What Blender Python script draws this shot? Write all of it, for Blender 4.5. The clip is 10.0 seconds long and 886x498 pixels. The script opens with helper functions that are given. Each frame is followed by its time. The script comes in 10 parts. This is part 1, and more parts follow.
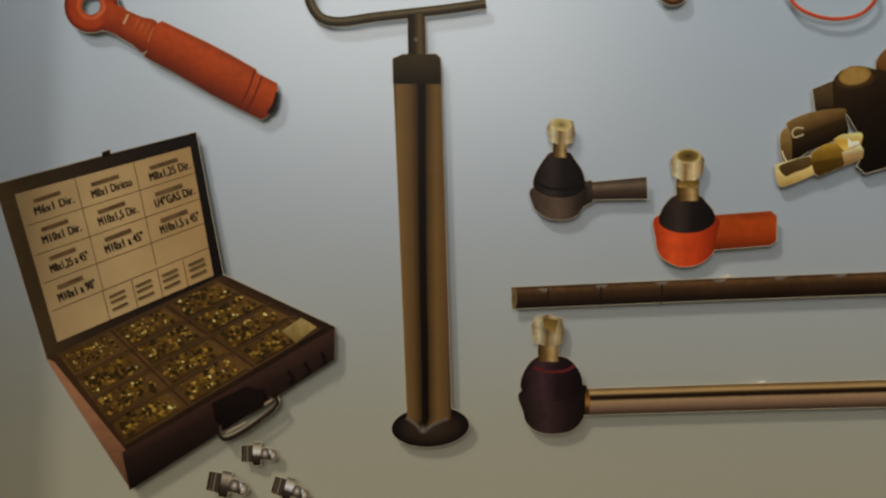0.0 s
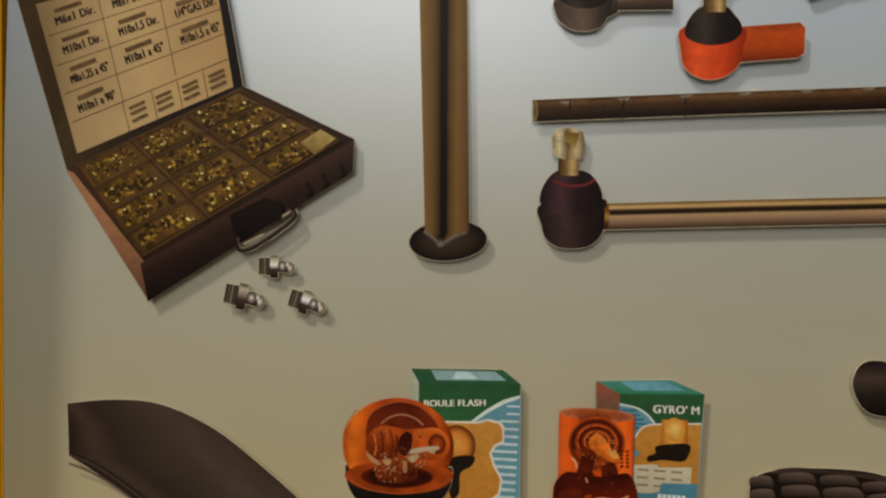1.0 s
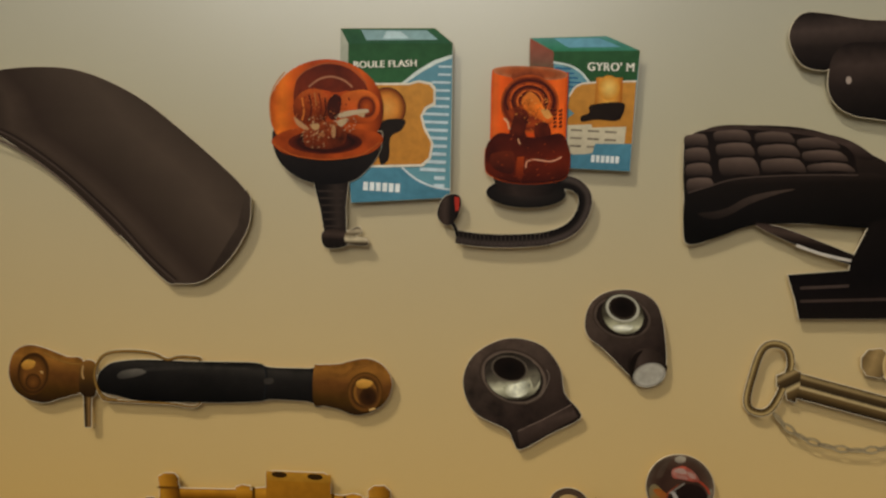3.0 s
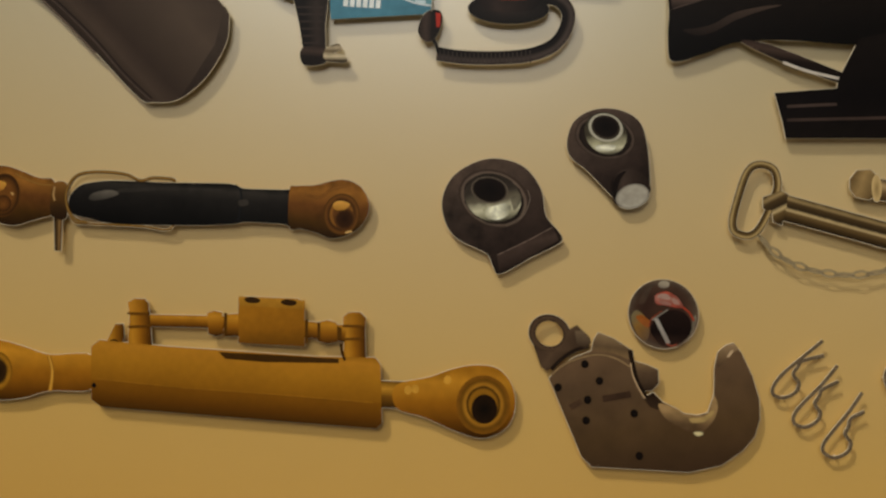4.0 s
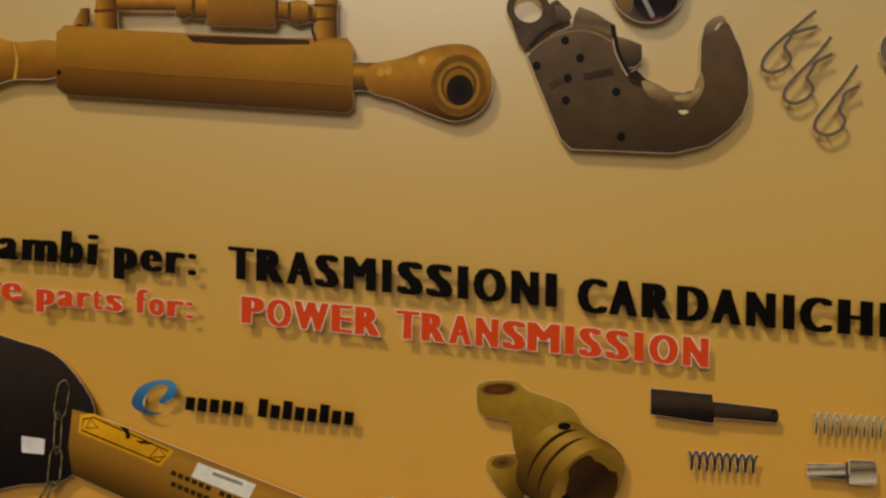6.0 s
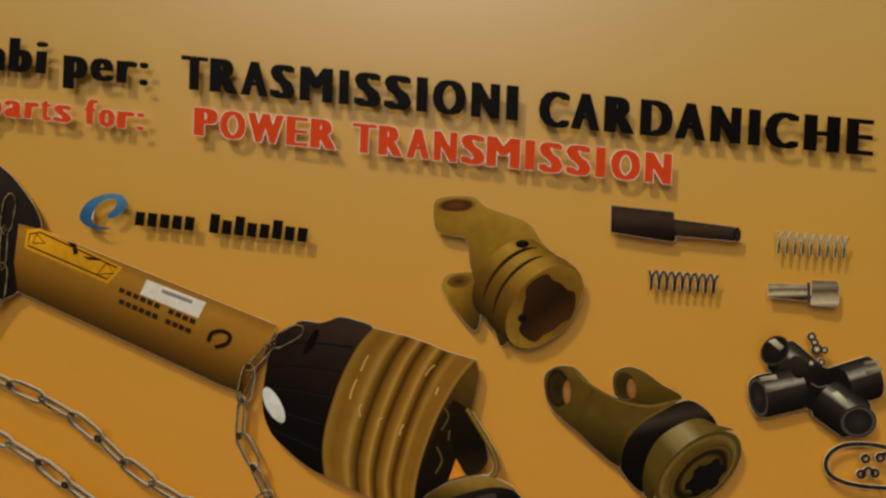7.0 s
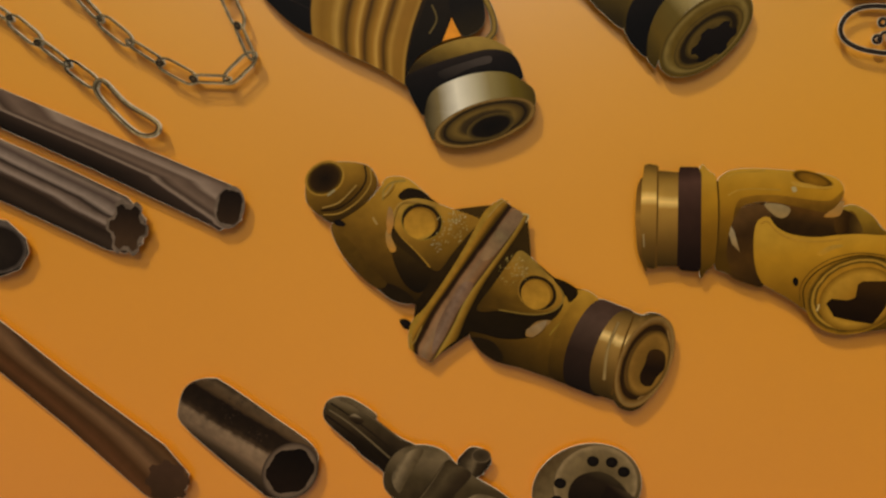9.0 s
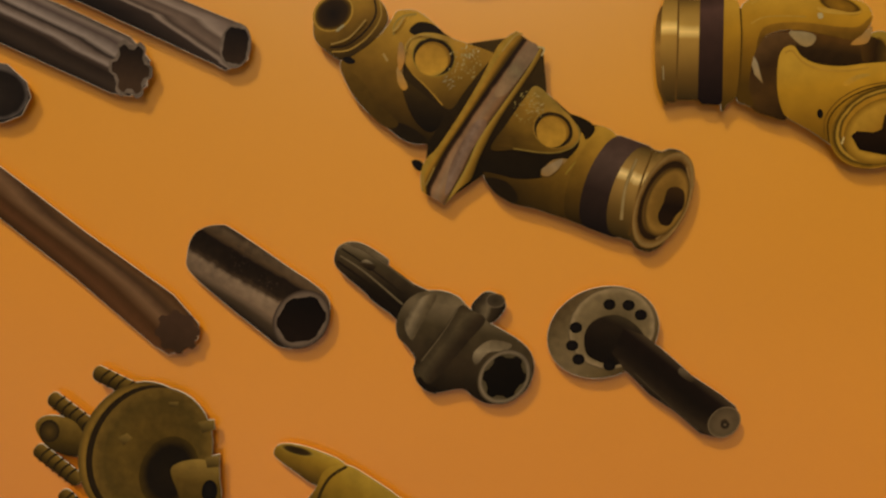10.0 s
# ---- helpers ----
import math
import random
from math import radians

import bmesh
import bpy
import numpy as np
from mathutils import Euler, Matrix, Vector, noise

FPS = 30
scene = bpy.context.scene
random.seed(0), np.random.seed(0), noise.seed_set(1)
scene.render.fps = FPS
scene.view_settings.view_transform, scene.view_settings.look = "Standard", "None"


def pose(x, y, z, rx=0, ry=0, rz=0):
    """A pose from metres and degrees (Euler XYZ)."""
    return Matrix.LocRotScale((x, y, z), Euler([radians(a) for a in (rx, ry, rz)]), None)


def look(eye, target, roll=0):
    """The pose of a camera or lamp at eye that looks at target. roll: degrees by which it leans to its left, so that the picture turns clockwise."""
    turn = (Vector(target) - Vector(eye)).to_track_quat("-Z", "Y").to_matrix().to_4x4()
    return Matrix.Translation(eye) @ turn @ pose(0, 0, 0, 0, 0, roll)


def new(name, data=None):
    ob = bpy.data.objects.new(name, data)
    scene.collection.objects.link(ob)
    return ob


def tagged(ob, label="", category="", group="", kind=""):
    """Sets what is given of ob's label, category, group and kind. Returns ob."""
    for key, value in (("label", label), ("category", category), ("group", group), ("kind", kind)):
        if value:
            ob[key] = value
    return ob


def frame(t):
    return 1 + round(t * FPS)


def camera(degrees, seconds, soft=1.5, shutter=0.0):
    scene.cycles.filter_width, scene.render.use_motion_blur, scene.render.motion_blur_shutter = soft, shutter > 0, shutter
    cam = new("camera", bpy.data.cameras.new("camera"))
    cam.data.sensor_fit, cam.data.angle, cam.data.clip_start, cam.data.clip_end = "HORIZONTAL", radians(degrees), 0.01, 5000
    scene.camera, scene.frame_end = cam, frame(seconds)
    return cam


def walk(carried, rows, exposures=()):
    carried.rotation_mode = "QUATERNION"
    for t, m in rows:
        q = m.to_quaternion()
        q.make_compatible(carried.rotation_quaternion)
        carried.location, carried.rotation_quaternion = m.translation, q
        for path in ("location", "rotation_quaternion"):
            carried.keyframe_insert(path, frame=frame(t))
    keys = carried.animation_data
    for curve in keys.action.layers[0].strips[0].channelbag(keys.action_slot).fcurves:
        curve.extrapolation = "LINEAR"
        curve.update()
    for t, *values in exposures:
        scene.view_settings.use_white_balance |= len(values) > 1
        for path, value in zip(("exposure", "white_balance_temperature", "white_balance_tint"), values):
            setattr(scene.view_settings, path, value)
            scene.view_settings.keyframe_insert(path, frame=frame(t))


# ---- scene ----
cam = camera(60.0, 10.0, soft=2.4)
PATH = [
    (0, look((0.0313, -0.6389, 1.7718), (-0.0296, 0.3591, 1.7575), 1.771)),
    (0.5, look((0.0328, -0.6380, 1.7070), (-0.0402, 0.3590, 1.6810), 2.330)),
    (1, look((0.0317, -0.6387, 1.6366), (-0.0450, 0.3574, 1.5934), 2.890)),
    (1.5, look((0.0411, -0.6370, 1.5591), (-0.0286, 0.3594, 1.5103), 3.057)),
    (2, look((0.0494, -0.6350, 1.5021), (-0.0129, 0.3617, 1.4508), 3.073)),
    (2.5, look((0.0673, -0.6313, 1.4467), (0.0017, 0.3643, 1.3797), 2.759)),
    (2.7, look((0.0759, -0.6319, 1.4210), (0.0226, 0.3644, 1.3532), 3.298)),
    (3.8, look((0.1129, -0.6243, 1.2458), (0.0520, 0.3733, 1.2116), 4.257)),
    (4, look((0.1169, -0.6235, 1.2145), (0.0596, 0.3743, 1.1822), 4.406)),
    (4.5, look((0.1287, -0.6193, 1.1433), (0.0746, 0.3785, 1.1030), 4.396)),
    (5, look((0.1324, -0.6151, 1.0892), (0.0715, 0.3815, 1.0352), 4.377)),
    (5.2, look((0.1384, -0.6130, 1.0668), (0.0719, 0.3834, 1.0150), 4.224)),
    (6.3, look((0.1782, -0.6011, 0.9304), (0.0997, 0.3951, 0.8927), 5.296)),
    (6.5, look((0.1850, -0.5987, 0.9033), (0.1076, 0.3975, 0.8645), 5.545)),
    (7, look((0.2073, -0.5916, 0.8408), (0.1406, 0.4046, 0.7853), 6.302)),
    (7.5, look((0.2180, -0.5890, 0.7743), (0.1577, 0.4065, 0.7004), 6.878)),
    (8, look((0.2278, -0.5848, 0.6999), (0.1740, 0.4097, 0.6100), 7.584)),
    (8.5, look((0.2331, -0.5851, 0.6216), (0.1765, 0.4093, 0.5330), 8.288)),
    (9, look((0.2466, -0.5821, 0.5418), (0.1932, 0.4112, 0.4387), 8.925)),
    (9.5, look((0.2530, -0.5803, 0.4902), (0.1975, 0.4120, 0.3792), 8.968)),
    (10, look((0.2541, -0.5792, 0.4469), (0.2026, 0.4087, 0.3006), 8.631)),
]
EXPOSURES = [(0.0, -1.41), (1.0, -1.08), (2.0, -1.07), (4.5, -1.02), (6.5, -1.09), (7.5, -0.94), (8.0, -0.84), (9.5, -0.75), (10.0, -0.73)]
walk(cam, PATH, EXPOSURES)

# ---- the light of the hall ----
world = bpy.data.worlds.new("hall_daylight")
scene.world = world
world.use_nodes = True
wn = world.node_tree
sky = wn.nodes.new("ShaderNodeTexSky")
sky.sky_type, sky.sun_disc = "NISHITA", False
sky.sun_elevation, sky.sun_rotation = radians(50), radians(228)
sky.air_density, sky.dust_density, sky.ozone_density = 0.8, 3.0, 0.8
warm = wn.nodes.new("ShaderNodeVectorMath")
warm.operation, warm.inputs[1].default_value = "MULTIPLY", (0.985, 0.965, 0.84)
wn.links.new(sky.outputs[0], warm.inputs[0])
wn.links.new(warm.outputs[0], wn.nodes["Background"].inputs[0])
wn.nodes["Background"].inputs[1].default_value = 0.085
sun = new("sun", bpy.data.lights.new("sun", "SUN"))
sun.data.energy, sun.data.angle, sun.data.color = 3.3, radians(6), (1.0, 0.96, 0.88)
sun.matrix_world = look((-1.10, -1.0, 1.75), (0, 0, 0))
# Lamp added for the glare near the panel's top; no source is seen.
glare_lamp = new("glare_light", bpy.data.lights.new("glare_light", "AREA"))
glare_lamp.data.shape, glare_lamp.data.size, glare_lamp.data.size_y = "RECTANGLE", 2.6, 2.0
glare_lamp.data.energy, glare_lamp.data.color = 140.0, (1.0, 0.96, 0.88)
glare_lamp.matrix_world = look((-0.55, -3.95, 3.5), (0.1, 0, 1.2))

# ---- materials ----
INK_GAIN, INK_DEPTH = 1.3, 1.16


def rgb(code):
    """A printed tone, as six hexadecimal digits, turned into a base colour."""
    out = []
    for n in (0, 2, 4):
        c = int(code[n:n + 2], 16) / 255
        c = c / 12.92 if c <= 0.04045 else ((c + 0.055) / 1.055) ** 2.4
        out.append(min(c ** INK_DEPTH * INK_GAIN, 0.9))
    return (*out, 1.0)


INKS = {}


def ink(tones, grain=0.3, size=150.0, rough=0.42):
    """Print ink whose tones run across a part (its u), with mottling at two scales; ramps hold the pictured light and
    shade. tones: 'hex' or 'pos:hex pos:hex ...'.
    """
    key = (tones, grain, size, rough)
    if key in INKS:
        return INKS[key]
    mat = bpy.data.materials.new("print_ink")
    mat.use_nodes = True
    nt = mat.node_tree
    bsdf = nt.nodes["Principled BSDF"]
    bsdf.inputs["Roughness"].default_value = rough
    bsdf.inputs["Specular IOR Level"].default_value = 0.12
    stops = [s.split(":") for s in tones.split()] if ":" in tones else [("0", tones)]
    uv = nt.nodes.new("ShaderNodeUVMap")
    part_xyz = nt.nodes.new("ShaderNodeSeparateXYZ")
    nt.links.new(uv.outputs[0], part_xyz.inputs[0])
    place = nt.nodes.new("ShaderNodeNewGeometry")
    fine = nt.nodes.new("ShaderNodeTexNoise")
    fine.inputs["Scale"].default_value, fine.inputs["Detail"].default_value = size, 5
    broad = nt.nodes.new("ShaderNodeTexNoise")
    broad.inputs["Scale"].default_value, broad.inputs["Detail"].default_value = size / 7, 2
    nt.links.new(place.outputs["Position"], fine.inputs["Vector"])
    nt.links.new(place.outputs["Position"], broad.inputs["Vector"])
    both = nt.nodes.new("ShaderNodeMath")
    both.operation = "ADD"
    nt.links.new(fine.outputs[0], both.inputs[0])
    nt.links.new(broad.outputs[0], both.inputs[1])
    shift = nt.nodes.new("ShaderNodeMath")
    shift.operation = "MULTIPLY_ADD"
    shift.inputs[1].default_value, shift.inputs[2].default_value = grain * 0.16, -grain * 0.16
    nt.links.new(both.outputs[0], shift.inputs[0])
    moved = nt.nodes.new("ShaderNodeMath")
    moved.operation = "ADD"
    nt.links.new(part_xyz.outputs[0], moved.inputs[0])
    nt.links.new(shift.outputs[0], moved.inputs[1])
    ramp = nt.nodes.new("ShaderNodeValToRGB")
    els = ramp.color_ramp.elements
    while len(els) > 1:
        els.remove(els[-1])
    for n, (at, code) in enumerate(stops):
        e = els[0] if n == 0 else els.new(float(at))
        e.position, e.color = float(at), rgb(code)
    nt.links.new(moved.outputs[0], ramp.inputs[0])
    level = nt.nodes.new("ShaderNodeMath")
    level.operation = "MULTIPLY_ADD"
    level.inputs[1].default_value, level.inputs[2].default_value = grain * 2.0, 1.0 - grain * 2.0
    nt.links.new(both.outputs[0], level.inputs[0])
    tint = nt.nodes.new("ShaderNodeVectorMath")
    tint.operation = "SCALE"
    nt.links.new(ramp.outputs[0], tint.inputs[0])
    nt.links.new(level.outputs[0], tint.inputs["Scale"])
    nt.links.new(tint.outputs[0], bsdf.inputs["Base Color"])
    INKS[key] = mat
    return mat


def panel_print():
    """The panel's printed ground: pale blue-white above, through cream, to deep orange below."""
    mat = bpy.data.materials.new("panel_print")
    mat.use_nodes = True
    nt = mat.node_tree
    bsdf = nt.nodes["Principled BSDF"]
    bsdf.inputs["Roughness"].default_value = 0.34
    bsdf.inputs["Specular IOR Level"].default_value = 1.0
    place = nt.nodes.new("ShaderNodeNewGeometry")
    xyz = nt.nodes.new("ShaderNodeSeparateXYZ")
    nt.links.new(place.outputs["Position"], xyz.inputs[0])
    up = nt.nodes.new("ShaderNodeMapRange")
    up.inputs["From Min"].default_value, up.inputs["From Max"].default_value = 0.0, 2.0
    nt.links.new(xyz.outputs[2], up.inputs[0])
    ramp = nt.nodes.new("ShaderNodeValToRGB")
    els = ramp.color_ramp.elements
    els.remove(els[-1])
    for n, (z, code) in enumerate(PANEL_TONES):
        e = els[0] if n == 0 else els.new(z / 2.0)
        e.position, e.color = z / 2.0, rgb(code)
    nt.links.new(up.outputs[0], ramp.inputs[0])
    blot = nt.nodes.new("ShaderNodeTexNoise")
    blot.inputs["Scale"].default_value, blot.inputs["Detail"].default_value = 3.0, 6
    nt.links.new(place.outputs["Position"], blot.inputs["Vector"])
    level = nt.nodes.new("ShaderNodeMath")
    level.operation = "MULTIPLY_ADD"
    level.inputs[1].default_value, level.inputs[2].default_value = 0.16, 0.92
    nt.links.new(blot.outputs[0], level.inputs[0])
    tint = nt.nodes.new("ShaderNodeVectorMath")
    tint.operation = "SCALE"
    nt.links.new(ramp.outputs[0], tint.inputs[0])
    nt.links.new(level.outputs[0], tint.inputs["Scale"])
    nt.links.new(tint.outputs[0], bsdf.inputs["Base Color"])
    weave = nt.nodes.new("ShaderNodeTexNoise")
    weave.inputs["Scale"].default_value = 900.0
    nt.links.new(place.outputs["Position"], weave.inputs["Vector"])
    bsdf.inputs["Coat Weight"].default_value, bsdf.inputs["Coat Roughness"].default_value = 0.8, 0.32
    bsdf.inputs["Coat IOR"].default_value = 1.75
    bump = nt.nodes.new("ShaderNodeBump")
    bump.inputs["Strength"].default_value, bump.inputs["Distance"].default_value = 0.08, 0.0005
    nt.links.new(weave.outputs[0], bump.inputs["Height"])
    nt.links.new(bump.outputs[0], bsdf.inputs["Normal"])
    return mat


# bottom to top of the panel: height in metres and tone
PANEL_TONES = [(0.0, "cb7d0c"), (0.30, "d28a12"), (0.62, "d29624"), (0.85, "ca9c3d"), (1.05, "c6a45d"), (1.25, "c0aa7b"),
               (1.45, "b0a88c"), (1.62, "aaa898"), (1.80, "aeb6be"), (2.0, "b4c2d0")]

# ---- sheets and printed parts ----
# The panel's front lies at y = -FACE and faces -y. The flat printed pictures are put on added thin cut sheets 5.5 mm
# off it, at y = -STAND, so that the sun casts their printed drop shadows.
FACE, STAND, SHEET, PLY = 0.006, 0.0115, 0.0008, 0.00002
RIM = [0.0004]  # width of the pale rim left round a cut-out
now = {"root": None, "at": (0, 0), "ply": 0, "cut": [], "first": None}


def begin(name, at, label, category, group="", over=0):
    """Starts a cut-out picture whose parts follow. over: plies of a picture beneath it."""
    root = new(name)
    root.empty_display_size = 0.02
    root.location = (at[0], 0, at[1])
    tagged(root, label, category, group)
    now.update(root=root, at=at, ply=over, over=over, cut=[], first=None)
    return root


def mesh_part(name, verts, faces, uvs, mat, label="", parent=None, dy=0.0, kind=""):
    me = bpy.data.meshes.new(name)
    me.from_pydata(verts, [], faces)
    layer = me.uv_layers.new(name="UVMap")
    for loop in me.loops:
        layer.data[loop.index].uv = uvs[loop.vertex_index]
    me.materials.append(mat)
    ob = new(name, me)
    ob.parent = parent or now["root"]
    if label or kind:
        tagged(ob, label, kind=kind)
    return ob


def smooth_line(pts, closed, n=5):
    """A rounded line through control points; a point given twice stays a corner."""
    out, m = [], len(pts)
    for i in range(m if closed else m - 1):
        if closed:
            a, b, c, d = pts[i - 1], pts[i], pts[(i + 1) % m], pts[(i + 2) % m]
        else:
            a, b, c, d = pts[max(i - 1, 0)], pts[i], pts[i + 1], pts[min(i + 2, m - 1)]
        if b == c:
            continue
        for k in range(n):
            t = k / n
            out.append(tuple(0.5 * (2 * b[j] + (c[j] - a[j]) * t + (2 * a[j] - 5 * b[j] + 4 * c[j] - d[j]) * t * t
                                    + (3 * b[j] - a[j] - 3 * c[j] + d[j]) * t ** 3) for j in (0, 1)))
    if not closed:
        out.append(tuple(pts[-1]))
    return out


def area(pts):
    return 0.5 * sum(p[0] * q[1] - q[0] * p[1] for p, q in zip(pts, pts[1:] + pts[:1]))


def grown(pts, by):
    """The outline moved outwards."""
    out, m, s = [], len(pts), 1 if area(pts) > 0 else -1
    for i in range(m):
        a, b, c = pts[i - 1], pts[i], pts[(i + 1) % m]
        n1 = Vector((b[1] - a[1], a[0] - b[0]))
        n2 = Vector((c[1] - b[1], b[0] - c[0]))
        n1 = n1.normalized() if n1.length > 1e-9 else n2.normalized()
        n2 = n2.normalized() if n2.length > 1e-9 else n1
        n = n1 + n2
        n = n.normalized() / max(0.6, (1 + n1.dot(n2)) ** 0.5 / 1.414) if n.length > 1e-6 else n1
        out.append((b[0] + s * by * n.x, b[1] + s * by * n.y))
    return out


def local(q, y):
    return (q[0] - now["at"][0], y, q[1] - now["at"][1])


def fill(pts):
    """Triangles of a simple outline."""
    from_3d = [Vector((p[0], p[1], 0)) for p in pts]
    from mathutils.geometry import tessellate_polygon
    return [tuple(t) for t in tessellate_polygon([from_3d])]


def facing(verts, faces):
    """Turns every face towards -y."""
    out = []
    for f in faces:
        a, b, c = (Vector(verts[i]) for i in f[:3])
        out.append(f if (b - a).cross(c - a).y < 0 else tuple(reversed(f)))
    return out


def next_y():
    now["ply"] += 1
    return -STAND - SHEET - PLY * now["ply"]


def keep_cut(outer, inner=None):
    now["cut"].append((outer, inner))


def poly(name, pts, mat, run=None, rounded=False, fringe=None, label="", parent=None, bulge=0.0):
    """A printed part from its outline. run: two points between which the tones run."""
    fringe = RIM[0] if fringe is None else fringe
    pts = [tuple(p) for p in pts]
    if rounded:
        pts = smooth_line(pts, True)
    clean = [p for i, p in enumerate(pts) if (Vector(p) - Vector(pts[i - 1])).length > 1e-6]
    y = next_y()
    a, b = run or ((min(p[0] for p in clean), max(p[1] for p in clean)), (min(p[0] for p in clean), min(p[1] for p in clean)))
    d = Vector(b) - Vector(a)
    uvs = [(max(0, min(1, (Vector(p) - Vector(a)).dot(d) / max(d.length_squared, 1e-12))), 0.5) for p in clean]
    verts = [local(p, y) for p in clean]
    ob = mesh_part(name, verts, facing(verts, fill(clean)), uvs, mat, label, parent)
    if fringe:
        keep_cut(grown(clean, fringe))
    return ob


def loft(name, one, two, mat, steps=8, fringe=None, label="", parent=None, rounded=True):
    """A printed part between two edge lines; tones run from the first to the second."""
    fringe = RIM[0] if fringe is None else fringe
    one = smooth_line([tuple(p) for p in one], False) if rounded and len(one) > 2 else [tuple(p) for p in one]
    two = smooth_line([tuple(p) for p in two], False) if rounded and len(two) > 2 else [tuple(p) for p in two]
    m = max(len(one), len(two), 2)

    def even(line):
        out = []
        for k in range(m):
            f = k / (m - 1) * (len(line) - 1)
            i = min(int(f), len(line) - 2)
            out.append(tuple(line[i][j] + (f - i) * (line[i + 1][j] - line[i][j]) for j in (0, 1)))
        return out
    one, two = even(one), even(two)
    y = next_y()
    verts, uvs, faces = [], [], []
    for s in range(steps + 1):
        u = s / steps
        for k in range(m):
            q = tuple(one[k][j] + u * (two[k][j] - one[k][j]) for j in (0, 1))
            verts.append(local(q, y))
            uvs.append((u, k / (m - 1)))
    for s in range(steps):
        for k in range(m - 1):
            i = s * m + k
            faces.append((i, i + 1, i + 1 + m, i + m))
    ob = mesh_part(name, verts, facing(verts, faces), uvs, mat, label, parent)
    if fringe:
        keep_cut(grown(one + two[::-1], fringe))
    return ob


def sides(pts, widths, closed=False):
    """The two edges of a strip along a line."""
    m = len(pts)
    left, right = [], []
    for i in range(m):
        a = pts[i - 1] if i or closed else pts[i]
        b = pts[(i + 1) % m] if i < m - 1 or closed else pts[i]
        d = Vector((b[0] - a[0], b[1] - a[1])).normalized()
        f = i / max(m - 1, 1) * (len(widths) - 1)
        k = min(int(f), max(len(widths) - 2, 0))
        w = widths[k] if len(widths) == 1 else widths[k] + (f - k) * (widths[k + 1] - widths[k])
        left.append((pts[i][0] - d.y * w / 2, pts[i][1] + d.x * w / 2))
        right.append((pts[i][0] + d.y * w / 2, pts[i][1] - d.x * w / 2))
    return left, right


def band(name, pts, width, mat, rounded=False, fringe=None, label="", parent=None):
    """A printed bar, rod or tube along a line; tones run across it."""
    pts = [tuple(p) for p in pts]
    if rounded:
        pts = smooth_line(pts, False, 8)
    left, right = sides(pts, width if isinstance(width, (list, tuple)) else [width])
    return loft(name, left, right, mat, 6, fringe, label, parent, rounded=False)


def wire(name, pts, width, mat, closed=False, fringe=0.0003, label="", parent=None, n=6):
    """A printed wire or loop."""
    pts = smooth_line([tuple(p) for p in pts], closed, n)
    if closed:
        left, right = sides(pts, [width], True)
        left.append(left[0]), right.append(right[0])
    else:
        left, right = sides(pts, [width])
    ob = loft(name, left, right, mat, 2, 0, label, parent, rounded=False)
    if fringe:
        if closed:
            left, right = sides(pts, [width + 2 * fringe], True)
            big, small = (left, right) if abs(area(left)) > abs(area(right)) else (right, left)
            keep_cut(big, small)
        else:
            left, right = sides(pts, [width + 2 * fringe])
            for i in range(0, len(left) - 1, 6):
                keep_cut(left[i:i + 7] + right[i:i + 7][::-1])
    return ob


def ellipse(c, a, b, f=1.0, n=40):
    return [tuple(c[j] + f * ((a[j] - c[j]) * math.cos(2 * math.pi * k / n) + (b[j] - c[j]) * math.sin(2 * math.pi * k / n)) for j in (0, 1))
            for k in range(n)]


def disc(name, c, a, b, mat, inner=0.0, radial=True, fringe=None, label="", parent=None, run=None):
    """A printed round part from its centre and the ends of its two half axes; inner: the open middle, as a fraction.
    Tones run outwards, or straight across between the points of run."""
    fringe = RIM[0] if fringe is None else fringe
    rim = ellipse(c, a, b)
    y = next_y()
    steps, n = 6, len(rim)
    verts, uvs, faces = [], [], []
    for s in range(steps + 1):
        f = inner + (1 - inner) * s / steps
        for q in ellipse(c, a, b, max(f, 0.001)):
            verts.append(local(q, y))
            if run:
                d = Vector(run[1]) - Vector(run[0])
                uvs.append((max(0, min(1, (Vector(q) - Vector(run[0])).dot(d) / d.length_squared)), 0.5))
            else:
                uvs.append((s / steps, 0.5))
    for s in range(steps):
        for k in range(n):
            faces.append((s * n + k, s * n + (k + 1) % n, s * n + n + (k + 1) % n, s * n + n + k))
    ob = mesh_part(name, verts, facing(verts, faces), uvs, mat, label, parent)
    if fringe:
        keep_cut(grown(rim, fringe), ellipse(c, a, b, inner) if inner > 0 else None)
    return ob


def star(c, a, b, lobes, depth, n=72):
    """The outline of a splined bore or bar end."""
    out = []
    for k in range(n):
        t = 2 * math.pi * k / n
        f = 1 - depth * (0.5 + 0.5 * math.tanh(4 * math.cos(lobes * t)))
        out.append(tuple(c[j] + f * ((a[j] - c[j]) * math.cos(t) + (b[j] - c[j]) * math.sin(t)) for j in (0, 1)))
    return out


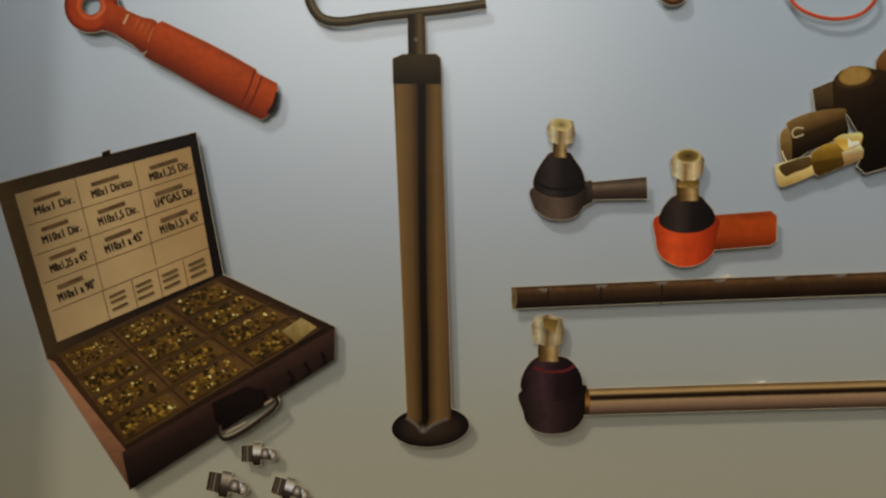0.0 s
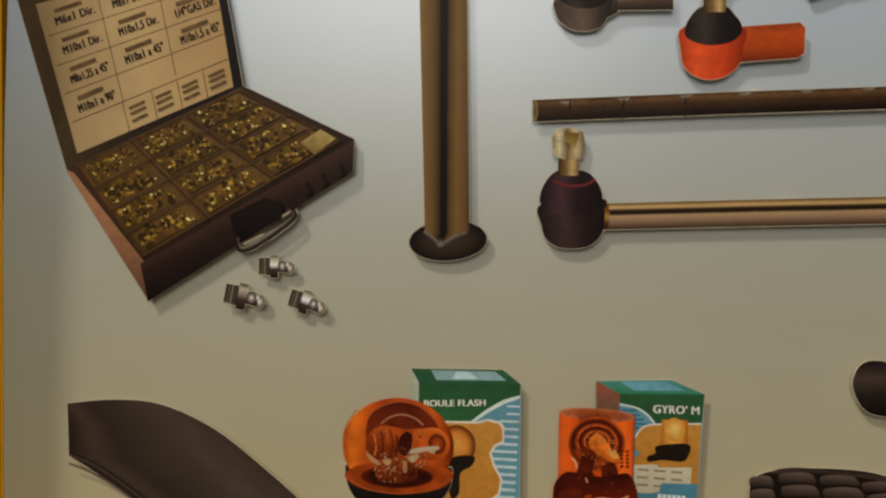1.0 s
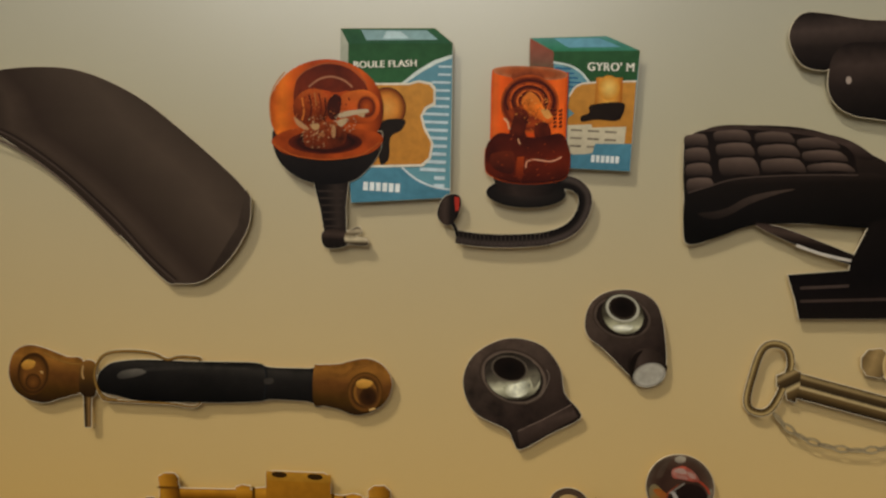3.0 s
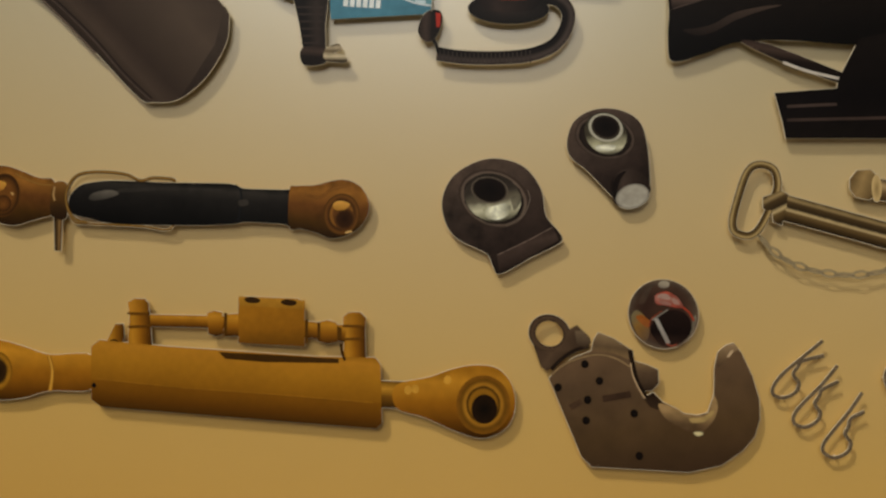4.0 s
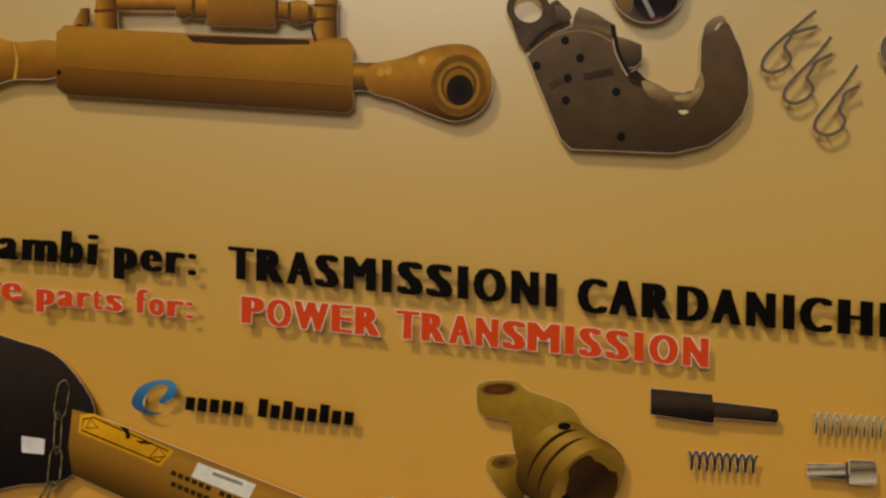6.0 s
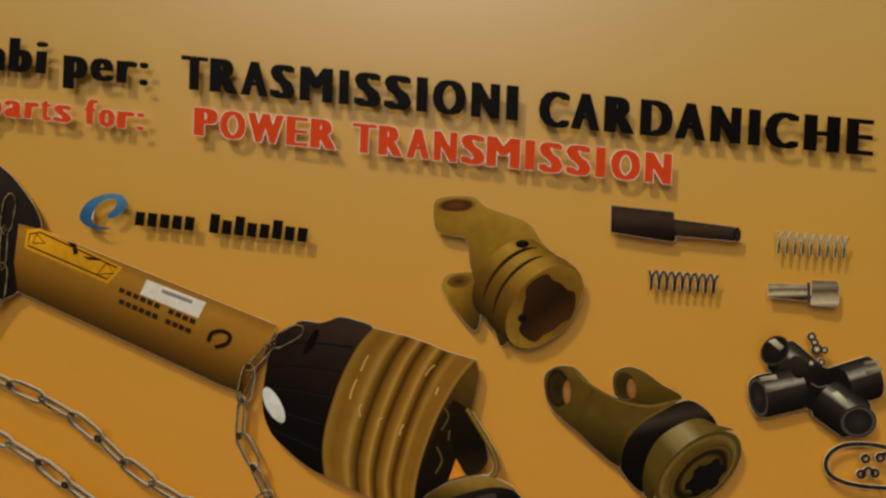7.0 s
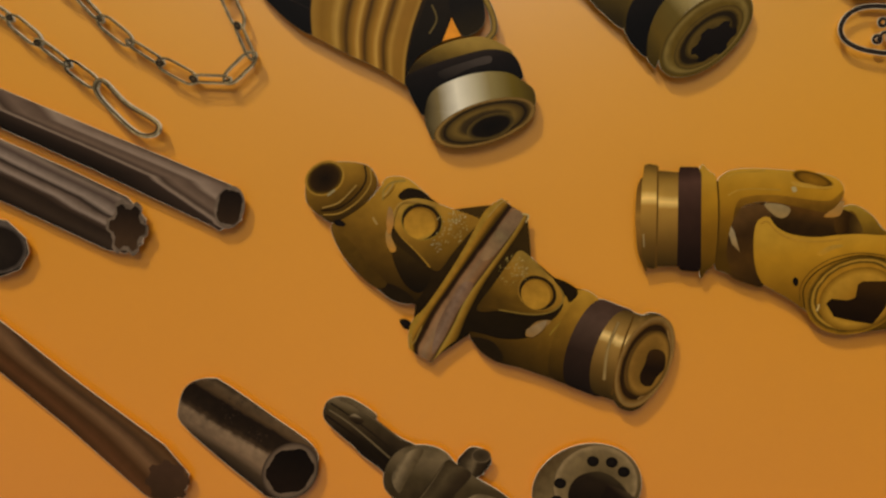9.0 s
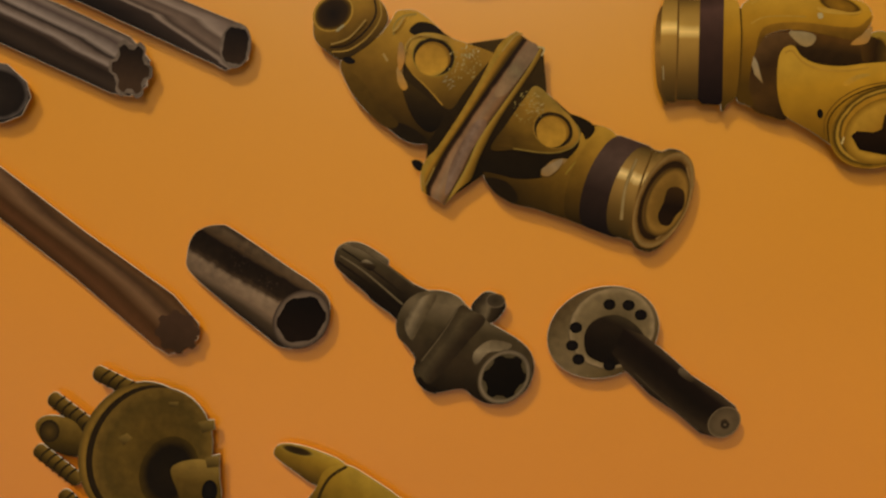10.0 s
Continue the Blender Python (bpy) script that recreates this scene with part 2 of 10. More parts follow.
def finish():
    """The white sheet added behind the picture, and the added block that holds it off the panel to cast its drop
    shadow.
    """
    verts, faces = [], []
    biggest = None
    for k, (outer, inner) in enumerate(now["cut"]):
        y0 = -STAND - SHEET + 0.000002 * (k % 150) - PLY * now["over"]
        y1 = -STAND
        base, m = len(verts), len(outer)
        verts += [local(q, y0) for q in outer] + [local(q, y1) for q in outer]
        for i in range(m):
            j = (i + 1) % m
            faces.append((base + i, base + j, base + m + j, base + m + i))
        if inner:
            p = len(verts)
            mi = len(inner)
            verts += [local(q, y0) for q in inner] + [local(q, y1) for q in inner]
            for i in range(mi):
                j = (i + 1) % mi
                faces.append((p + i, p + j, p + mi + j, p + mi + i))
                if mi == m:
                    faces.append((base + i, base + j, p + j, p + i))
                    faces.append((base + m + i, base + m + j, p + mi + j, p + mi + i))
        else:
            tris = fill(outer)
            faces += [tuple(base + i for i in t) for t in tris] + [tuple(base + m + i for i in t) for t in tris]
            for t in tris:
                size = abs(area([outer[i] for i in t]))
                if biggest is None or size > biggest[0]:
                    biggest = (size, tuple(sum(outer[i][j] for i in t) / 3 for j in (0, 1)), t and min(
                        (Vector(outer[t[i]]) - Vector(outer[t[i - 1]])).length for i in range(3)))
        if biggest is None:
            q = tuple((outer[0][j] + (inner or outer)[0][j]) / 2 for j in (0, 1))
            biggest = (1e-9, q, 0.002)
    mesh_part("shadow_backing", verts, faces, [(0, 0)] * len(verts), PAPER, "white backing sheet added to cast the printed drop shadow")
    r = max(0.0006, min(0.008, biggest[2] * 0.2))
    c = biggest[1]
    ring = [(c[0] + r * math.cos(k * math.pi / 4), c[1] + r * math.sin(k * math.pi / 4)) for k in range(8)]
    verts = [local(q, -FACE) for q in ring] + [local(q, -STAND) for q in ring]
    faces = [(i, (i + 1) % 8, 8 + (i + 1) % 8, 8 + i) for i in range(8)] + [tuple(range(8)), tuple(range(8, 16))]
    mesh_part("added_standoff", verts, faces, [(0, 0)] * 16, PAPER)


def writing(name, body, start, end, height, mat, bold=0.0, parent=None, stem=0.0, rise=0.0, label=""):
    """A word between two points of its base line, capitals of the given height. stem: how far the uprights are thickened, rise: the level strokes."""
    cu = bpy.data.curves.new(name, "FONT")
    cu.body, cu.size, cu.offset = body, 1.0, bold
    cu.resolution_u, cu.space_character = 3, 1.0 + 1.6 * stem
    tmp = new(name, cu)
    bpy.context.view_layer.update()
    one = bpy.data.meshes.new_from_object(tmp.evaluated_get(bpy.context.evaluated_depsgraph_get()))
    bpy.data.objects.remove(tmp)
    bpy.data.curves.remove(cu)
    co = [tuple(v.co) for v in one.vertices]
    polys = [tuple(q.vertices) for q in one.polygons]
    bpy.data.meshes.remove(one)
    x0, x1 = min(c[0] for c in co) - stem, max(c[0] for c in co) + stem
    d = Vector(end) - Vector(start)
    ax = d.normalized()
    ay = Vector((-ax.y, ax.x))
    y = next_y()
    sx, sy = d.length / (x1 - x0), height / (0.73 + 2 * rise)
    shifts = [(0.0, 0.0)]
    if stem:
        shifts = [(stem * f, rise * g) for f in (-1, -0.5, 0, 0.5, 1) for g in ((-1, 1) if rise else (0,))]
    verts, faces = [], []
    for k, (dx, dz) in enumerate(shifts):
        base = len(verts)
        for c in co:
            q = Vector(start) + ax * ((c[0] + dx - x0) * sx) + ay * ((c[1] + dz + rise) * sy)
            verts.append(local(q, y - 0.000001 * k))
        faces += [tuple(base + i for i in f) for f in polys]
    return mesh_part(name, verts, facing(verts, faces), [(0.5, 0.5)] * len(verts), mat, label, parent)


def drum(name, c0, c1, r, k, mat, fringe=None, label="", parent=None):
    """A printed short cylinder between two ellipses; tones run across its axis, from its upper edge."""
    c0, c1 = Vector(c0), Vector(c1)
    d = (c1 - c0).normalized()
    n = Vector((-d.y, d.x))
    if n.y < 0:
        n = -n
    pts = []
    for i in range(15):
        t = math.pi * i / 14
        pts.append(tuple(c0 + n * r * math.cos(t) - d * r * k * math.sin(t)))
    for i in range(15):
        t = math.pi * i / 14
        pts.append(tuple(c1 - n * r * math.cos(t) + d * r * k * math.sin(t)))
    return poly(name, pts, mat, (tuple(c0 + n * r), tuple(c0 - n * r)), fringe=fringe, label=label, parent=parent)


def end_disc(name, c, ahead, r, k, mat, fringe=0, parent=None, across=False):
    """The round end of a cylinder whose axis runs towards the point ahead."""
    d = (Vector(ahead) - Vector(c)).normalized()
    n = Vector((-d.y, d.x))
    if n.y < 0:
        n = -n
    top, low = tuple(Vector(c) + n * r), tuple(Vector(c) - n * r)
    return disc(name, c, top, tuple(Vector(c) + d * r * k), mat, fringe=fringe, parent=parent, run=(top, low) if across else None)


def flecks(name, c, r, n, mat, seed, parent=None):
    """A scatter of tiny printed lights."""
    rnd2 = random.Random(seed)
    verts, faces, y = [], [], next_y()
    for k in range(n):
        a, f = rnd2.uniform(0, 6.28), rnd2.random() ** 0.6
        q = (c[0] + r * f * math.cos(a), c[1] + r * f * math.sin(a))
        s, t = rnd2.uniform(0.0004, 0.0013), rnd2.uniform(0.3, 1.2)
        base = len(verts)
        for u, v in ((-1, 0), (0, -0.45), (1, 0), (0, 0.45)):
            verts.append(local((q[0] + s * (u * math.cos(t) - v * math.sin(t)), q[1] + s * (u * math.sin(t) + v * math.cos(t))), y - k * 0.0000002))
        faces.append((base, base + 1, base + 2, base + 3))
    return mesh_part(name, verts, facing(verts, faces), [(0.5, 0.5)] * len(verts), mat, parent=parent, kind="stuff")


PAPER = ink("c4b8a0", 0.05)

# ---- the hall and the panel ----


def slab(name, lo, hi, mat, label="", category="", kind="structure", parent=None):
    """A box with softened edges."""
    bm = bmesh.new()
    bmesh.ops.create_cube(bm, size=1)
    for v in bm.verts:
        v.co = [lo[j] + (v.co[j] + 0.5) * (hi[j] - lo[j]) for j in range(3)]
    bmesh.ops.bevel(bm, geom=bm.edges[:], offset=min(0.002, min(hi[j] - lo[j] for j in range(3)) / 4), segments=2, affect="EDGES")
    me = bpy.data.meshes.new(name)
    bm.to_mesh(me)
    bm.free()
    me.materials.append(mat)
    ob = new(name, me)
    ob.parent = parent
    return tagged(ob, label, category, kind=kind)


slab("floor", (-6, -4.2, -0.1), (6, 1.0, 0.0), ink("8a8378", 0.3, 12), "grey concrete hall floor", "floor")
slab("wall_back", (-6, 0.06, 0.0), (6, 0.2, 3.2), ink("b5b0a6", 0.12, 8), "plain painted wall behind the panel", "wall")
slab("panel", (-0.402, -FACE, 0.03), (0.66, 0.018, 2.05), panel_print(), "upright display panel printed from pale blue to orange", "panel")
trim = slab("panel_edge_trim", (-0.0240, -0.009, 0.0), (0.0, 0.0185, 2.02), ink("d9a51e", 0.1), "yellow edge strip along the display panel", "trim")
trim.matrix_world = pose(-0.3515, 0, 0.03, 0, -1.757, 0)
# Unseen, assumed hall walls that leave an opening for the added lamp.
slab("wall_front", (-6, -4.2, 0.0), (6, -4.0, 2.3), ink("a8a49c", 0.12, 8), "unseen plain hall wall below the opening for the glare lamp", "wall")
slab("wall_front_post", (-6, -4.2, 2.3), (-3.3, -4.0, 5.5), ink("a8a49c", 0.12, 8), "unseen plain hall wall beside the opening for the glare lamp", "wall")
slab("wall_front_post", (1.3, -4.2, 2.3), (6, -4.0, 5.5), ink("a8a49c", 0.12, 8), "unseen plain hall wall beside the opening for the glare lamp", "wall")
# Out-of-view wings, added to shade the panel's left and right edges.
slab("shade_wing_west", (-0.62, -0.10, 0.0), (-0.44, 0.06, 2.6), ink("8c8272", 0.12, 8), "unseen plain side wing added to darken the panel", "wall")
slab("shade_wing_east", (0.70, -0.17, 0.0), (0.88, 0.06, 2.6), ink("8c8272", 0.12, 8), "unseen plain side wing added to darken the panel", "wall")
slab("panel_batten", (-0.30, 0.018, 0.0), (-0.22, 0.06, 2.05), ink("8d7a5c", 0.3, 40), "wooden batten behind the panel", "batten")

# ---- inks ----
# Light and dark stops paint rounding and highlights onto flat parts.
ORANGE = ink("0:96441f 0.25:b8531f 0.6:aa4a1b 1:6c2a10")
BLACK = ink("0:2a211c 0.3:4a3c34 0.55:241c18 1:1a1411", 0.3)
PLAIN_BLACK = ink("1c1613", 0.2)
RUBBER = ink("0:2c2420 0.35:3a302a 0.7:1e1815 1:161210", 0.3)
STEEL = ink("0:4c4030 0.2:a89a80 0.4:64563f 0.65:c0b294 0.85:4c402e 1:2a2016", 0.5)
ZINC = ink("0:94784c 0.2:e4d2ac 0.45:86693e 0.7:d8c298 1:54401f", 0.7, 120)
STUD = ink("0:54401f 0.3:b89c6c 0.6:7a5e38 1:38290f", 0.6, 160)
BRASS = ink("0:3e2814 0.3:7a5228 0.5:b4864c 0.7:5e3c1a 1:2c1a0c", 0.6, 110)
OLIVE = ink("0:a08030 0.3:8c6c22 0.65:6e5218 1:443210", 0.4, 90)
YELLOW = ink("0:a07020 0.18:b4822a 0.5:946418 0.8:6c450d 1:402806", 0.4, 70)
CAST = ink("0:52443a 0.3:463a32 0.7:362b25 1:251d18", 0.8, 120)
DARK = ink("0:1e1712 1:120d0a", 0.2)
PALE = ink("d8d2c6", 0.1)

# ---- upper rows: rod end, stand, case, ball joints, bars ----
begin("rod_end", (-0.2428, 1.9232), "orange painted rod end with an eye, printed cut-out", "rod end")
# The rod end's lit top, shaded underside and glints are ink tones.
poly("neck", [(-0.2943, 1.9657), (-0.2878, 1.9641), (-0.2846, 1.9576), (-0.2799, 1.9547), (-0.2654, 1.9488), (-0.2514, 1.9433), (-0.2612, 1.9194), (-0.2732, 1.9258), (-0.2887, 1.9342), (-0.2981, 1.9374), (-0.2995, 1.9443), (-0.2951, 1.9526)], ORANGE, ((-0.2705, 1.9512), (-0.2801, 1.9298)), rounded=True)
disc("eye", (-0.3088, 1.9576), (-0.2856, 1.9579), (-0.3083, 1.9349), ink("0:a84a22 0.2:d06a3c 0.35:b04a20 0.7:a8441c 0.9:7c2e12 1:5c2010"), inner=0.34)
poly("neck_root", [(-0.2961, 1.9591), (-0.2846, 1.9576), (-0.2787, 1.9541), (-0.2820, 1.9380), (-0.2887, 1.9349), (-0.2973, 1.9394), (-0.2938, 1.9493)], ink("0:b4501f 0.5:a8461b 1:7a3012"), ((-0.2859, 1.9560), (-0.2921, 1.9353)), fringe=0, rounded=True)
wire("eye_glint", [(-0.3035, 1.9500), (-0.2985, 1.9528), (-0.2964, 1.9575)], 0.0014, ink("0:b0502a 0.5:e09068 1:b0502a"), fringe=0)
wire("neck_glint", [(-0.2804, 1.9426), (-0.2785, 1.9465), (-0.2766, 1.9508)], 0.0024, ink("0:b45a2c 0.5:f0c498 1:b45a2c"), fringe=0)
wire("groove", [(-0.2709, 1.9394), (-0.2674, 1.9472)], 0.0011, ink("0:94401a 0.5:d88450 1:7c3012"), fringe=0)
wire("groove", [(-0.2661, 1.9372), (-0.2622, 1.9448)], 0.0011, ink("0:94401a 0.5:d88450 1:7c3012"), fringe=0)
wire("groove", [(-0.2616, 1.9350), (-0.2578, 1.9429)], 0.0011, ink("0:94401a 0.5:d88450 1:7c3012"), fringe=0)
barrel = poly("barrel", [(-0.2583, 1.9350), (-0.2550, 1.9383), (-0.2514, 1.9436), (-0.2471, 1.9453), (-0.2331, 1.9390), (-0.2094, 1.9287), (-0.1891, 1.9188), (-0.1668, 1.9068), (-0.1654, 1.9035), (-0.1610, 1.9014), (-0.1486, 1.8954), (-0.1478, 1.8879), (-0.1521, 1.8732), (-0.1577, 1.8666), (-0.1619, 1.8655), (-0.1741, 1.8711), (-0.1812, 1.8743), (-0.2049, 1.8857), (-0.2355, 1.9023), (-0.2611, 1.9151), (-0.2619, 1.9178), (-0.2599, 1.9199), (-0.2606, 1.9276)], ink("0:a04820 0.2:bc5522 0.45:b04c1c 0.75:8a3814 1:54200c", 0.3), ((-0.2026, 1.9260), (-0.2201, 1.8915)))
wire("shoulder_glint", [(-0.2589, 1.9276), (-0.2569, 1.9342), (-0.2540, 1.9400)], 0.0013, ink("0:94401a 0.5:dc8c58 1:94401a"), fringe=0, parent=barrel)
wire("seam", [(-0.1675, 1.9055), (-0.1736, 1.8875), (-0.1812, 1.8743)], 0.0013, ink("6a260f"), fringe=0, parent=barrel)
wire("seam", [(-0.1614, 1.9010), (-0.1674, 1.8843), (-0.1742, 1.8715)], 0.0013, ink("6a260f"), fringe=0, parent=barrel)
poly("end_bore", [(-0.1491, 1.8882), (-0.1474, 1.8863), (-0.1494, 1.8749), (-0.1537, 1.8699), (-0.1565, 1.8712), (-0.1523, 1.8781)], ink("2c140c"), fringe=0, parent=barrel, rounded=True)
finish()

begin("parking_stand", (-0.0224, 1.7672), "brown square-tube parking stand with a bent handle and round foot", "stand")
# Lit and shaded faces of the stand are painted by its ramps.
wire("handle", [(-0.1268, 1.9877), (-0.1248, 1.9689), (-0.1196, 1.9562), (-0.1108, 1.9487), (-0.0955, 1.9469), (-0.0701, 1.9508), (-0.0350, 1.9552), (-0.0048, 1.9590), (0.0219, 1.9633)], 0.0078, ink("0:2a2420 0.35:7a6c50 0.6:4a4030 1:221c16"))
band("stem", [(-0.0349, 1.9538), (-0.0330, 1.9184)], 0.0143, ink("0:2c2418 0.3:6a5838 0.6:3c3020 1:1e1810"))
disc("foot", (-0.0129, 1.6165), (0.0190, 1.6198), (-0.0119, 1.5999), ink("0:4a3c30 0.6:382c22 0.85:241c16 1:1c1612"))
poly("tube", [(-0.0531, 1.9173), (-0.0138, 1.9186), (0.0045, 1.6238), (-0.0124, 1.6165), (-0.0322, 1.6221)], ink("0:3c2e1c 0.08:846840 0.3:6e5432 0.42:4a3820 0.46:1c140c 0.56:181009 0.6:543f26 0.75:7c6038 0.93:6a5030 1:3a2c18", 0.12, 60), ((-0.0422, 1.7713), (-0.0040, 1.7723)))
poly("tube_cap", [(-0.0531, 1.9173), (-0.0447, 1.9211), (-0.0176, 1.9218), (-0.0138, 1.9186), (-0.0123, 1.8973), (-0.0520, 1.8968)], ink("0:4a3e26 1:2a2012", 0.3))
wire("weld", [(-0.0331, 1.6229), (-0.0250, 1.6177), (-0.0188, 1.6125), (-0.0097, 1.6185), (0.0013, 1.6236)], 0.0032, ink("0:7a6a58 0.5:6d6459 1:4a3c30"), fringe=0)
disc("bolt", (-0.0188, 1.6134), (-0.0151, 1.6136), (-0.0187, 1.6102), ink("0:7c756c 1:5a4c40"), fringe=0)
disc("rivet", (-0.0343, 1.9333), (-0.0325, 1.9333), (-0.0343, 1.9314), ink("6d634f"), fringe=0)
finish()

begin("fitting_case", (-0.2358, 1.6992), "open dark metal case of brass grease fittings with a printed chart", "case")
lid = poly("lid", [(-0.3895, 1.8054), (-0.2945, 1.8324), (-0.2161, 1.8535), (-0.1895, 1.7350), (-0.3402, 1.6598)], ink("0:5c4a30 0.35:3c2e20 0.8:241a14 1:18110d"), ((-0.3878, 1.7520), (-0.1945, 1.7860)))
poly("hinge_tab", [(-0.2966, 1.8348), (-0.2897, 1.8373), (-0.2885, 1.8326), (-0.2954, 1.8305)], DARK)
poly("chart", [(-0.3714, 1.7975), (-0.2206, 1.8415), (-0.1978, 1.7347), (-0.3310, 1.6737)], ink("0:9c8460 0.5:b49a70 1:aa8c60", 0.2, 30), ((-0.3673, 1.7478), (-0.2043, 1.7858)), fringe=0, parent=lid)
CH = [(-0.3714, 1.7975), (-0.2206, 1.8415), (-0.1978, 1.7347), (-0.3310, 1.6737)]


def on_chart(u, v):
    a, b, c, d = CH
    return tuple((1 - v) * ((1 - u) * a[j] + u * b[j]) + v * ((1 - u) * d[j] + u * c[j]) for j in (0, 1))


for u in (0.345, 0.68):
    wire("chart_line", [on_chart(u, 0.0), on_chart(u, 0.80 if u < 0.5 else 0.76)], 0.0007, ink("5a4630"), fringe=0, parent=lid)
for v, u1 in ((0.22, 1), (0.42, 1), (0.61, 1), (0.80, 1)):
    wire("chart_line", [on_chart(0.02, v), on_chart(u1, v - 0.015)], 0.0007, ink("5a4630"), fringe=0, parent=lid)
for u in (0.34, 0.52, 0.68, 0.84):
    wire("chart_line", [on_chart(u, 0.8), on_chart(u, 1.0)], 0.0007, ink("5a4630"), fringe=0, parent=lid)
CELLS = [("M6x1 Dir.", 0, 0), ("M8x1 Diritto", 1, 0), ("M8x1,25 Dir.", 2, 0), ("M10x1 Dir.", 0, 1), ("M10x1,5 Dir.", 1, 1), ("1/4\"GAS Dir.", 2, 1),
         ("M8x1,25 a 45\u00b0", 0, 2), ("M10x1 a 45\u00b0", 1, 2), ("M10x1,5 a 45\u00b0", 2, 2), ("M10x1 a 90\u00b0", 0, 3)]
for body, col, row in CELLS:
    u0, u1 = 0.07 + col * 0.335, 0.30 + col * 0.335
    v = 0.165 + row * 0.197
    writing("chart_word", body, on_chart(u0 + 0.01, v + 0.005), on_chart(u1 + 0.015, v - 0.003), 0.0074, ink("2a1e14", 0.1), 0.0, parent=lid, stem=0.055)
    wire("chart_bar", [on_chart(u0 + 0.02, v - 0.088), on_chart(u1 - 0.05, v - 0.096)], 0.0034, ink("6a5236", 0.9, 700), fringe=0, parent=lid)
for k in range(4):
    for v in (0.855, 0.895, 0.945):
        u = 0.37 + k * 0.165
        wire("chart_bar", [on_chart(u, v), on_chart(u + 0.1, v - 0.006)], 0.0020, ink("6a5436", 0.6, 900), fringe=0, parent=lid)
tray = poly("tray", [(-0.3402, 1.6598), (-0.1896, 1.7359), (-0.0942, 1.6959), (-0.0938, 1.6688), (-0.2648, 1.5516), (-0.2727, 1.5841)], ink("0:4a3524 1:33241a"), ((-0.2853, 1.6975), (-0.1841, 1.6065)))
# The side is coloured as lit, the front as shaded.
poly("side", [(-0.3402, 1.6598), (-0.3330, 1.6572), (-0.2693, 1.5857), (-0.2638, 1.5521), (-0.3338, 1.6500)], ink("0:a87c5c 0.6:8e664a 1:5e4030"), fringe=0, parent=tray)
poly("front", [(-0.2722, 1.5832), (-0.0942, 1.6949), (-0.0938, 1.6688), (-0.2643, 1.5516)], ink("0:4a342a 0.3:33231c 1:1c1310"), ((-0.1850, 1.6348), (-0.1696, 1.6072)), fringe=0, parent=tray)
IN = [(-0.3302, 1.6631), (-0.1919, 1.7321), (-0.1051, 1.6945), (-0.2699, 1.5900)]


def in_tray(u, v):
    a, b, c, d = IN
    return tuple((1 - v) * ((1 - u) * a[j] + u * b[j]) + v * ((1 - u) * d[j] + u * c[j]) for j in (0, 1))


poly("tray_floor", IN, ink("0:5e4426 0.5:6b4f2c 1:50381e", 0.3), fringe=0, parent=tray)
GOLDS = [ink("a4843a"), ink("7a5e24"), ink("5a4218"), ink("e0cc84"), ink("684c20"), ink("3e2e14")]
rnd = random.Random(4)
for col in range(3):
    for row in range(4):
        u0, u1 = col / 3 + 0.02, col / 3 + 0.31
        v0, v1 = row / 4 + 0.02, row / 4 + 0.22
        poly("compartment", [in_tray(u0, v0), in_tray(u1, v0), in_tray(u1, v1), in_tray(u0, v1)], ink("0:6c5230 1:523c1e", 0.5, 300), fringe=0, parent=tray)
        for g, gold in enumerate(GOLDS):
            verts, faces = [], []
            y = next_y()
            for k in range(26 if g != 3 else 9):
                bright = 1.0 if (col, row) not in ((0, 0), (1, 0)) else 0.7
                u, v = rnd.uniform(u0 + 0.015, u1 - 0.02), rnd.uniform(v0 + 0.015, v1 - 0.015)
                c = in_tray(u, v)
                r = rnd.uniform(0.0011, 0.0029) * (0.6 if g == 3 else 1.0) * bright
                t0 = rnd.uniform(0, 3)
                m = rnd.choice((4, 5, 6))
                base = len(verts)
                stretch = rnd.uniform(0.6, 1.0)
                for i in range(m):
                    q = t0 + 2 * math.pi * i / m
                    verts.append(local((c[0] + r * math.cos(q), c[1] + r * stretch * math.sin(q)), y - k * 0.0000002))
                faces.append(tuple(range(base, base + m)))
            mesh_part("brass_filling", verts, facing(verts, faces), [(0.5, 0.5)] * len(verts), gold, parent=tray, kind="stuff")
for u in (0.0, 0.335, 0.67, 1.0):
    wire("divider", [in_tray(u, 0), in_tray(u, 1)], 0.0018, ink("4a3420"), fringe=0, parent=tray)
for v in (0, 0.25, 0.5, 0.75, 1.0):
    wire("divider", [in_tray(0, v), in_tray(1, v)], 0.0016, ink("54402a"), fringe=0, parent=tray)
poly("sachet", [(-0.1384, 1.6910), (-0.1220, 1.7024), (-0.1089, 1.6953), (-0.1262, 1.6815)], ink("0:b09a64 1:80683a", 0.5, 200), fringe=0, parent=tray)
handle = wire("handle", [(-0.1891, 1.6100), (-0.1869, 1.6007), (-0.1800, 1.6001), (-0.1648, 1.6088), (-0.1432, 1.6263), (-0.1410, 1.6339), (-0.1464, 1.6365)], 0.0037, ink("0:6a5848 0.5:2c201a 1:18110d"))
wire("handle_glint", [(-0.1831, 1.6046), (-0.1659, 1.6140)], 0.0018, ink("a09078"), fringe=0, parent=handle)
wire("handle_glint", [(-0.1548, 1.6267), (-0.1444, 1.6338)], 0.0018, ink("a09078"), fringe=0, parent=handle)
poly("latch", [(-0.1955, 1.6287), (-0.1659, 1.6442), (-0.1513, 1.6410), (-0.1509, 1.6278), (-0.1842, 1.6084), (-0.1916, 1.6132)], ink("0:241814 1:140d0a"), fringe=0)
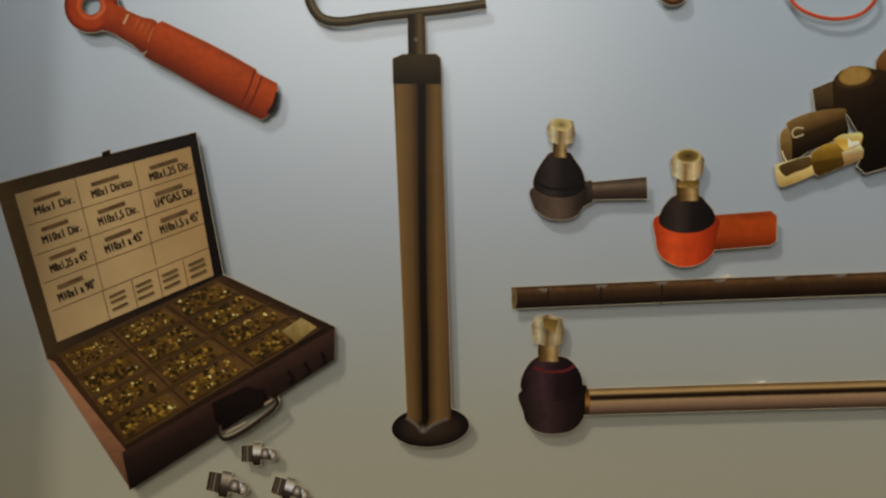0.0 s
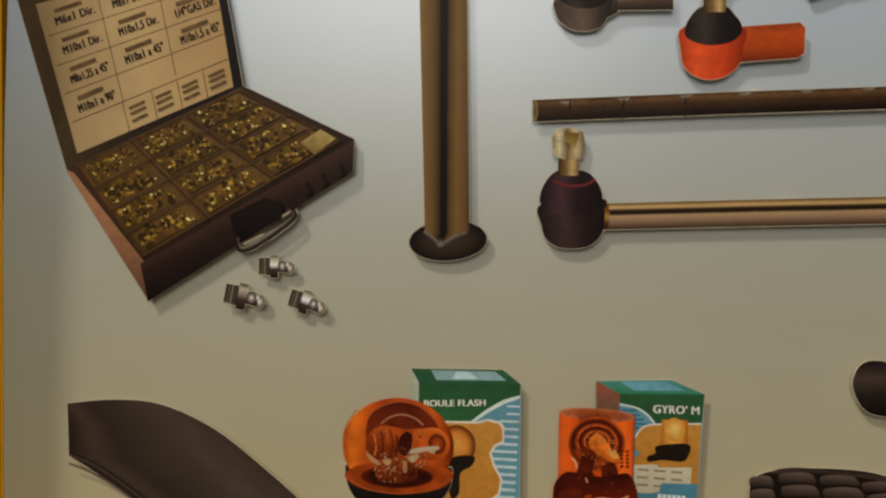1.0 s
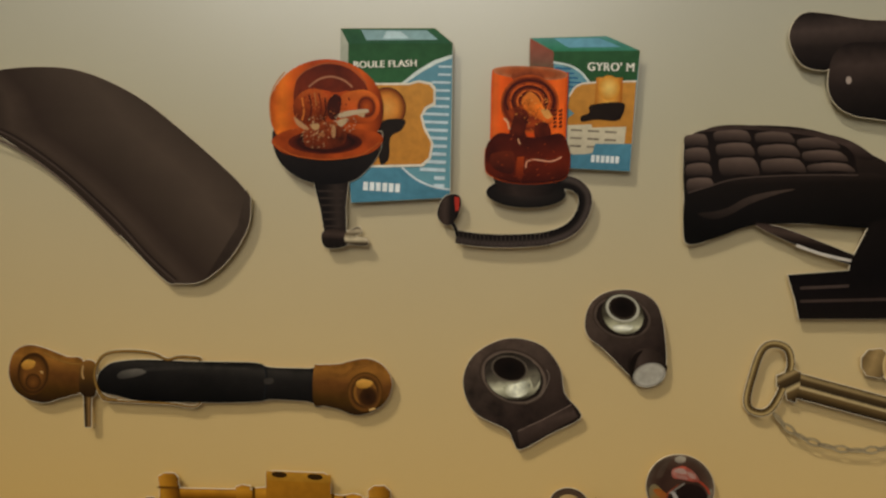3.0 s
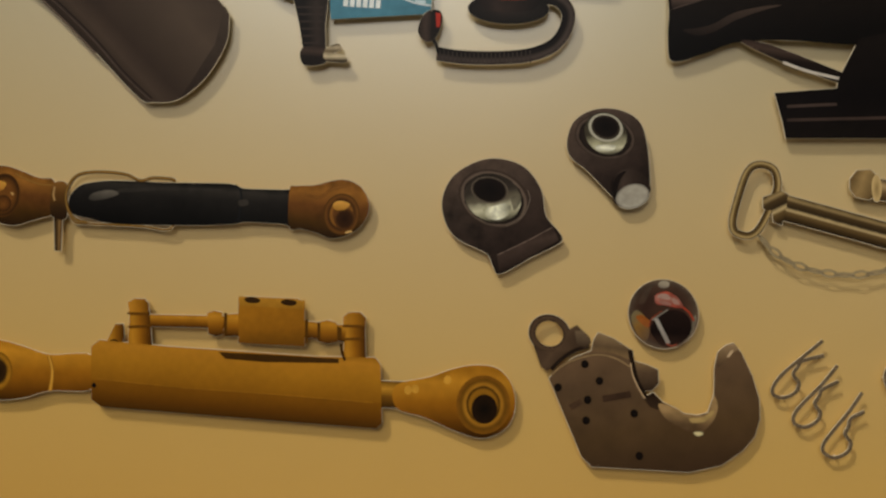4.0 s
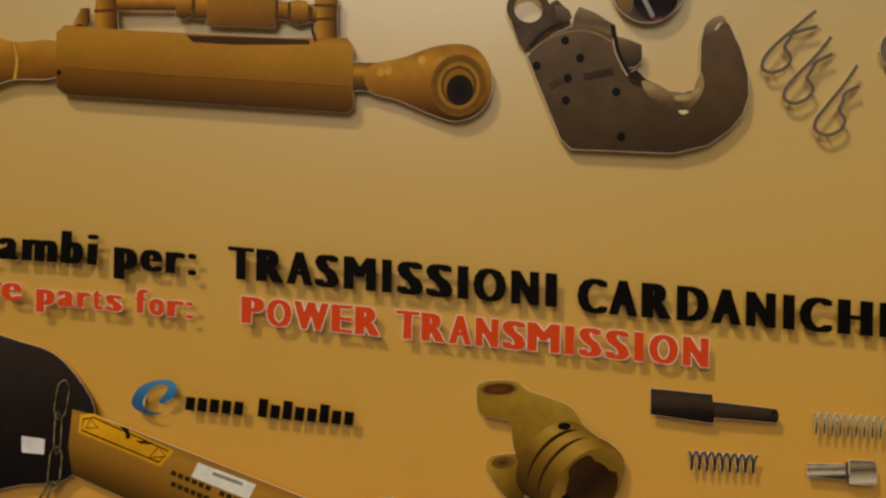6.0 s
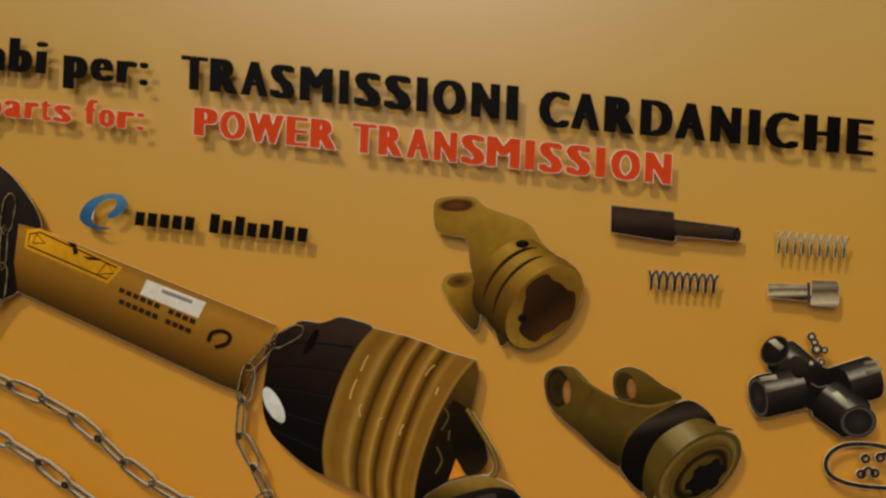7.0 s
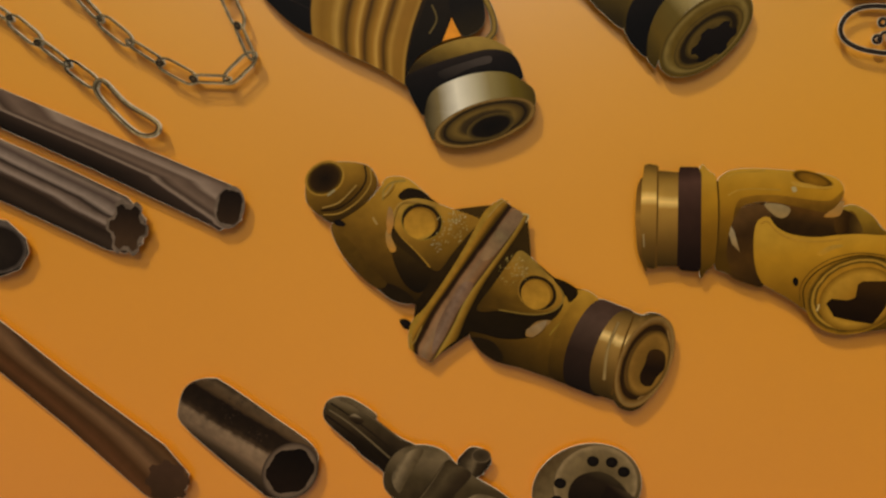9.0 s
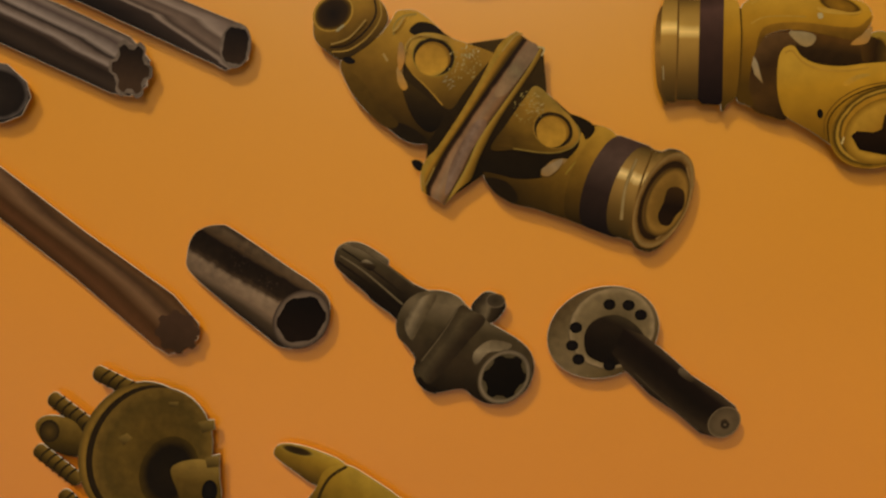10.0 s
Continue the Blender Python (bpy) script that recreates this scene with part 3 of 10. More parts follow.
for q in ([(-0.1317, 1.6583), (-0.1276, 1.6505), (-0.1314, 1.6475)], [(-0.1185, 1.6659), (-0.1144, 1.6576), (-0.1182, 1.6546)], [(-0.1045, 1.6749), (-0.1014, 1.6666), (-0.1051, 1.6627)]):
    wire("clasp", q, 0.0023, DARK, fringe=0)
finish()



def nipple(at, axis, bright):
    """A small plated grease fitting: thread, hexagon, neck and ball."""
    begin("grease_fitting", at, "small plated steel grease fitting, printed cut-out", "fitting", "grease fittings by the case")
    a = Vector((axis[0] - at[0], axis[1] - at[1]))
    n = Vector((-a.y, a.x))
    def q(s, t):
        return (at[0] + a.x * s + n.x * t, at[1] + a.y * s + n.y * t)
    thread = ink("0:54483c 0.12:1e1612 0.25:6a5c4e 0.38:241c16 0.5:8a7c6a 0.62:241c16 0.75:5c5042 0.88:1a140f 1:3a3028", 0.3)
    loft("thread", [q(-1, -.46), q(-1, .46)], [q(-.3, -.5), q(-.3, .5)], thread, 8)
    disc("ball", q(.75, -.05), q(1.05, -.05), q(.75, .28), ink("0:efe6d6 0.4:a89a88 1:40362e"))
    band("neck", [q(.1, 0), q(.7, 0)], 0.62 * a.length, ink("0:5a4e44 0.3:f0e8da 0.6:50443a 1:2a221c", 0.3))
    band("hexagon", [q(-.35, 0), q(.12, 0)], 1.28 * a.length, ink("0:2c241e 0.2:b8ac98 0.42:%s 0.6:4a3e34 1:1a1410" % bright, 0.3))
    disc("bead", q(.35, .05), q(.6, .05), q(.35, .36), ink("0:fff6e6 0.35:9a8c7c 1:362c26"))
    finish()


nipple((-0.1553, 1.5872), (-0.1404, 1.5876), "efe4d2")
nipple((-0.1813, 1.5601), (-0.1643, 1.5573), "8c7c6c")
nipple((-0.1277, 1.5585), (-0.1128, 1.5546), "fff4e0")


begin("ball_joint", (0.0866, 1.8160), "black tie-rod ball joint with a plated nut, printed cut-out", "ball joint", "tie-rod ends")
# Boot, housing and nut get their roundness from shading in the ink.
band("shank", [(0.1092, 1.8133), (0.1558, 1.8171)], [0.0138, 0.0175], ink("0:3a3028 0.3:7c6a58 0.55:544438 1:2c221c"))
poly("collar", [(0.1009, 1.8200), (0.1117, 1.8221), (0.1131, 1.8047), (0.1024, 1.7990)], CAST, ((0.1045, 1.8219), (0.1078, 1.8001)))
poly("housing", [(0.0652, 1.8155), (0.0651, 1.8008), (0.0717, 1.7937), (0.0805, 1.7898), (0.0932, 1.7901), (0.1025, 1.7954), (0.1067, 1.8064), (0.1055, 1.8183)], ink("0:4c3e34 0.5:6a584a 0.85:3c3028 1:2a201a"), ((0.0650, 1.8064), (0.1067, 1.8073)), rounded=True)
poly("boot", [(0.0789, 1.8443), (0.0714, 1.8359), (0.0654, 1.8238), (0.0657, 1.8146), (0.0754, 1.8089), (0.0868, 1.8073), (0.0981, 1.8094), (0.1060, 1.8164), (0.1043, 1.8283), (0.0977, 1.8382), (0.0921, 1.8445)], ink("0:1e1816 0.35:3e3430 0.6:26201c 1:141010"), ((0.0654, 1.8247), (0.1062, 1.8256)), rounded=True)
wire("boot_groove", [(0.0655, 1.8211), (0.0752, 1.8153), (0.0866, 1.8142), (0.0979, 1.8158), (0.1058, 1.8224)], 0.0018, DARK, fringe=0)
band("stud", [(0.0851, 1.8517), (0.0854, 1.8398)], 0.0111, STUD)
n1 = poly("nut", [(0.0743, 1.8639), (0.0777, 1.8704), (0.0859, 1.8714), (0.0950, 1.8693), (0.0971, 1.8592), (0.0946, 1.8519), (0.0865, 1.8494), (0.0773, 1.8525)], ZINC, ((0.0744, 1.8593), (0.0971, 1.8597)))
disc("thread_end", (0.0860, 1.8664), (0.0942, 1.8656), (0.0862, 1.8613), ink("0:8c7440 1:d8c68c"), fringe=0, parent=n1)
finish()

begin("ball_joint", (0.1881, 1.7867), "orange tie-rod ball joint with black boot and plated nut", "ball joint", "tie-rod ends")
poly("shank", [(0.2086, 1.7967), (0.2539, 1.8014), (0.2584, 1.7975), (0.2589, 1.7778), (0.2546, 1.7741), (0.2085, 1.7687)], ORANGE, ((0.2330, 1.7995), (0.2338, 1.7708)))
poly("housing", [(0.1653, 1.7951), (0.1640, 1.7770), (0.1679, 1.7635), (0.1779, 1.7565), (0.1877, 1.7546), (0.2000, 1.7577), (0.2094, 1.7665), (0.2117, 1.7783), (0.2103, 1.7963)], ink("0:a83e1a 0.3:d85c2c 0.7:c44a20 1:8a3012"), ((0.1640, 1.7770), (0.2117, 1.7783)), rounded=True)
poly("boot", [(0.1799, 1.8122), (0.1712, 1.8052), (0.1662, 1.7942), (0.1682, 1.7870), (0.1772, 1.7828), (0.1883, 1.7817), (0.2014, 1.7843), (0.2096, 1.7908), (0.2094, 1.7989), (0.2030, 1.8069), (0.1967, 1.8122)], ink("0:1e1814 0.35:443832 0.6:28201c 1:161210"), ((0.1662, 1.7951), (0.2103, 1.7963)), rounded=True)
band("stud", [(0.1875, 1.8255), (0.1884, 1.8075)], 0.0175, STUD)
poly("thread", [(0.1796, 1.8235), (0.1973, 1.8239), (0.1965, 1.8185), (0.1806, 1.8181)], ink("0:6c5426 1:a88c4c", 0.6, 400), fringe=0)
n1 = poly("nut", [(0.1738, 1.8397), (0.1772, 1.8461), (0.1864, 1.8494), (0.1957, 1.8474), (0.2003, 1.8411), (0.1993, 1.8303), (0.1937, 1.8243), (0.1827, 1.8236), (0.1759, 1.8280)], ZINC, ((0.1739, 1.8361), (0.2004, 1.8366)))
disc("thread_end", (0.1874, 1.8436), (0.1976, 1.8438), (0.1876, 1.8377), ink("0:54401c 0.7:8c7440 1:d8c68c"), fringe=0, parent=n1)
finish()

begin("notched_bar", (0.2006, 1.7351), "dark steel bar with shallow notches, printed cut-out", "bar")
band("bar", [(0.0504, 1.7246), (0.2005, 1.7365), (0.3421, 1.7469), (0.4226, 1.7530)], 0.0175, ink("0:3e2c1c 0.15:6c5034 0.4:4a3522 0.75:2e2015 1:1a110a", 0.5))
disc("bar_end", (0.0523, 1.7247), (0.0545, 1.7248), (0.0525, 1.7160), ink("0:5c4a30 1:8a7450"), fringe=0)
for q in ([(0.0716, 1.7331), (0.0763, 1.7296), (0.0821, 1.7335)], [(0.1168, 1.7374), (0.1214, 1.7334), (0.1276, 1.7382)], [(0.1650, 1.7412), (0.1696, 1.7377), (0.1756, 1.7424)], [(0.2109, 1.7449), (0.2154, 1.7415), (0.2214, 1.7462)], [(0.2579, 1.7487), (0.2624, 1.7452), (0.2683, 1.7499)], [(0.3036, 1.7519), (0.3088, 1.7489), (0.3147, 1.7536)], [(0.3512, 1.7556), (0.3564, 1.7522), (0.3622, 1.7568)]):
    poly("notch", q, ink("0:94887a 1:4a3c28"), fringe=0)
for q in ([(0.0798, 1.7339), (0.0794, 1.7183)], [(0.1222, 1.7366), (0.1218, 1.7207)], [(0.1704, 1.7400), (0.1704, 1.7242)]):
    wire("score", q, 0.0014, ink("2c2214"), fringe=0)
finish()

begin("tie_rod", (0.0867, 1.6513), "long tie rod with black ball joint and plated nut", "tie rod")
# Bright and dark streaks along the rod are painted highlight and shade.
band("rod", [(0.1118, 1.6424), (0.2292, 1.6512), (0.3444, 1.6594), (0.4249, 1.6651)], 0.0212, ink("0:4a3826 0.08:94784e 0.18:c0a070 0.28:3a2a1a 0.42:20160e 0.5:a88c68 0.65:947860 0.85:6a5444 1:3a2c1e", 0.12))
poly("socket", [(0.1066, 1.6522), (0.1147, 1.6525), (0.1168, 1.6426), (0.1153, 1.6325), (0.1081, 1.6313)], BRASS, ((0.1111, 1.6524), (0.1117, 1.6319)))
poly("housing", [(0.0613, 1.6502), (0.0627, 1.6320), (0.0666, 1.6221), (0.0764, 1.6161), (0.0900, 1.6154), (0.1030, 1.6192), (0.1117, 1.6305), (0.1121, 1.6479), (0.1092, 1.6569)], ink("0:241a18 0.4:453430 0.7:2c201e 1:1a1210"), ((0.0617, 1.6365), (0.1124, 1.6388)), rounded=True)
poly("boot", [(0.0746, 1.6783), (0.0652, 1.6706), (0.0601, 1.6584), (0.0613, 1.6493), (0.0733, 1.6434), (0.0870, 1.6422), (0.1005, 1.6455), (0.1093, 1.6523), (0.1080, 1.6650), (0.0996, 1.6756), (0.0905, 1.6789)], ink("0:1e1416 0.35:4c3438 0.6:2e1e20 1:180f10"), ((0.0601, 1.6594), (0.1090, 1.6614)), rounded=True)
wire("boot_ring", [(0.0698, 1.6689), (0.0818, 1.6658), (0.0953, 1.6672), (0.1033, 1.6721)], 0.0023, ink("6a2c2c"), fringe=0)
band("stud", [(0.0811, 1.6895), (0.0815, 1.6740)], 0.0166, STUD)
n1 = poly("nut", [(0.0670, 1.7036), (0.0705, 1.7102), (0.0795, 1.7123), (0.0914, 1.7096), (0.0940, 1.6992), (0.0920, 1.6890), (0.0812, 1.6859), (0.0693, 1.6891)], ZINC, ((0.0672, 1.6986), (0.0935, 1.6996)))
poly("facet", [(0.0760, 1.7095), (0.0887, 1.7081), (0.0863, 1.6970), (0.0771, 1.7022)], ink("0:6a5426 1:a08448"), fringe=0, parent=n1)
finish()

begin("valve_block", (0.3183, 1.8745), "dark hydraulic valve block with brass fittings, printed cut-out", "valve")
poly("block", [(0.2826, 1.8987), (0.2983, 1.9056), (0.3031, 1.9132), (0.3116, 1.9175), (0.3232, 1.9171), (0.3304, 1.9151), (0.3309, 1.9225), (0.3370, 1.9308), (0.3569, 1.9362), (0.3606, 1.8402), (0.3405, 1.8379), (0.3256, 1.8331), (0.3189, 1.8389), (0.3229, 1.8467), (0.3194, 1.8645), (0.3071, 1.8835), (0.2854, 1.8807)], ink("0:443422 0.4:2a1e14 1:161009"), ((0.2918, 1.9040), (0.3320, 1.8365)))
poly("facet", [(0.2833, 1.8979), (0.2976, 1.9047), (0.2991, 1.8848), (0.2911, 1.8859), (0.2857, 1.8813)], ink("0:6a5638 1:3a2c1c"), fringe=0)
disc("cap_side", (0.3143, 1.9077), (0.3300, 1.9099), (0.3154, 1.8997), ink("0:6a5030 1:4a361e"), fringe=0)
disc("cap", (0.3145, 1.9101), (0.3268, 1.9124), (0.3156, 1.9027), ink("0:b49458 0.8:a8884c 1:8a6c3a"), fringe=0)
poly("cap_far", [(0.3309, 1.9225), (0.3370, 1.9308), (0.3484, 1.9346), (0.3491, 1.9154), (0.3376, 1.9144), (0.3314, 1.9166)], ink("0:94683c 1:6a4626"), fringe=0, rounded=True)
poly("solenoid", [(0.2641, 1.8677), (0.2653, 1.8731), (0.2840, 1.8810), (0.3071, 1.8840), (0.3090, 1.8776), (0.3110, 1.8643), (0.2993, 1.8577), (0.2793, 1.8483), (0.2683, 1.8406), (0.2660, 1.8558)], ink("0:94764a 0.25:7c6038 0.5:40301a 0.8:2a1e10 1:1c130a"), ((0.2839, 1.8823), (0.2952, 1.8535)), rounded=True)
poly("solenoid_end", [(0.2588, 1.8601), (0.2605, 1.8654), (0.2648, 1.8671), (0.2676, 1.8588), (0.2683, 1.8406), (0.2636, 1.8396), (0.2605, 1.8449), (0.2593, 1.8526)], ink("0:a08454 0.5:7c6238 1:4a3820"), rounded=True)
wire("end_edge", [(0.2606, 1.8497), (0.2620, 1.8452), (0.2647, 1.8411)], 0.0011, ink("e0d4b4"), fringe=0)
wire("body_mark", [(0.2766, 1.8677), (0.2713, 1.8679), (0.2680, 1.8648), (0.2699, 1.8604), (0.2768, 1.8629)], 0.0015, ink("0:94805a 0.5:e0d0a8 1:94805a"), fringe=0)
poly("spigot", [(0.2562, 1.8340), (0.2578, 1.8388), (0.2824, 1.8457), (0.2855, 1.8383), (0.2866, 1.8321), (0.2657, 1.8220), (0.2599, 1.8218), (0.2573, 1.8271)], ink("0:e8d49c 0.5:d8c080 1:a88c4c"), ((0.2693, 1.8439), (0.2744, 1.8231)), rounded=True)
poly("spigot_top", [(0.2587, 1.8354), (0.2622, 1.8392), (0.2809, 1.8454), (0.2835, 1.8383), (0.2697, 1.8319), (0.2640, 1.8294)], ink("0:6a5230 1:4a381c"), fringe=0, rounded=True)
poly("brass_hexagon", [(0.2834, 1.8480), (0.2922, 1.8549), (0.3008, 1.8575), (0.3077, 1.8523), (0.3090, 1.8389), (0.2902, 1.8299), (0.2865, 1.8321), (0.2831, 1.8413)], ink("0:c09c48 0.25:94722a 0.5:7a5c1e 0.55:5c4414 1:4a3610"), ((0.2936, 1.8564), (0.2982, 1.8312)))
poly("bright_fitting", [(0.3000, 1.8595), (0.3057, 1.8634), (0.3208, 1.8654), (0.3226, 1.8630), (0.3214, 1.8568), (0.3086, 1.8505), (0.3060, 1.8530)], ink("0:f4e09c 0.5:c8a040 1:e0c070"))
poly("fitting_glint", [(0.3108, 1.8613), (0.3138, 1.8581), (0.3196, 1.8591), (0.3202, 1.8564), (0.3117, 1.8530)], ink("fff4c8"), fringe=0)
poly("fitting_ring", [(0.3066, 1.8493), (0.3211, 1.8556), (0.3236, 1.8512), (0.3230, 1.8449), (0.3095, 1.8386)], ink("0:f0dcb0 0.4:b4986a 1:84683e"), ((0.3140, 1.8539), (0.3166, 1.8406)))
finish()

begin("red_ring", (0.2965, 1.9701), "thin red cable ring, printed cut-out", "ring")
wire("ring", [(0.2604, 1.9790), (0.2664, 1.9655), (0.2817, 1.9571), (0.2990, 1.9545), (0.3161, 1.9581), (0.3269, 1.9680), (0.3283, 1.9791), (0.3153, 1.9880), (0.2938, 1.9911), (0.2723, 1.9879)], 0.0028, ink("0:d87a60 0.5:c84a34 1:8c2c1c"), closed=True)
finish()
begin("brass_plug", (0.1710, 1.9729), "small brass plug, printed cut-out", "plug")
disc("body", (0.1710, 1.9738), (0.1825, 1.9738), (0.1713, 1.9638), BRASS)
finish()

# ---- second row: mudguard, beacons, seat ----
begin("mudguard", (-0.2152, 1.3860), "dark brown plastic tractor mudguard, printed cut-out", "mudguard")
poly("shell", [(-0.3333, 1.4595), (-0.3333, 1.4595), (-0.2915, 1.4657), (-0.2498, 1.4643), (-0.2030, 1.4467), (-0.1583, 1.4163), (-0.1186, 1.3848), (-0.1045, 1.3696), (-0.1045, 1.3696), (-0.1054, 1.3467), (-0.1195, 1.3190), (-0.1408, 1.2992), (-0.1619, 1.2952), (-0.1752, 1.2985), (-0.2131, 1.3324), (-0.2613, 1.3733), (-0.3017, 1.3986), (-0.3305, 1.4141), (-0.3305, 1.4141)], ink("0:463a30 0.25:52453a 0.5:463a30 0.72:3c3028 0.86:4a3d33 1:2e241d", 0.15, 40), ((-0.1782, 1.4311), (-0.2436, 1.3601)), rounded=True)
wire("lip", [(-0.3305, 1.4160), (-0.3044, 1.4071), (-0.2641, 1.3828), (-0.2186, 1.3464), (-0.1881, 1.3168), (-0.1640, 1.2974)], 0.0032, ink("0:261d18 0.5:332822 1:5a4c42"), fringe=0)
wire("rim_line", [(-0.3303, 1.4074), (-0.3016, 1.3976), (-0.2613, 1.3724), (-0.2131, 1.3314)], 0.0018, ink("66584c"), fringe=0)
poly("end_flange", [(-0.1086, 1.3760), (-0.1045, 1.3696), (-0.1054, 1.3467), (-0.1195, 1.3190), (-0.1408, 1.2992), (-0.1300, 1.3177), (-0.1144, 1.3452)], ink("0:4a3e34 1:2e241e"), fringe=0, rounded=False)
finish()

begin("beacon_box", (0.0139, 1.4416), "green, blue and orange cardboard beacon box", "box", "beacon boxes")
poly("top", [(-0.0379, 1.5093), (0.0378, 1.5132), (0.0528, 1.5022), (-0.0309, 1.4978)], ink("0:3a6343 1:335a41"), ((-0.0168, 1.5106), (-0.0163, 1.4984)))
poly("top_print", [(-0.0213, 1.5090), (0.0315, 1.5112), (0.0409, 1.5044), (-0.0164, 1.5011)], ink("8ca6a6"), fringe=0)
poly("top_mark", [(-0.0007, 1.5090), (0.0107, 1.5094), (0.0178, 1.5043), (-0.0036, 1.5030)], ink("b4c6c6"), fringe=0)
poly("side", [(-0.0379, 1.5093), (-0.0309, 1.4978), (-0.0284, 1.4806), (-0.0368, 1.4839)], ink("0:b8b8a6 1:9a9b8a"), fringe=0)
front = poly("front", [(-0.0309, 1.4978), (0.0528, 1.5022), (0.0581, 1.3797), (-0.0218, 1.3706)], ink("0:638c98 1:6a949b", 0.12), ((0.0111, 1.4995), (0.0170, 1.3751)))
poly("green_field", [(-0.0309, 1.4978), (0.0528, 1.5022), (0.0529, 1.4923), (0.0391, 1.4872), (0.0258, 1.4785), (0.0154, 1.4680), (-0.0296, 1.4660)], ink("0:315635 1:37613e"), fringe=0, parent=front)
poly("arc_edge", [(0.0528, 1.4932), (0.0390, 1.4881), (0.0258, 1.4794), (0.0126, 1.4679), (0.0163, 1.4681), (0.0286, 1.4777), (0.0410, 1.4855), (0.0529, 1.4905)], ink("c3cac2"), fringe=0, parent=front)
for k in range(17):
    z = (0.0119, 1.4833)[1] + ((0.0167, 1.3820)[1] - (0.0119, 1.4833)[1]) * k / 16
    x0 = [(0.0426, 1.4338)[0], (0.0381, 1.4336)[0], (0.0326, 1.4334)[0]][min(k // 2, 2)]
    wire("stripe", [(x0 + (0.012 if k > 13 else 0), z), ((0.0531, 1.4707)[0], z + 0.0004)], 0.0016 + 0.00009 * k, ink("b8c6c9"), fringe=0, parent=front)
poly("white_edge", [(-0.0195, 1.4669), (0.0194, 1.4691), (0.0271, 1.4717), (0.0376, 1.4704), (0.0414, 1.4665), (0.0421, 1.4529), (0.0355, 1.4490), (0.0321, 1.4434), (0.0353, 1.4344), (0.0423, 1.4224), (0.0411, 1.4100), (0.0350, 1.4033), (-0.0230, 1.3984), (-0.0259, 1.4662)], ink("cec6b4"), fringe=0, parent=front, rounded=False)
poly("orange_field", [(-0.0194, 1.4656), (0.0195, 1.4673), (0.0272, 1.4699), (0.0363, 1.4685), (0.0397, 1.4646), (0.0402, 1.4547), (0.0336, 1.4507), (0.0303, 1.4433), (0.0335, 1.4334), (0.0404, 1.4223), (0.0392, 1.4108), (0.0331, 1.4050), (-0.0212, 1.4008), (-0.0240, 1.4654)], ink("0:bb8740 1:b47e38"), fringe=0, parent=front)
poly("blue_foot", [(-0.0249, 1.3992), (0.0181, 1.4015), (0.0300, 1.3929), (0.0440, 1.3881), (0.0578, 1.3861), (0.0581, 1.3797), (-0.0218, 1.3706)], ink("0:548291 1:4f7c8b"), fringe=0, parent=front)
wire("foot_edge", [(0.0181, 1.4015), (0.0300, 1.3929), (0.0440, 1.3877), (0.0578, 1.3861)], 0.0016, ink("bfc6c6"), fringe=0, parent=front)
g = disc("picture_globe", (0.0026, 1.4479), (0.0186, 1.4486), (0.0033, 1.4310), ink("0:d59e55 0.6:c68238 0.9:7f4319 1:442410"), fringe=0, parent=front)
poly("picture_foot", [(-0.0019, 1.4353), (0.0176, 1.4399), (0.0162, 1.4316), (0.0073, 1.4248), (0.0071, 1.4082), (-0.0001, 1.4042)], ink("281f19"), fringe=0, parent=front, rounded=True)
writing("title_word", "BOULE FLASH", (-0.0255, 1.4785), (0.0252, 1.4825), 0.0055, ink("d5d1c2"), 0.0, parent=front, stem=0.03)
for k, x in enumerate((697, 708, 719, 730, 741, 753)):
    poly("mark_bar", [((-0.0125, 1.3814)[0] + k * 0.0052, (-0.0125, 1.3814)[1]), ((-0.0125, 1.3814)[0] + k * 0.0052 + 0.0038, (-0.0125, 1.3814)[1]), ((-0.0125, 1.3814)[0] + k * 0.0052 + 0.0038, (-0.0128, 1.3883)[1]), ((-0.0125, 1.3814)[0] + k * 0.0052, (-0.0128, 1.3883)[1])], ink("d1d4d0"), fringe=0, parent=front)
finish()

begin("ball_beacon", (-0.0443, 1.4204), "orange ball beacon on a ribbed black stem", "beacon", "warning beacons", over=50)
band("stem", [(-0.0394, 1.3920), (-0.0360, 1.3652), (-0.0315, 1.3365)], [0.0301, 0.0210, 0.0164], RUBBER)
for k in range(7):
    a, b = ((-0.0492, 1.3784), (-0.0277, 1.3796))
    z = ((-0.0504, 1.3387)[1] - a[1]) * k / 7
    wire("rib", [(a[0] + 0.0011 * k, a[1] + z), (b[0] - 0.0006 * k, b[1] + z)], 0.0016, ink("3c322c"), fringe=0)
poly("clamp", [(-0.0432, 1.3461), (-0.0255, 1.3490), (-0.0231, 1.3360), (-0.0408, 1.3331)], BLACK, rounded=True)
poly("wing_nut", [(-0.0245, 1.3463), (-0.0144, 1.3515), (-0.0114, 1.3470), (-0.0169, 1.3439), (-0.0075, 1.3416), (-0.0063, 1.3375), (-0.0138, 1.3366), (-0.0241, 1.3379)], STEEL, ((-0.0191, 1.3512), (-0.0184, 1.3359)), rounded=True)
poly("cup", [(-0.0885, 1.4251), (-0.0779, 1.4187), (-0.0591, 1.4150), (-0.0312, 1.4164), (-0.0129, 1.4219), (-0.0003, 1.4294), (-0.0005, 1.4134), (-0.0100, 1.3981), (-0.0243, 1.3872), (-0.0532, 1.3847), (-0.0741, 1.3929), (-0.0859, 1.4072)], ink("0:2c2420 1:141010"), rounded=True)
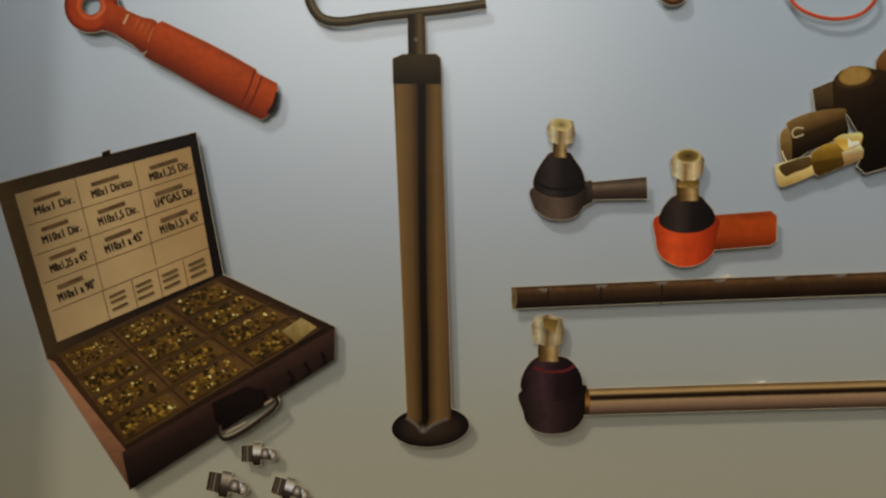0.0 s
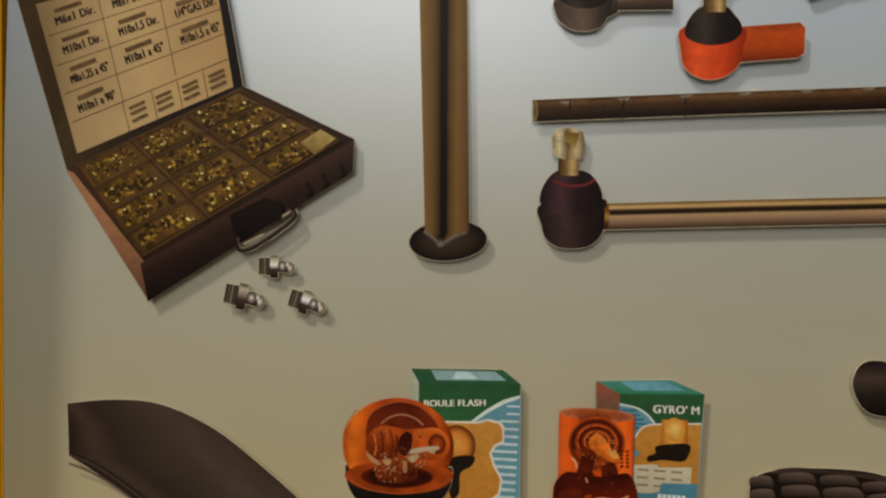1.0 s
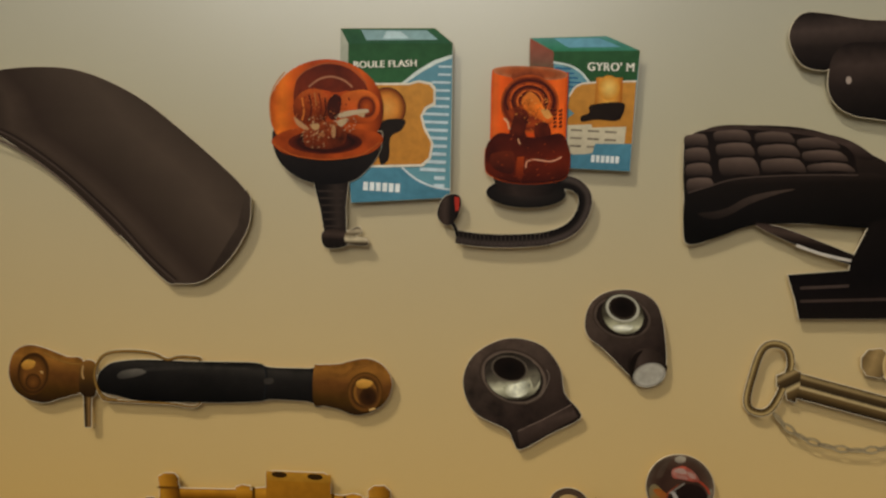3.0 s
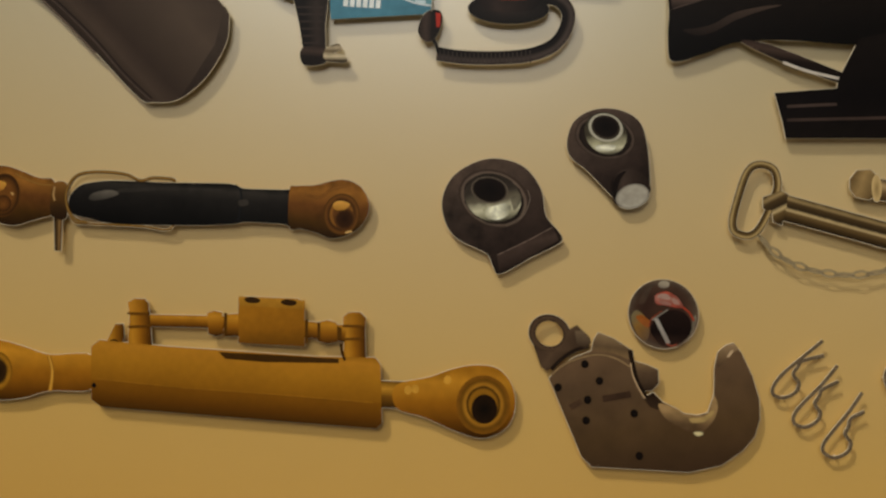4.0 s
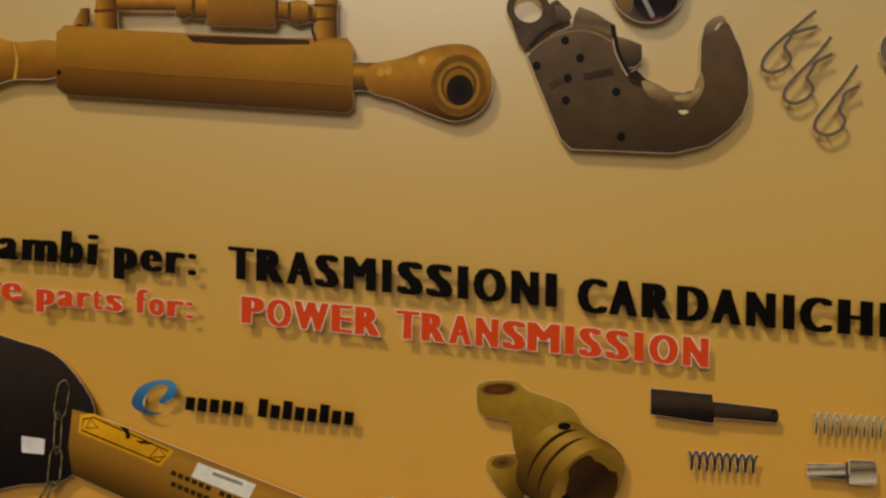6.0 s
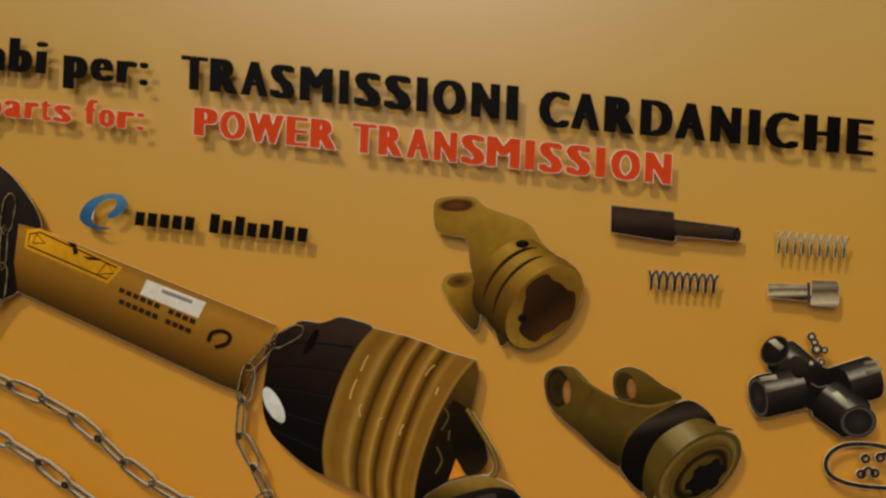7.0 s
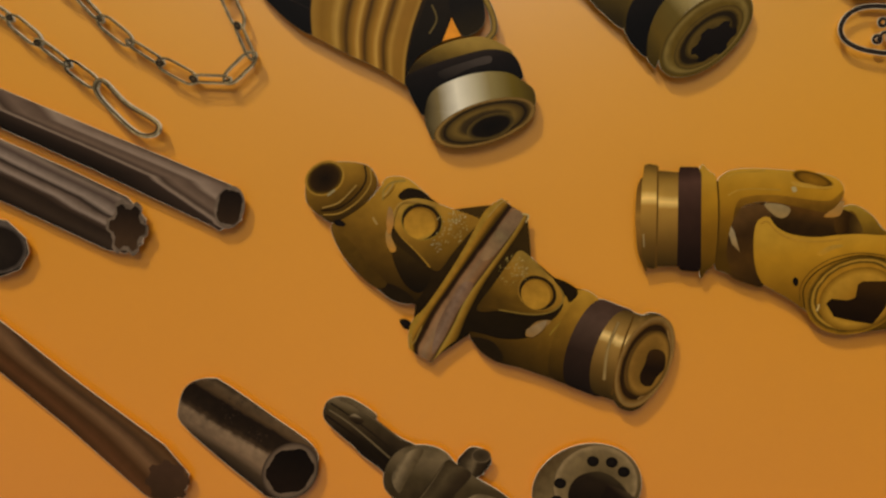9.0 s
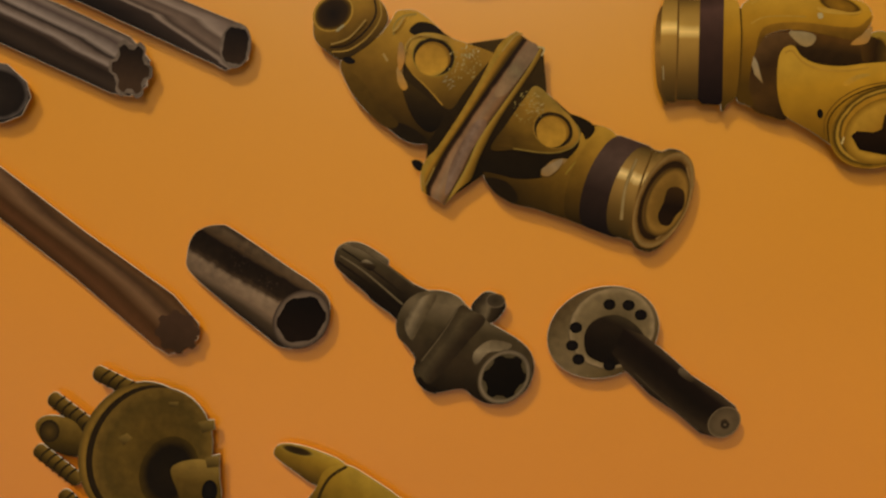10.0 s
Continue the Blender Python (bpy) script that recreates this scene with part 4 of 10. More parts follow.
# Light and dark inside the globe, glints and flecks included, is painted ink.
globe = disc("globe", (-0.0459, 1.4440), (0.0006, 1.4463), (-0.0443, 1.4037), ink("0:b8541a 0.1:e07a26 0.2:c8601c 0.35:a8481a 0.6:b04c18 0.8:c05c20 0.93:94400f 1:5c220a", 0.5, 60), fringe=0, run=((-0.0929, 1.4447), (0.0008, 1.4434)))
poly("inner_shade", [(-0.0730, 1.4524), (-0.0712, 1.4660), (-0.0624, 1.4754), (-0.0479, 1.4805), (-0.0320, 1.4789), (-0.0203, 1.4717), (-0.0132, 1.4624), (-0.0163, 1.4573), (-0.0289, 1.4601), (-0.0390, 1.4581), (-0.0527, 1.4597), (-0.0638, 1.4529), (-0.0703, 1.4424)], ink("0:5a2210 0.5:6a2a12 1:8a3c18", 0.9, 70), fringe=0, parent=globe, rounded=True)
wire("shell_arc", [(-0.0716, 1.4660), (-0.0647, 1.4741), (-0.0513, 1.4803), (-0.0377, 1.4814), (-0.0235, 1.4762), (-0.0145, 1.4663)], 0.0009, ink("9c5833"), fringe=0, parent=globe)
wire("shell_arc", [(-0.0608, 1.4615), (-0.0530, 1.4679), (-0.0429, 1.4706), (-0.0326, 1.4682), (-0.0256, 1.4632)], 0.0018, ink("0:8a4a2c 0.5:a2795e 1:8a4a2c"), fringe=0, parent=globe)
poly("lamp_side", [(-0.0731, 1.4445), (-0.0685, 1.4549), (-0.0584, 1.4603), (-0.0476, 1.4577), (-0.0431, 1.4471), (-0.0467, 1.4345), (-0.0572, 1.4306), (-0.0681, 1.4335)], ink("0:b85a22 0.5:9a4416 1:7a300e", 1.0, 60), fringe=0, parent=globe, rounded=True)
wire("lamp_rib", [(-0.0605, 1.4553), (-0.0578, 1.4441), (-0.0597, 1.4339)], 0.0016, ink("5a1e0a"), fringe=0, parent=globe)
wire("lamp_rib", [(-0.0526, 1.4568), (-0.0498, 1.4445), (-0.0516, 1.4332)], 0.0013, ink("6a260c"), fringe=0, parent=globe)
wire("lamp_rib", [(-0.0661, 1.4528), (-0.0639, 1.4416), (-0.0650, 1.4348)], 0.0011, ink("d07c38"), fringe=0, parent=globe)
wire("lamp_rib", [(-0.0560, 1.4573), (-0.0540, 1.4466)], 0.0009, ink("a86f3d"), fringe=0, parent=globe)
wire("lamp_rib", [(-0.0475, 1.4536), (-0.0461, 1.4425), (-0.0493, 1.4322)], 0.0013, ink("3c1206"), fringe=0, parent=globe)
poly("right_lens", [(-0.0343, 1.4542), (-0.0277, 1.4595), (-0.0143, 1.4614), (-0.0045, 1.4556), (-0.0027, 1.4445), (-0.0086, 1.4364), (-0.0221, 1.4346), (-0.0325, 1.4386)], ink("0:d0702c 0.5:b85820 1:9a4616", 0.8, 60), fringe=0, parent=globe, rounded=True)
disc("lens_ring", (-0.0132, 1.4481), (-0.0055, 1.4480), (-0.0128, 1.4391), ink("0:b0561e 0.6:8a3a12 0.8:5a220c 1:a04c1c"), fringe=0, parent=globe)
poly("dark_core", [(-0.0450, 1.4497), (-0.0399, 1.4567), (-0.0343, 1.4542), (-0.0343, 1.4441), (-0.0377, 1.4366), (-0.0437, 1.4385)], ink("0:3c160a 1:4a1c0c"), fringe=0, parent=globe, rounded=True)
poly("lower_globe", [(-0.0887, 1.4178), (-0.0788, 1.4251), (-0.0606, 1.4293), (-0.0379, 1.4311), (-0.0151, 1.4300), (-0.0000, 1.4263), (-0.0005, 1.4177), (-0.0142, 1.4091), (-0.0436, 1.4042), (-0.0735, 1.4060), (-0.0864, 1.4122)], ink("0:b8541a 0.4:9a4416 1:a84c1a", 0.9, 60), fringe=0, parent=globe, rounded=True)
disc("lamp_foot", (-0.0453, 1.4181), (-0.0151, 1.4201), (-0.0443, 1.4087), ink("0:7a300e 0.5:4a180a 0.75:2c0e06 1:5a200c", 0.9, 80), fringe=0, parent=globe)
poly("bulb", [(-0.0612, 1.4146), (-0.0631, 1.4236), (-0.0595, 1.4310), (-0.0494, 1.4344), (-0.0357, 1.4340), (-0.0286, 1.4276), (-0.0294, 1.4185), (-0.0394, 1.4135), (-0.0531, 1.4123)], ink("0:8a4018 0.5:7a3412 1:5a240c", 1.2, 120), fringe=0, parent=globe, rounded=True)
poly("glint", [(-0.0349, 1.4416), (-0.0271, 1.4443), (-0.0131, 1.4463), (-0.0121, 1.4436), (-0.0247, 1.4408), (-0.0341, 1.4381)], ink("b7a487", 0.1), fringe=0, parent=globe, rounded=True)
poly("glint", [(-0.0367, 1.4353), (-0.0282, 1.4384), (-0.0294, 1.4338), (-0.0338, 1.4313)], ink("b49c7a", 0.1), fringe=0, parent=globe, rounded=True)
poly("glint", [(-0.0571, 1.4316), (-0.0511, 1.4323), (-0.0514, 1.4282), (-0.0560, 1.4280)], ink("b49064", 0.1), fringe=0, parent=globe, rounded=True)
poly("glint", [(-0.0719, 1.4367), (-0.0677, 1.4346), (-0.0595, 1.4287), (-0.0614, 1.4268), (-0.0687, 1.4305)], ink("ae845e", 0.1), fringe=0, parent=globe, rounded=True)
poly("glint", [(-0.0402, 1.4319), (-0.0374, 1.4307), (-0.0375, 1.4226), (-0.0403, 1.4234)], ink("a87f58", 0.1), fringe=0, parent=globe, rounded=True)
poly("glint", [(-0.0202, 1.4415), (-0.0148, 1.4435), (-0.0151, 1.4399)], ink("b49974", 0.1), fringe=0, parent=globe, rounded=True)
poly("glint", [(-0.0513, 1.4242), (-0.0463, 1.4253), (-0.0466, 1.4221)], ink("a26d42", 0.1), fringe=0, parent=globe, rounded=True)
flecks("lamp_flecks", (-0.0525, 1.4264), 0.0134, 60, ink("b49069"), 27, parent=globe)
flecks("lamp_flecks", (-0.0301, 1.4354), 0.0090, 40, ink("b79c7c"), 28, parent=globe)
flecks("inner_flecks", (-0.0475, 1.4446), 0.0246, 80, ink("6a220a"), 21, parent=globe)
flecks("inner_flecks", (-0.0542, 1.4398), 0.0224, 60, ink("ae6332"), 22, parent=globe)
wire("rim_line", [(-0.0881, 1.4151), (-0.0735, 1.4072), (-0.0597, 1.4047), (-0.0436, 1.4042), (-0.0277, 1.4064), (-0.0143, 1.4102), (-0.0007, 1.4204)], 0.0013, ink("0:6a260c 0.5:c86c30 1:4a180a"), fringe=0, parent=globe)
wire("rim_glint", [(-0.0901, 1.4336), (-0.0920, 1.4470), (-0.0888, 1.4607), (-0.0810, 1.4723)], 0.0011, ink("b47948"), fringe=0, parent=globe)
finish()

begin("beacon_box", (0.1620, 1.4577), "small green and blue cardboard beacon box with a sticker", "box", "beacon boxes")
poly("top", [(0.1135, 1.5092), (0.1735, 1.5139), (0.2001, 1.5039), (0.1328, 1.4997)], ink("0:5f928a 1:367958"))
poly("top_print", [(0.1322, 1.5099), (0.1675, 1.5118), (0.1854, 1.5059), (0.1441, 1.5033)], ink("6f9eac"), fringe=0)
poly("side", [(0.1135, 1.5092), (0.1328, 1.4997), (0.1360, 1.4744), (0.1153, 1.4779)], ink("0:975442 0.5:7e5848 1:426b4c"), fringe=0)
front = poly("front", [(0.1328, 1.4997), (0.2001, 1.5039), (0.1992, 1.4092), (0.1399, 1.4088)], ink("0:689098 1:618994"), ((0.1637, 1.5010), (0.1695, 1.4085)))
poly("green_field", [(0.1328, 1.4997), (0.2001, 1.5039), (0.1994, 1.4808), (0.1625, 1.4774), (0.1536, 1.4859), (0.1333, 1.4913)], ink("0:365c3b 1:305434"), fringe=0, parent=front)
wire("arc_edge", [(0.1333, 1.4913), (0.1467, 1.4892), (0.1559, 1.4842), (0.1626, 1.4769)], 0.0016, ink("bec5be"), fringe=0, parent=front)
for k in range(5):
    a = (0.1353, 1.4869)
    wire("stripe", [(a[0], a[1] - 0.0035 * k), (a[0] + 0.012 + 0.003 * k, a[1] - 0.0035 * k)], 0.0012, ink("2a5f83"), fringe=0, parent=front)
poly("orange_field", [(0.1481, 1.4669), (0.1538, 1.4743), (0.1652, 1.4766), (0.1990, 1.4795), (0.1991, 1.4308), (0.1485, 1.4300), (0.1474, 1.4480), (0.1525, 1.4523), (0.1469, 1.4561)], ink("0:b7843e 1:ac7935"), fringe=0, parent=front)
wire("white_edge", [(0.1473, 1.4651), (0.1530, 1.4738), (0.1652, 1.4771), (0.1990, 1.4799)], 0.0014, ink("cdc2b0"), fringe=0, parent=front)
poly("picture_dome", [(0.1676, 1.4812), (0.1883, 1.4821), (0.1892, 1.4607), (0.1680, 1.4597)], ink("0:9e6322 0.5:d09e4c 1:975818", 0.6, 100), ((0.1678, 1.4714), (0.1889, 1.4723)), fringe=0, parent=front)
disc("picture_bulb", (0.1782, 1.4736), (0.1866, 1.4740), (0.1789, 1.4638), ink("0:dbbb6e 1:c28630"), fringe=0, parent=front)
poly("picture_foot", [(0.1654, 1.4596), (0.1900, 1.4626), (0.1898, 1.4518), (0.1847, 1.4480), (0.1705, 1.4482), (0.1591, 1.4459), (0.1580, 1.4503), (0.1640, 1.4533)], ink("271c15"), fringe=0, parent=front, rounded=True)
poly("sticker", [(0.1477, 1.4426), (0.1663, 1.4444), (0.1674, 1.4418), (0.1938, 1.4440), (0.1933, 1.4242), (0.1686, 1.4220), (0.1598, 1.4198), (0.1491, 1.4201)], ink("0:beb49b 1:b4a991", 0.2), fringe=0, parent=front)
for k in range(9):
    a = (0.1506, 1.4391)
    wire("sticker_bar", [(a[0] + 0.0135 * (k % 3), a[1] - 0.0062 * (k // 3)), (a[0] + 0.0135 * (k % 3) + 0.009, a[1] - 0.0062 * (k // 3))], 0.0016, ink("7e7464", 0.6, 800), fringe=0, parent=front)
poly("blue_foot", [(0.1402, 1.4187), (0.1687, 1.4211), (0.1704, 1.4293), (0.1991, 1.4308), (0.1992, 1.4092), (0.1399, 1.4088)], ink("0:537f8d 1:4d7988"), fringe=0, parent=front)
writing("title_word", "GYRO' M", (0.1602, 1.4862), (0.1968, 1.4874), 0.0068, ink("d0ccbe"), 0.0, parent=front, stem=0.03)
for k in range(6):
    a = (0.1682, 1.4148)
    poly("mark_bar", [(a[0] + k * 0.0038, a[1]), (a[0] + k * 0.0038 + 0.0028, a[1]), (a[0] + k * 0.0038 + 0.0028, a[1] + 0.0055), (a[0] + k * 0.0038, a[1] + 0.0055)], ink("cdd0cc"), fringe=0, parent=front)
finish()

begin("dome_beacon", (0.1181, 1.4285), "orange dome beacon with coiled black cable and plug", "beacon", "warning beacons", over=50)
cable = wire("cable", [(0.1432, 1.3980), (0.1568, 1.3960), (0.1654, 1.3874), (0.1644, 1.3737), (0.1554, 1.3604), (0.1370, 1.3520), (0.1100, 1.3481), (0.0850, 1.3471), (0.0652, 1.3487)], 0.0105, ink("0:332a26 0.3:4c423c 0.6:1e1815 1:120e0c"), n=8)
for k in range(22):
    a, b = (0.0671, 1.3479), (0.1415, 1.3513)
    x = a[0] + (b[0] - a[0]) * k / 22
    z = a[1] + (b[1] - a[1]) * k / 22 - 0.0016 * math.sin(math.pi * k / 22)
    wire("coil", [(x, z + 0.0052), (x + 0.0012, z - 0.0052)], 0.0010, ink("3e3530"), fringe=0, parent=cable)
wire("cord", [(0.0661, 1.3497), (0.0639, 1.3560), (0.0600, 1.3613)], 0.0027, PLAIN_BLACK)
plug = poly("plug", [(0.0518, 1.3775), (0.0580, 1.3824), (0.0653, 1.3819), (0.0675, 1.3747), (0.0645, 1.3634), (0.0593, 1.3576), (0.0528, 1.3591), (0.0487, 1.3662)], BLACK, ((0.0495, 1.3700), (0.0677, 1.3710)), rounded=True)
poly("plug_tip", [(0.0617, 1.3808), (0.0659, 1.3801), (0.0660, 1.3700), (0.0633, 1.3689)], ink("b03a2c"), fringe=0, parent=plug)
disc("magnet_foot", (0.1187, 1.3871), (0.1505, 1.3884), (0.1193, 1.3753), ink("0:3a302c 0.6:26201c 1:181412"))
poly("neck", [(0.0930, 1.4090), (0.1442, 1.4117), (0.1410, 1.3906), (0.1305, 1.3855), (0.1080, 1.3843), (0.0969, 1.3882)], ink("0:241a16 0.3:3a2e28 1:181210"), ((0.0967, 1.3910), (0.1408, 1.3933)), rounded=True)
# The dome's bright edges, glow and glints are painted; nothing here emits light.
dome = poly("dome", [(0.0852, 1.4778), (0.0880, 1.4819), (0.1009, 1.4855), (0.1160, 1.4870), (0.1312, 1.4864), (0.1439, 1.4835), (0.1458, 1.4795), (0.1476, 1.4283), (0.1511, 1.4219), (0.1516, 1.4055), (0.1451, 1.3985), (0.1279, 1.3947), (0.1060, 1.3942), (0.0893, 1.3988), (0.0845, 1.4052), (0.0839, 1.4207), (0.0872, 1.4253)], ink("0:b84a16 0.06:c96328 0.14:d8601c 0.3:b84a16 0.7:b84a16 0.85:dc6a24 0.95:d05e1c 1:8a3810", 0.4, 60), ((0.0857, 1.4516), (0.1478, 1.4546)), fringe=0, rounded=True)
disc("dome_top", (0.1154, 1.4818), (0.1453, 1.4814), (0.1157, 1.4766), ink("0:8a4420 0.6:a0542c 0.9:a66843 1:bb7a57", 0.5), fringe=0, parent=dome)
disc("top_boss", (0.1139, 1.4783), (0.1269, 1.4784), (0.1142, 1.4735), ink("0:6a3018 1:944c28", 0.6), fringe=0, parent=dome)
disc("reflector", (0.1168, 1.4575), (0.1398, 1.4577), (0.1173, 1.4347), ink("0:c8682a 0.3:94420f 0.5:6a2a0e 0.75:8a3c14 0.9:5a1e0a 1:a04c1c", 0.8, 60), fringe=0, parent=dome)
wire("reflector_ridge", [(0.1339, 1.4526), (0.1357, 1.4605), (0.1329, 1.4682), (0.1262, 1.4738), (0.1158, 1.4759), (0.1062, 1.4732), (0.0998, 1.4673), (0.0976, 1.4588), (0.1000, 1.4516)], 0.0020, ink("4a180a", 0.6, 80), fringe=0, parent=dome)
wire("reflector_ridge", [(0.1307, 1.4539), (0.1323, 1.4604), (0.1300, 1.4667), (0.1245, 1.4712), (0.1159, 1.4730), (0.1081, 1.4708), (0.1029, 1.4659), (0.1011, 1.4589), (0.1030, 1.4531)], 0.0011, ink("c05c24", 0.6, 80), fringe=0, parent=dome)
wire("reflector_ridge", [(0.1288, 1.4547), (0.1301, 1.4603), (0.1281, 1.4657), (0.1234, 1.4696), (0.1160, 1.4711), (0.1093, 1.4692), (0.1048, 1.4650), (0.1032, 1.4590), (0.1049, 1.4540)], 0.0020, ink("4a180a", 0.6, 80), fringe=0, parent=dome)
wire("reflector_ridge", [(0.1257, 1.4560), (0.1267, 1.4601), (0.1252, 1.4641), (0.1217, 1.4670), (0.1162, 1.4681), (0.1112, 1.4668), (0.1079, 1.4636), (0.1067, 1.4592), (0.1080, 1.4554)], 0.0011, ink("cc6c2c", 0.6, 80), fringe=0, parent=dome)
wire("reflector_ridge", [(0.1237, 1.4568), (0.1245, 1.4600), (0.1233, 1.4632), (0.1206, 1.4654), (0.1163, 1.4663), (0.1124, 1.4652), (0.1098, 1.4628), (0.1089, 1.4593), (0.1099, 1.4564)], 0.0018, ink("5a200c", 0.6, 80), fringe=0, parent=dome)
poly("lamp_glow", [(0.1106, 1.4604), (0.1154, 1.4670), (0.1221, 1.4638), (0.1282, 1.4554), (0.1360, 1.4483), (0.1329, 1.4434), (0.1240, 1.4464), (0.1163, 1.4509), (0.1124, 1.4546)], ink("0:c97a35 0.5:d87828 1:b0541c", 1.0, 80), fringe=0, parent=dome, rounded=True)
poly("glint", [(0.1258, 1.4531), (0.1309, 1.4542), (0.1347, 1.4487), (0.1305, 1.4468)], ink("d79c57"), fringe=0, parent=dome, rounded=True)
poly("dark_core", [(0.1061, 1.4504), (0.1114, 1.4533), (0.1165, 1.4487), (0.1146, 1.4355), (0.1176, 1.4290), (0.1075, 1.4263), (0.1018, 1.4304)], ink("0:6a280e 1:4a180a", 0.8), fringe=0, parent=dome, rounded=True)
poly("dark_core", [(0.1229, 1.4424), (0.1316, 1.4429), (0.1353, 1.4343), (0.1303, 1.4275), (0.1225, 1.4315)], ink("0:6a280e 1:4a180a", 0.8), fringe=0, parent=dome, rounded=True)
poly("lower_dome", [(0.0843, 1.4203), (0.0875, 1.4275), (0.0950, 1.4334), (0.1104, 1.4320), (0.1257, 1.4316), (0.1411, 1.4357), (0.1470, 1.4316), (0.1507, 1.4215), (0.1512, 1.4055), (0.1447, 1.3987), (0.1279, 1.3952), (0.1060, 1.3946), (0.0899, 1.3993), (0.0847, 1.4057)], ink("0:4a160a 0.3:5a1e0c 0.6:6a240c 1:3c1208", 0.9, 50), ((0.1169, 1.4334), (0.1202, 1.3950)), fringe=0, parent=dome, rounded=True)
poly("shell_rib", [(0.1097, 1.4150), (0.1153, 1.4161), (0.1154, 1.3989), (0.1092, 1.3995)], ink("0:a04416 1:6a240c"), fringe=0, parent=dome)
poly("shell_rib", [(0.0894, 1.4166), (0.1046, 1.4195), (0.1076, 1.4131), (0.1067, 1.4020), (0.0945, 1.4035), (0.0889, 1.4088)], ink("0:6a2a12 1:38120a", 0.9, 70), fringe=0, parent=dome, rounded=True)
wire("glint", [(0.1171, 1.4070), (0.1177, 1.4118), (0.1235, 1.4139), (0.1366, 1.4133), (0.1448, 1.4172)], 0.0013, ink("0:a85a3c 0.5:d0a789 1:a85a3c"), fringe=0, parent=dome)
wire("glint", [(0.0970, 1.4451), (0.1002, 1.4422), (0.1019, 1.4366)], 0.0013, ink("d0aa85"), fringe=0, parent=dome)
wire("glint", [(0.1093, 1.4297), (0.1112, 1.4256)], 0.0011, ink("c99671"), fringe=0, parent=dome)
poly("shell_tick", [(0.1357, 1.4536), (0.1383, 1.4546), (0.1383, 1.4530), (0.1358, 1.4520)], ink("4a180a"), fringe=0, parent=dome)
poly("shell_tick", [(0.1400, 1.4538), (0.1426, 1.4548), (0.1427, 1.4532), (0.1401, 1.4522)], ink("4a180a"), fringe=0, parent=dome)
poly("shell_tick", [(0.1359, 1.4505), (0.1384, 1.4515), (0.1385, 1.4500), (0.1360, 1.4490)], ink("4a180a"), fringe=0, parent=dome)
poly("shell_tick", [(0.1402, 1.4507), (0.1428, 1.4517), (0.1428, 1.4502), (0.1403, 1.4492)], ink("4a180a"), fringe=0, parent=dome)
poly("shell_tick", [(0.1361, 1.4475), (0.1386, 1.4485), (0.1387, 1.4469), (0.1362, 1.4459)], ink("4a180a"), fringe=0, parent=dome)
poly("shell_tick", [(0.1404, 1.4477), (0.1429, 1.4487), (0.1430, 1.4471), (0.1405, 1.4461)], ink("4a180a"), fringe=0, parent=dome)
poly("shell_tick", [(0.1363, 1.4444), (0.1388, 1.4454), (0.1389, 1.4439), (0.1364, 1.4429)], ink("4a180a"), fringe=0, parent=dome)
poly("shell_tick", [(0.1406, 1.4446), (0.1431, 1.4456), (0.1432, 1.4441), (0.1407, 1.4431)], ink("4a180a"), fringe=0, parent=dome)
poly("shell_tick", [(0.1364, 1.4414), (0.1390, 1.4424), (0.1391, 1.4408), (0.1365, 1.4398)], ink("4a180a"), fringe=0, parent=dome)
poly("shell_tick", [(0.1408, 1.4416), (0.1433, 1.4426), (0.1434, 1.4410), (0.1409, 1.4400)], ink("4a180a"), fringe=0, parent=dome)
flecks("inner_flecks", (0.1168, 1.4575), 0.0199, 60, ink("5a1c08"), 24, parent=dome)
flecks("inner_flecks", (0.1201, 1.4532), 0.0155, 40, ink("d08843"), 25, parent=dome)
flecks("inner_flecks", (0.1185, 1.4136), 0.0244, 50, ink("94401c"), 26, parent=dome)
finish()

begin("tractor_seat", (0.3291, 1.4062), "black quilted vinyl tractor seat with armrests, printed cut-out", "seat")
arm = poly("armrest", [(0.3140, 1.5172), (0.3160, 1.5315), (0.3245, 1.5391), (0.3414, 1.5391), (0.3745, 1.5359), (0.4375, 1.5358), (0.4415, 1.5020), (0.3581, 1.4999), (0.3416, 1.4956), (0.3242, 1.5000)], ink("0:241d1a 0.3:4a3e38 0.6:2c2420 1:181311"), ((0.3372, 1.5393), (0.3415, 1.4965)), rounded=True)
arm = poly("armrest", [(0.3459, 1.4863), (0.3473, 1.5059), (0.3564, 1.5162), (0.3763, 1.5189), (0.4397, 1.5169), (0.4462, 1.4614), (0.3825, 1.4609), (0.3618, 1.4646), (0.3506, 1.4735)], ink("0:241d1a 0.3:443832 0.6:2c2420 1:15110f"), ((0.3647, 1.5175), (0.3705, 1.4616)), rounded=True)
disc("armrest_end", (0.3613, 1.4893), (0.3634, 1.4894), (0.3616, 1.4863), ink("9a8c80"), fringe=0, parent=arm)
cushion = poly("cushion", [(0.2400, 1.4285), (0.2435, 1.4390), (0.2552, 1.4454), (0.2860, 1.4503), (0.3290, 1.4509), (0.3640, 1.4428), (0.3855, 1.4326), (0.4532, 1.4007), (0.4558, 1.3787), (0.3622, 1.3770), (0.3018, 1.3740), (0.2764, 1.3650), (0.2603, 1.3567), (0.2499, 1.3546), (0.2453, 1.3611), (0.2432, 1.3919)], ink("0:2a211c 0.2:382d27 0.55:1e1814 1:120e0b", 0.2), ((0.3033, 1.4499), (0.3112, 1.3669)), rounded=True)
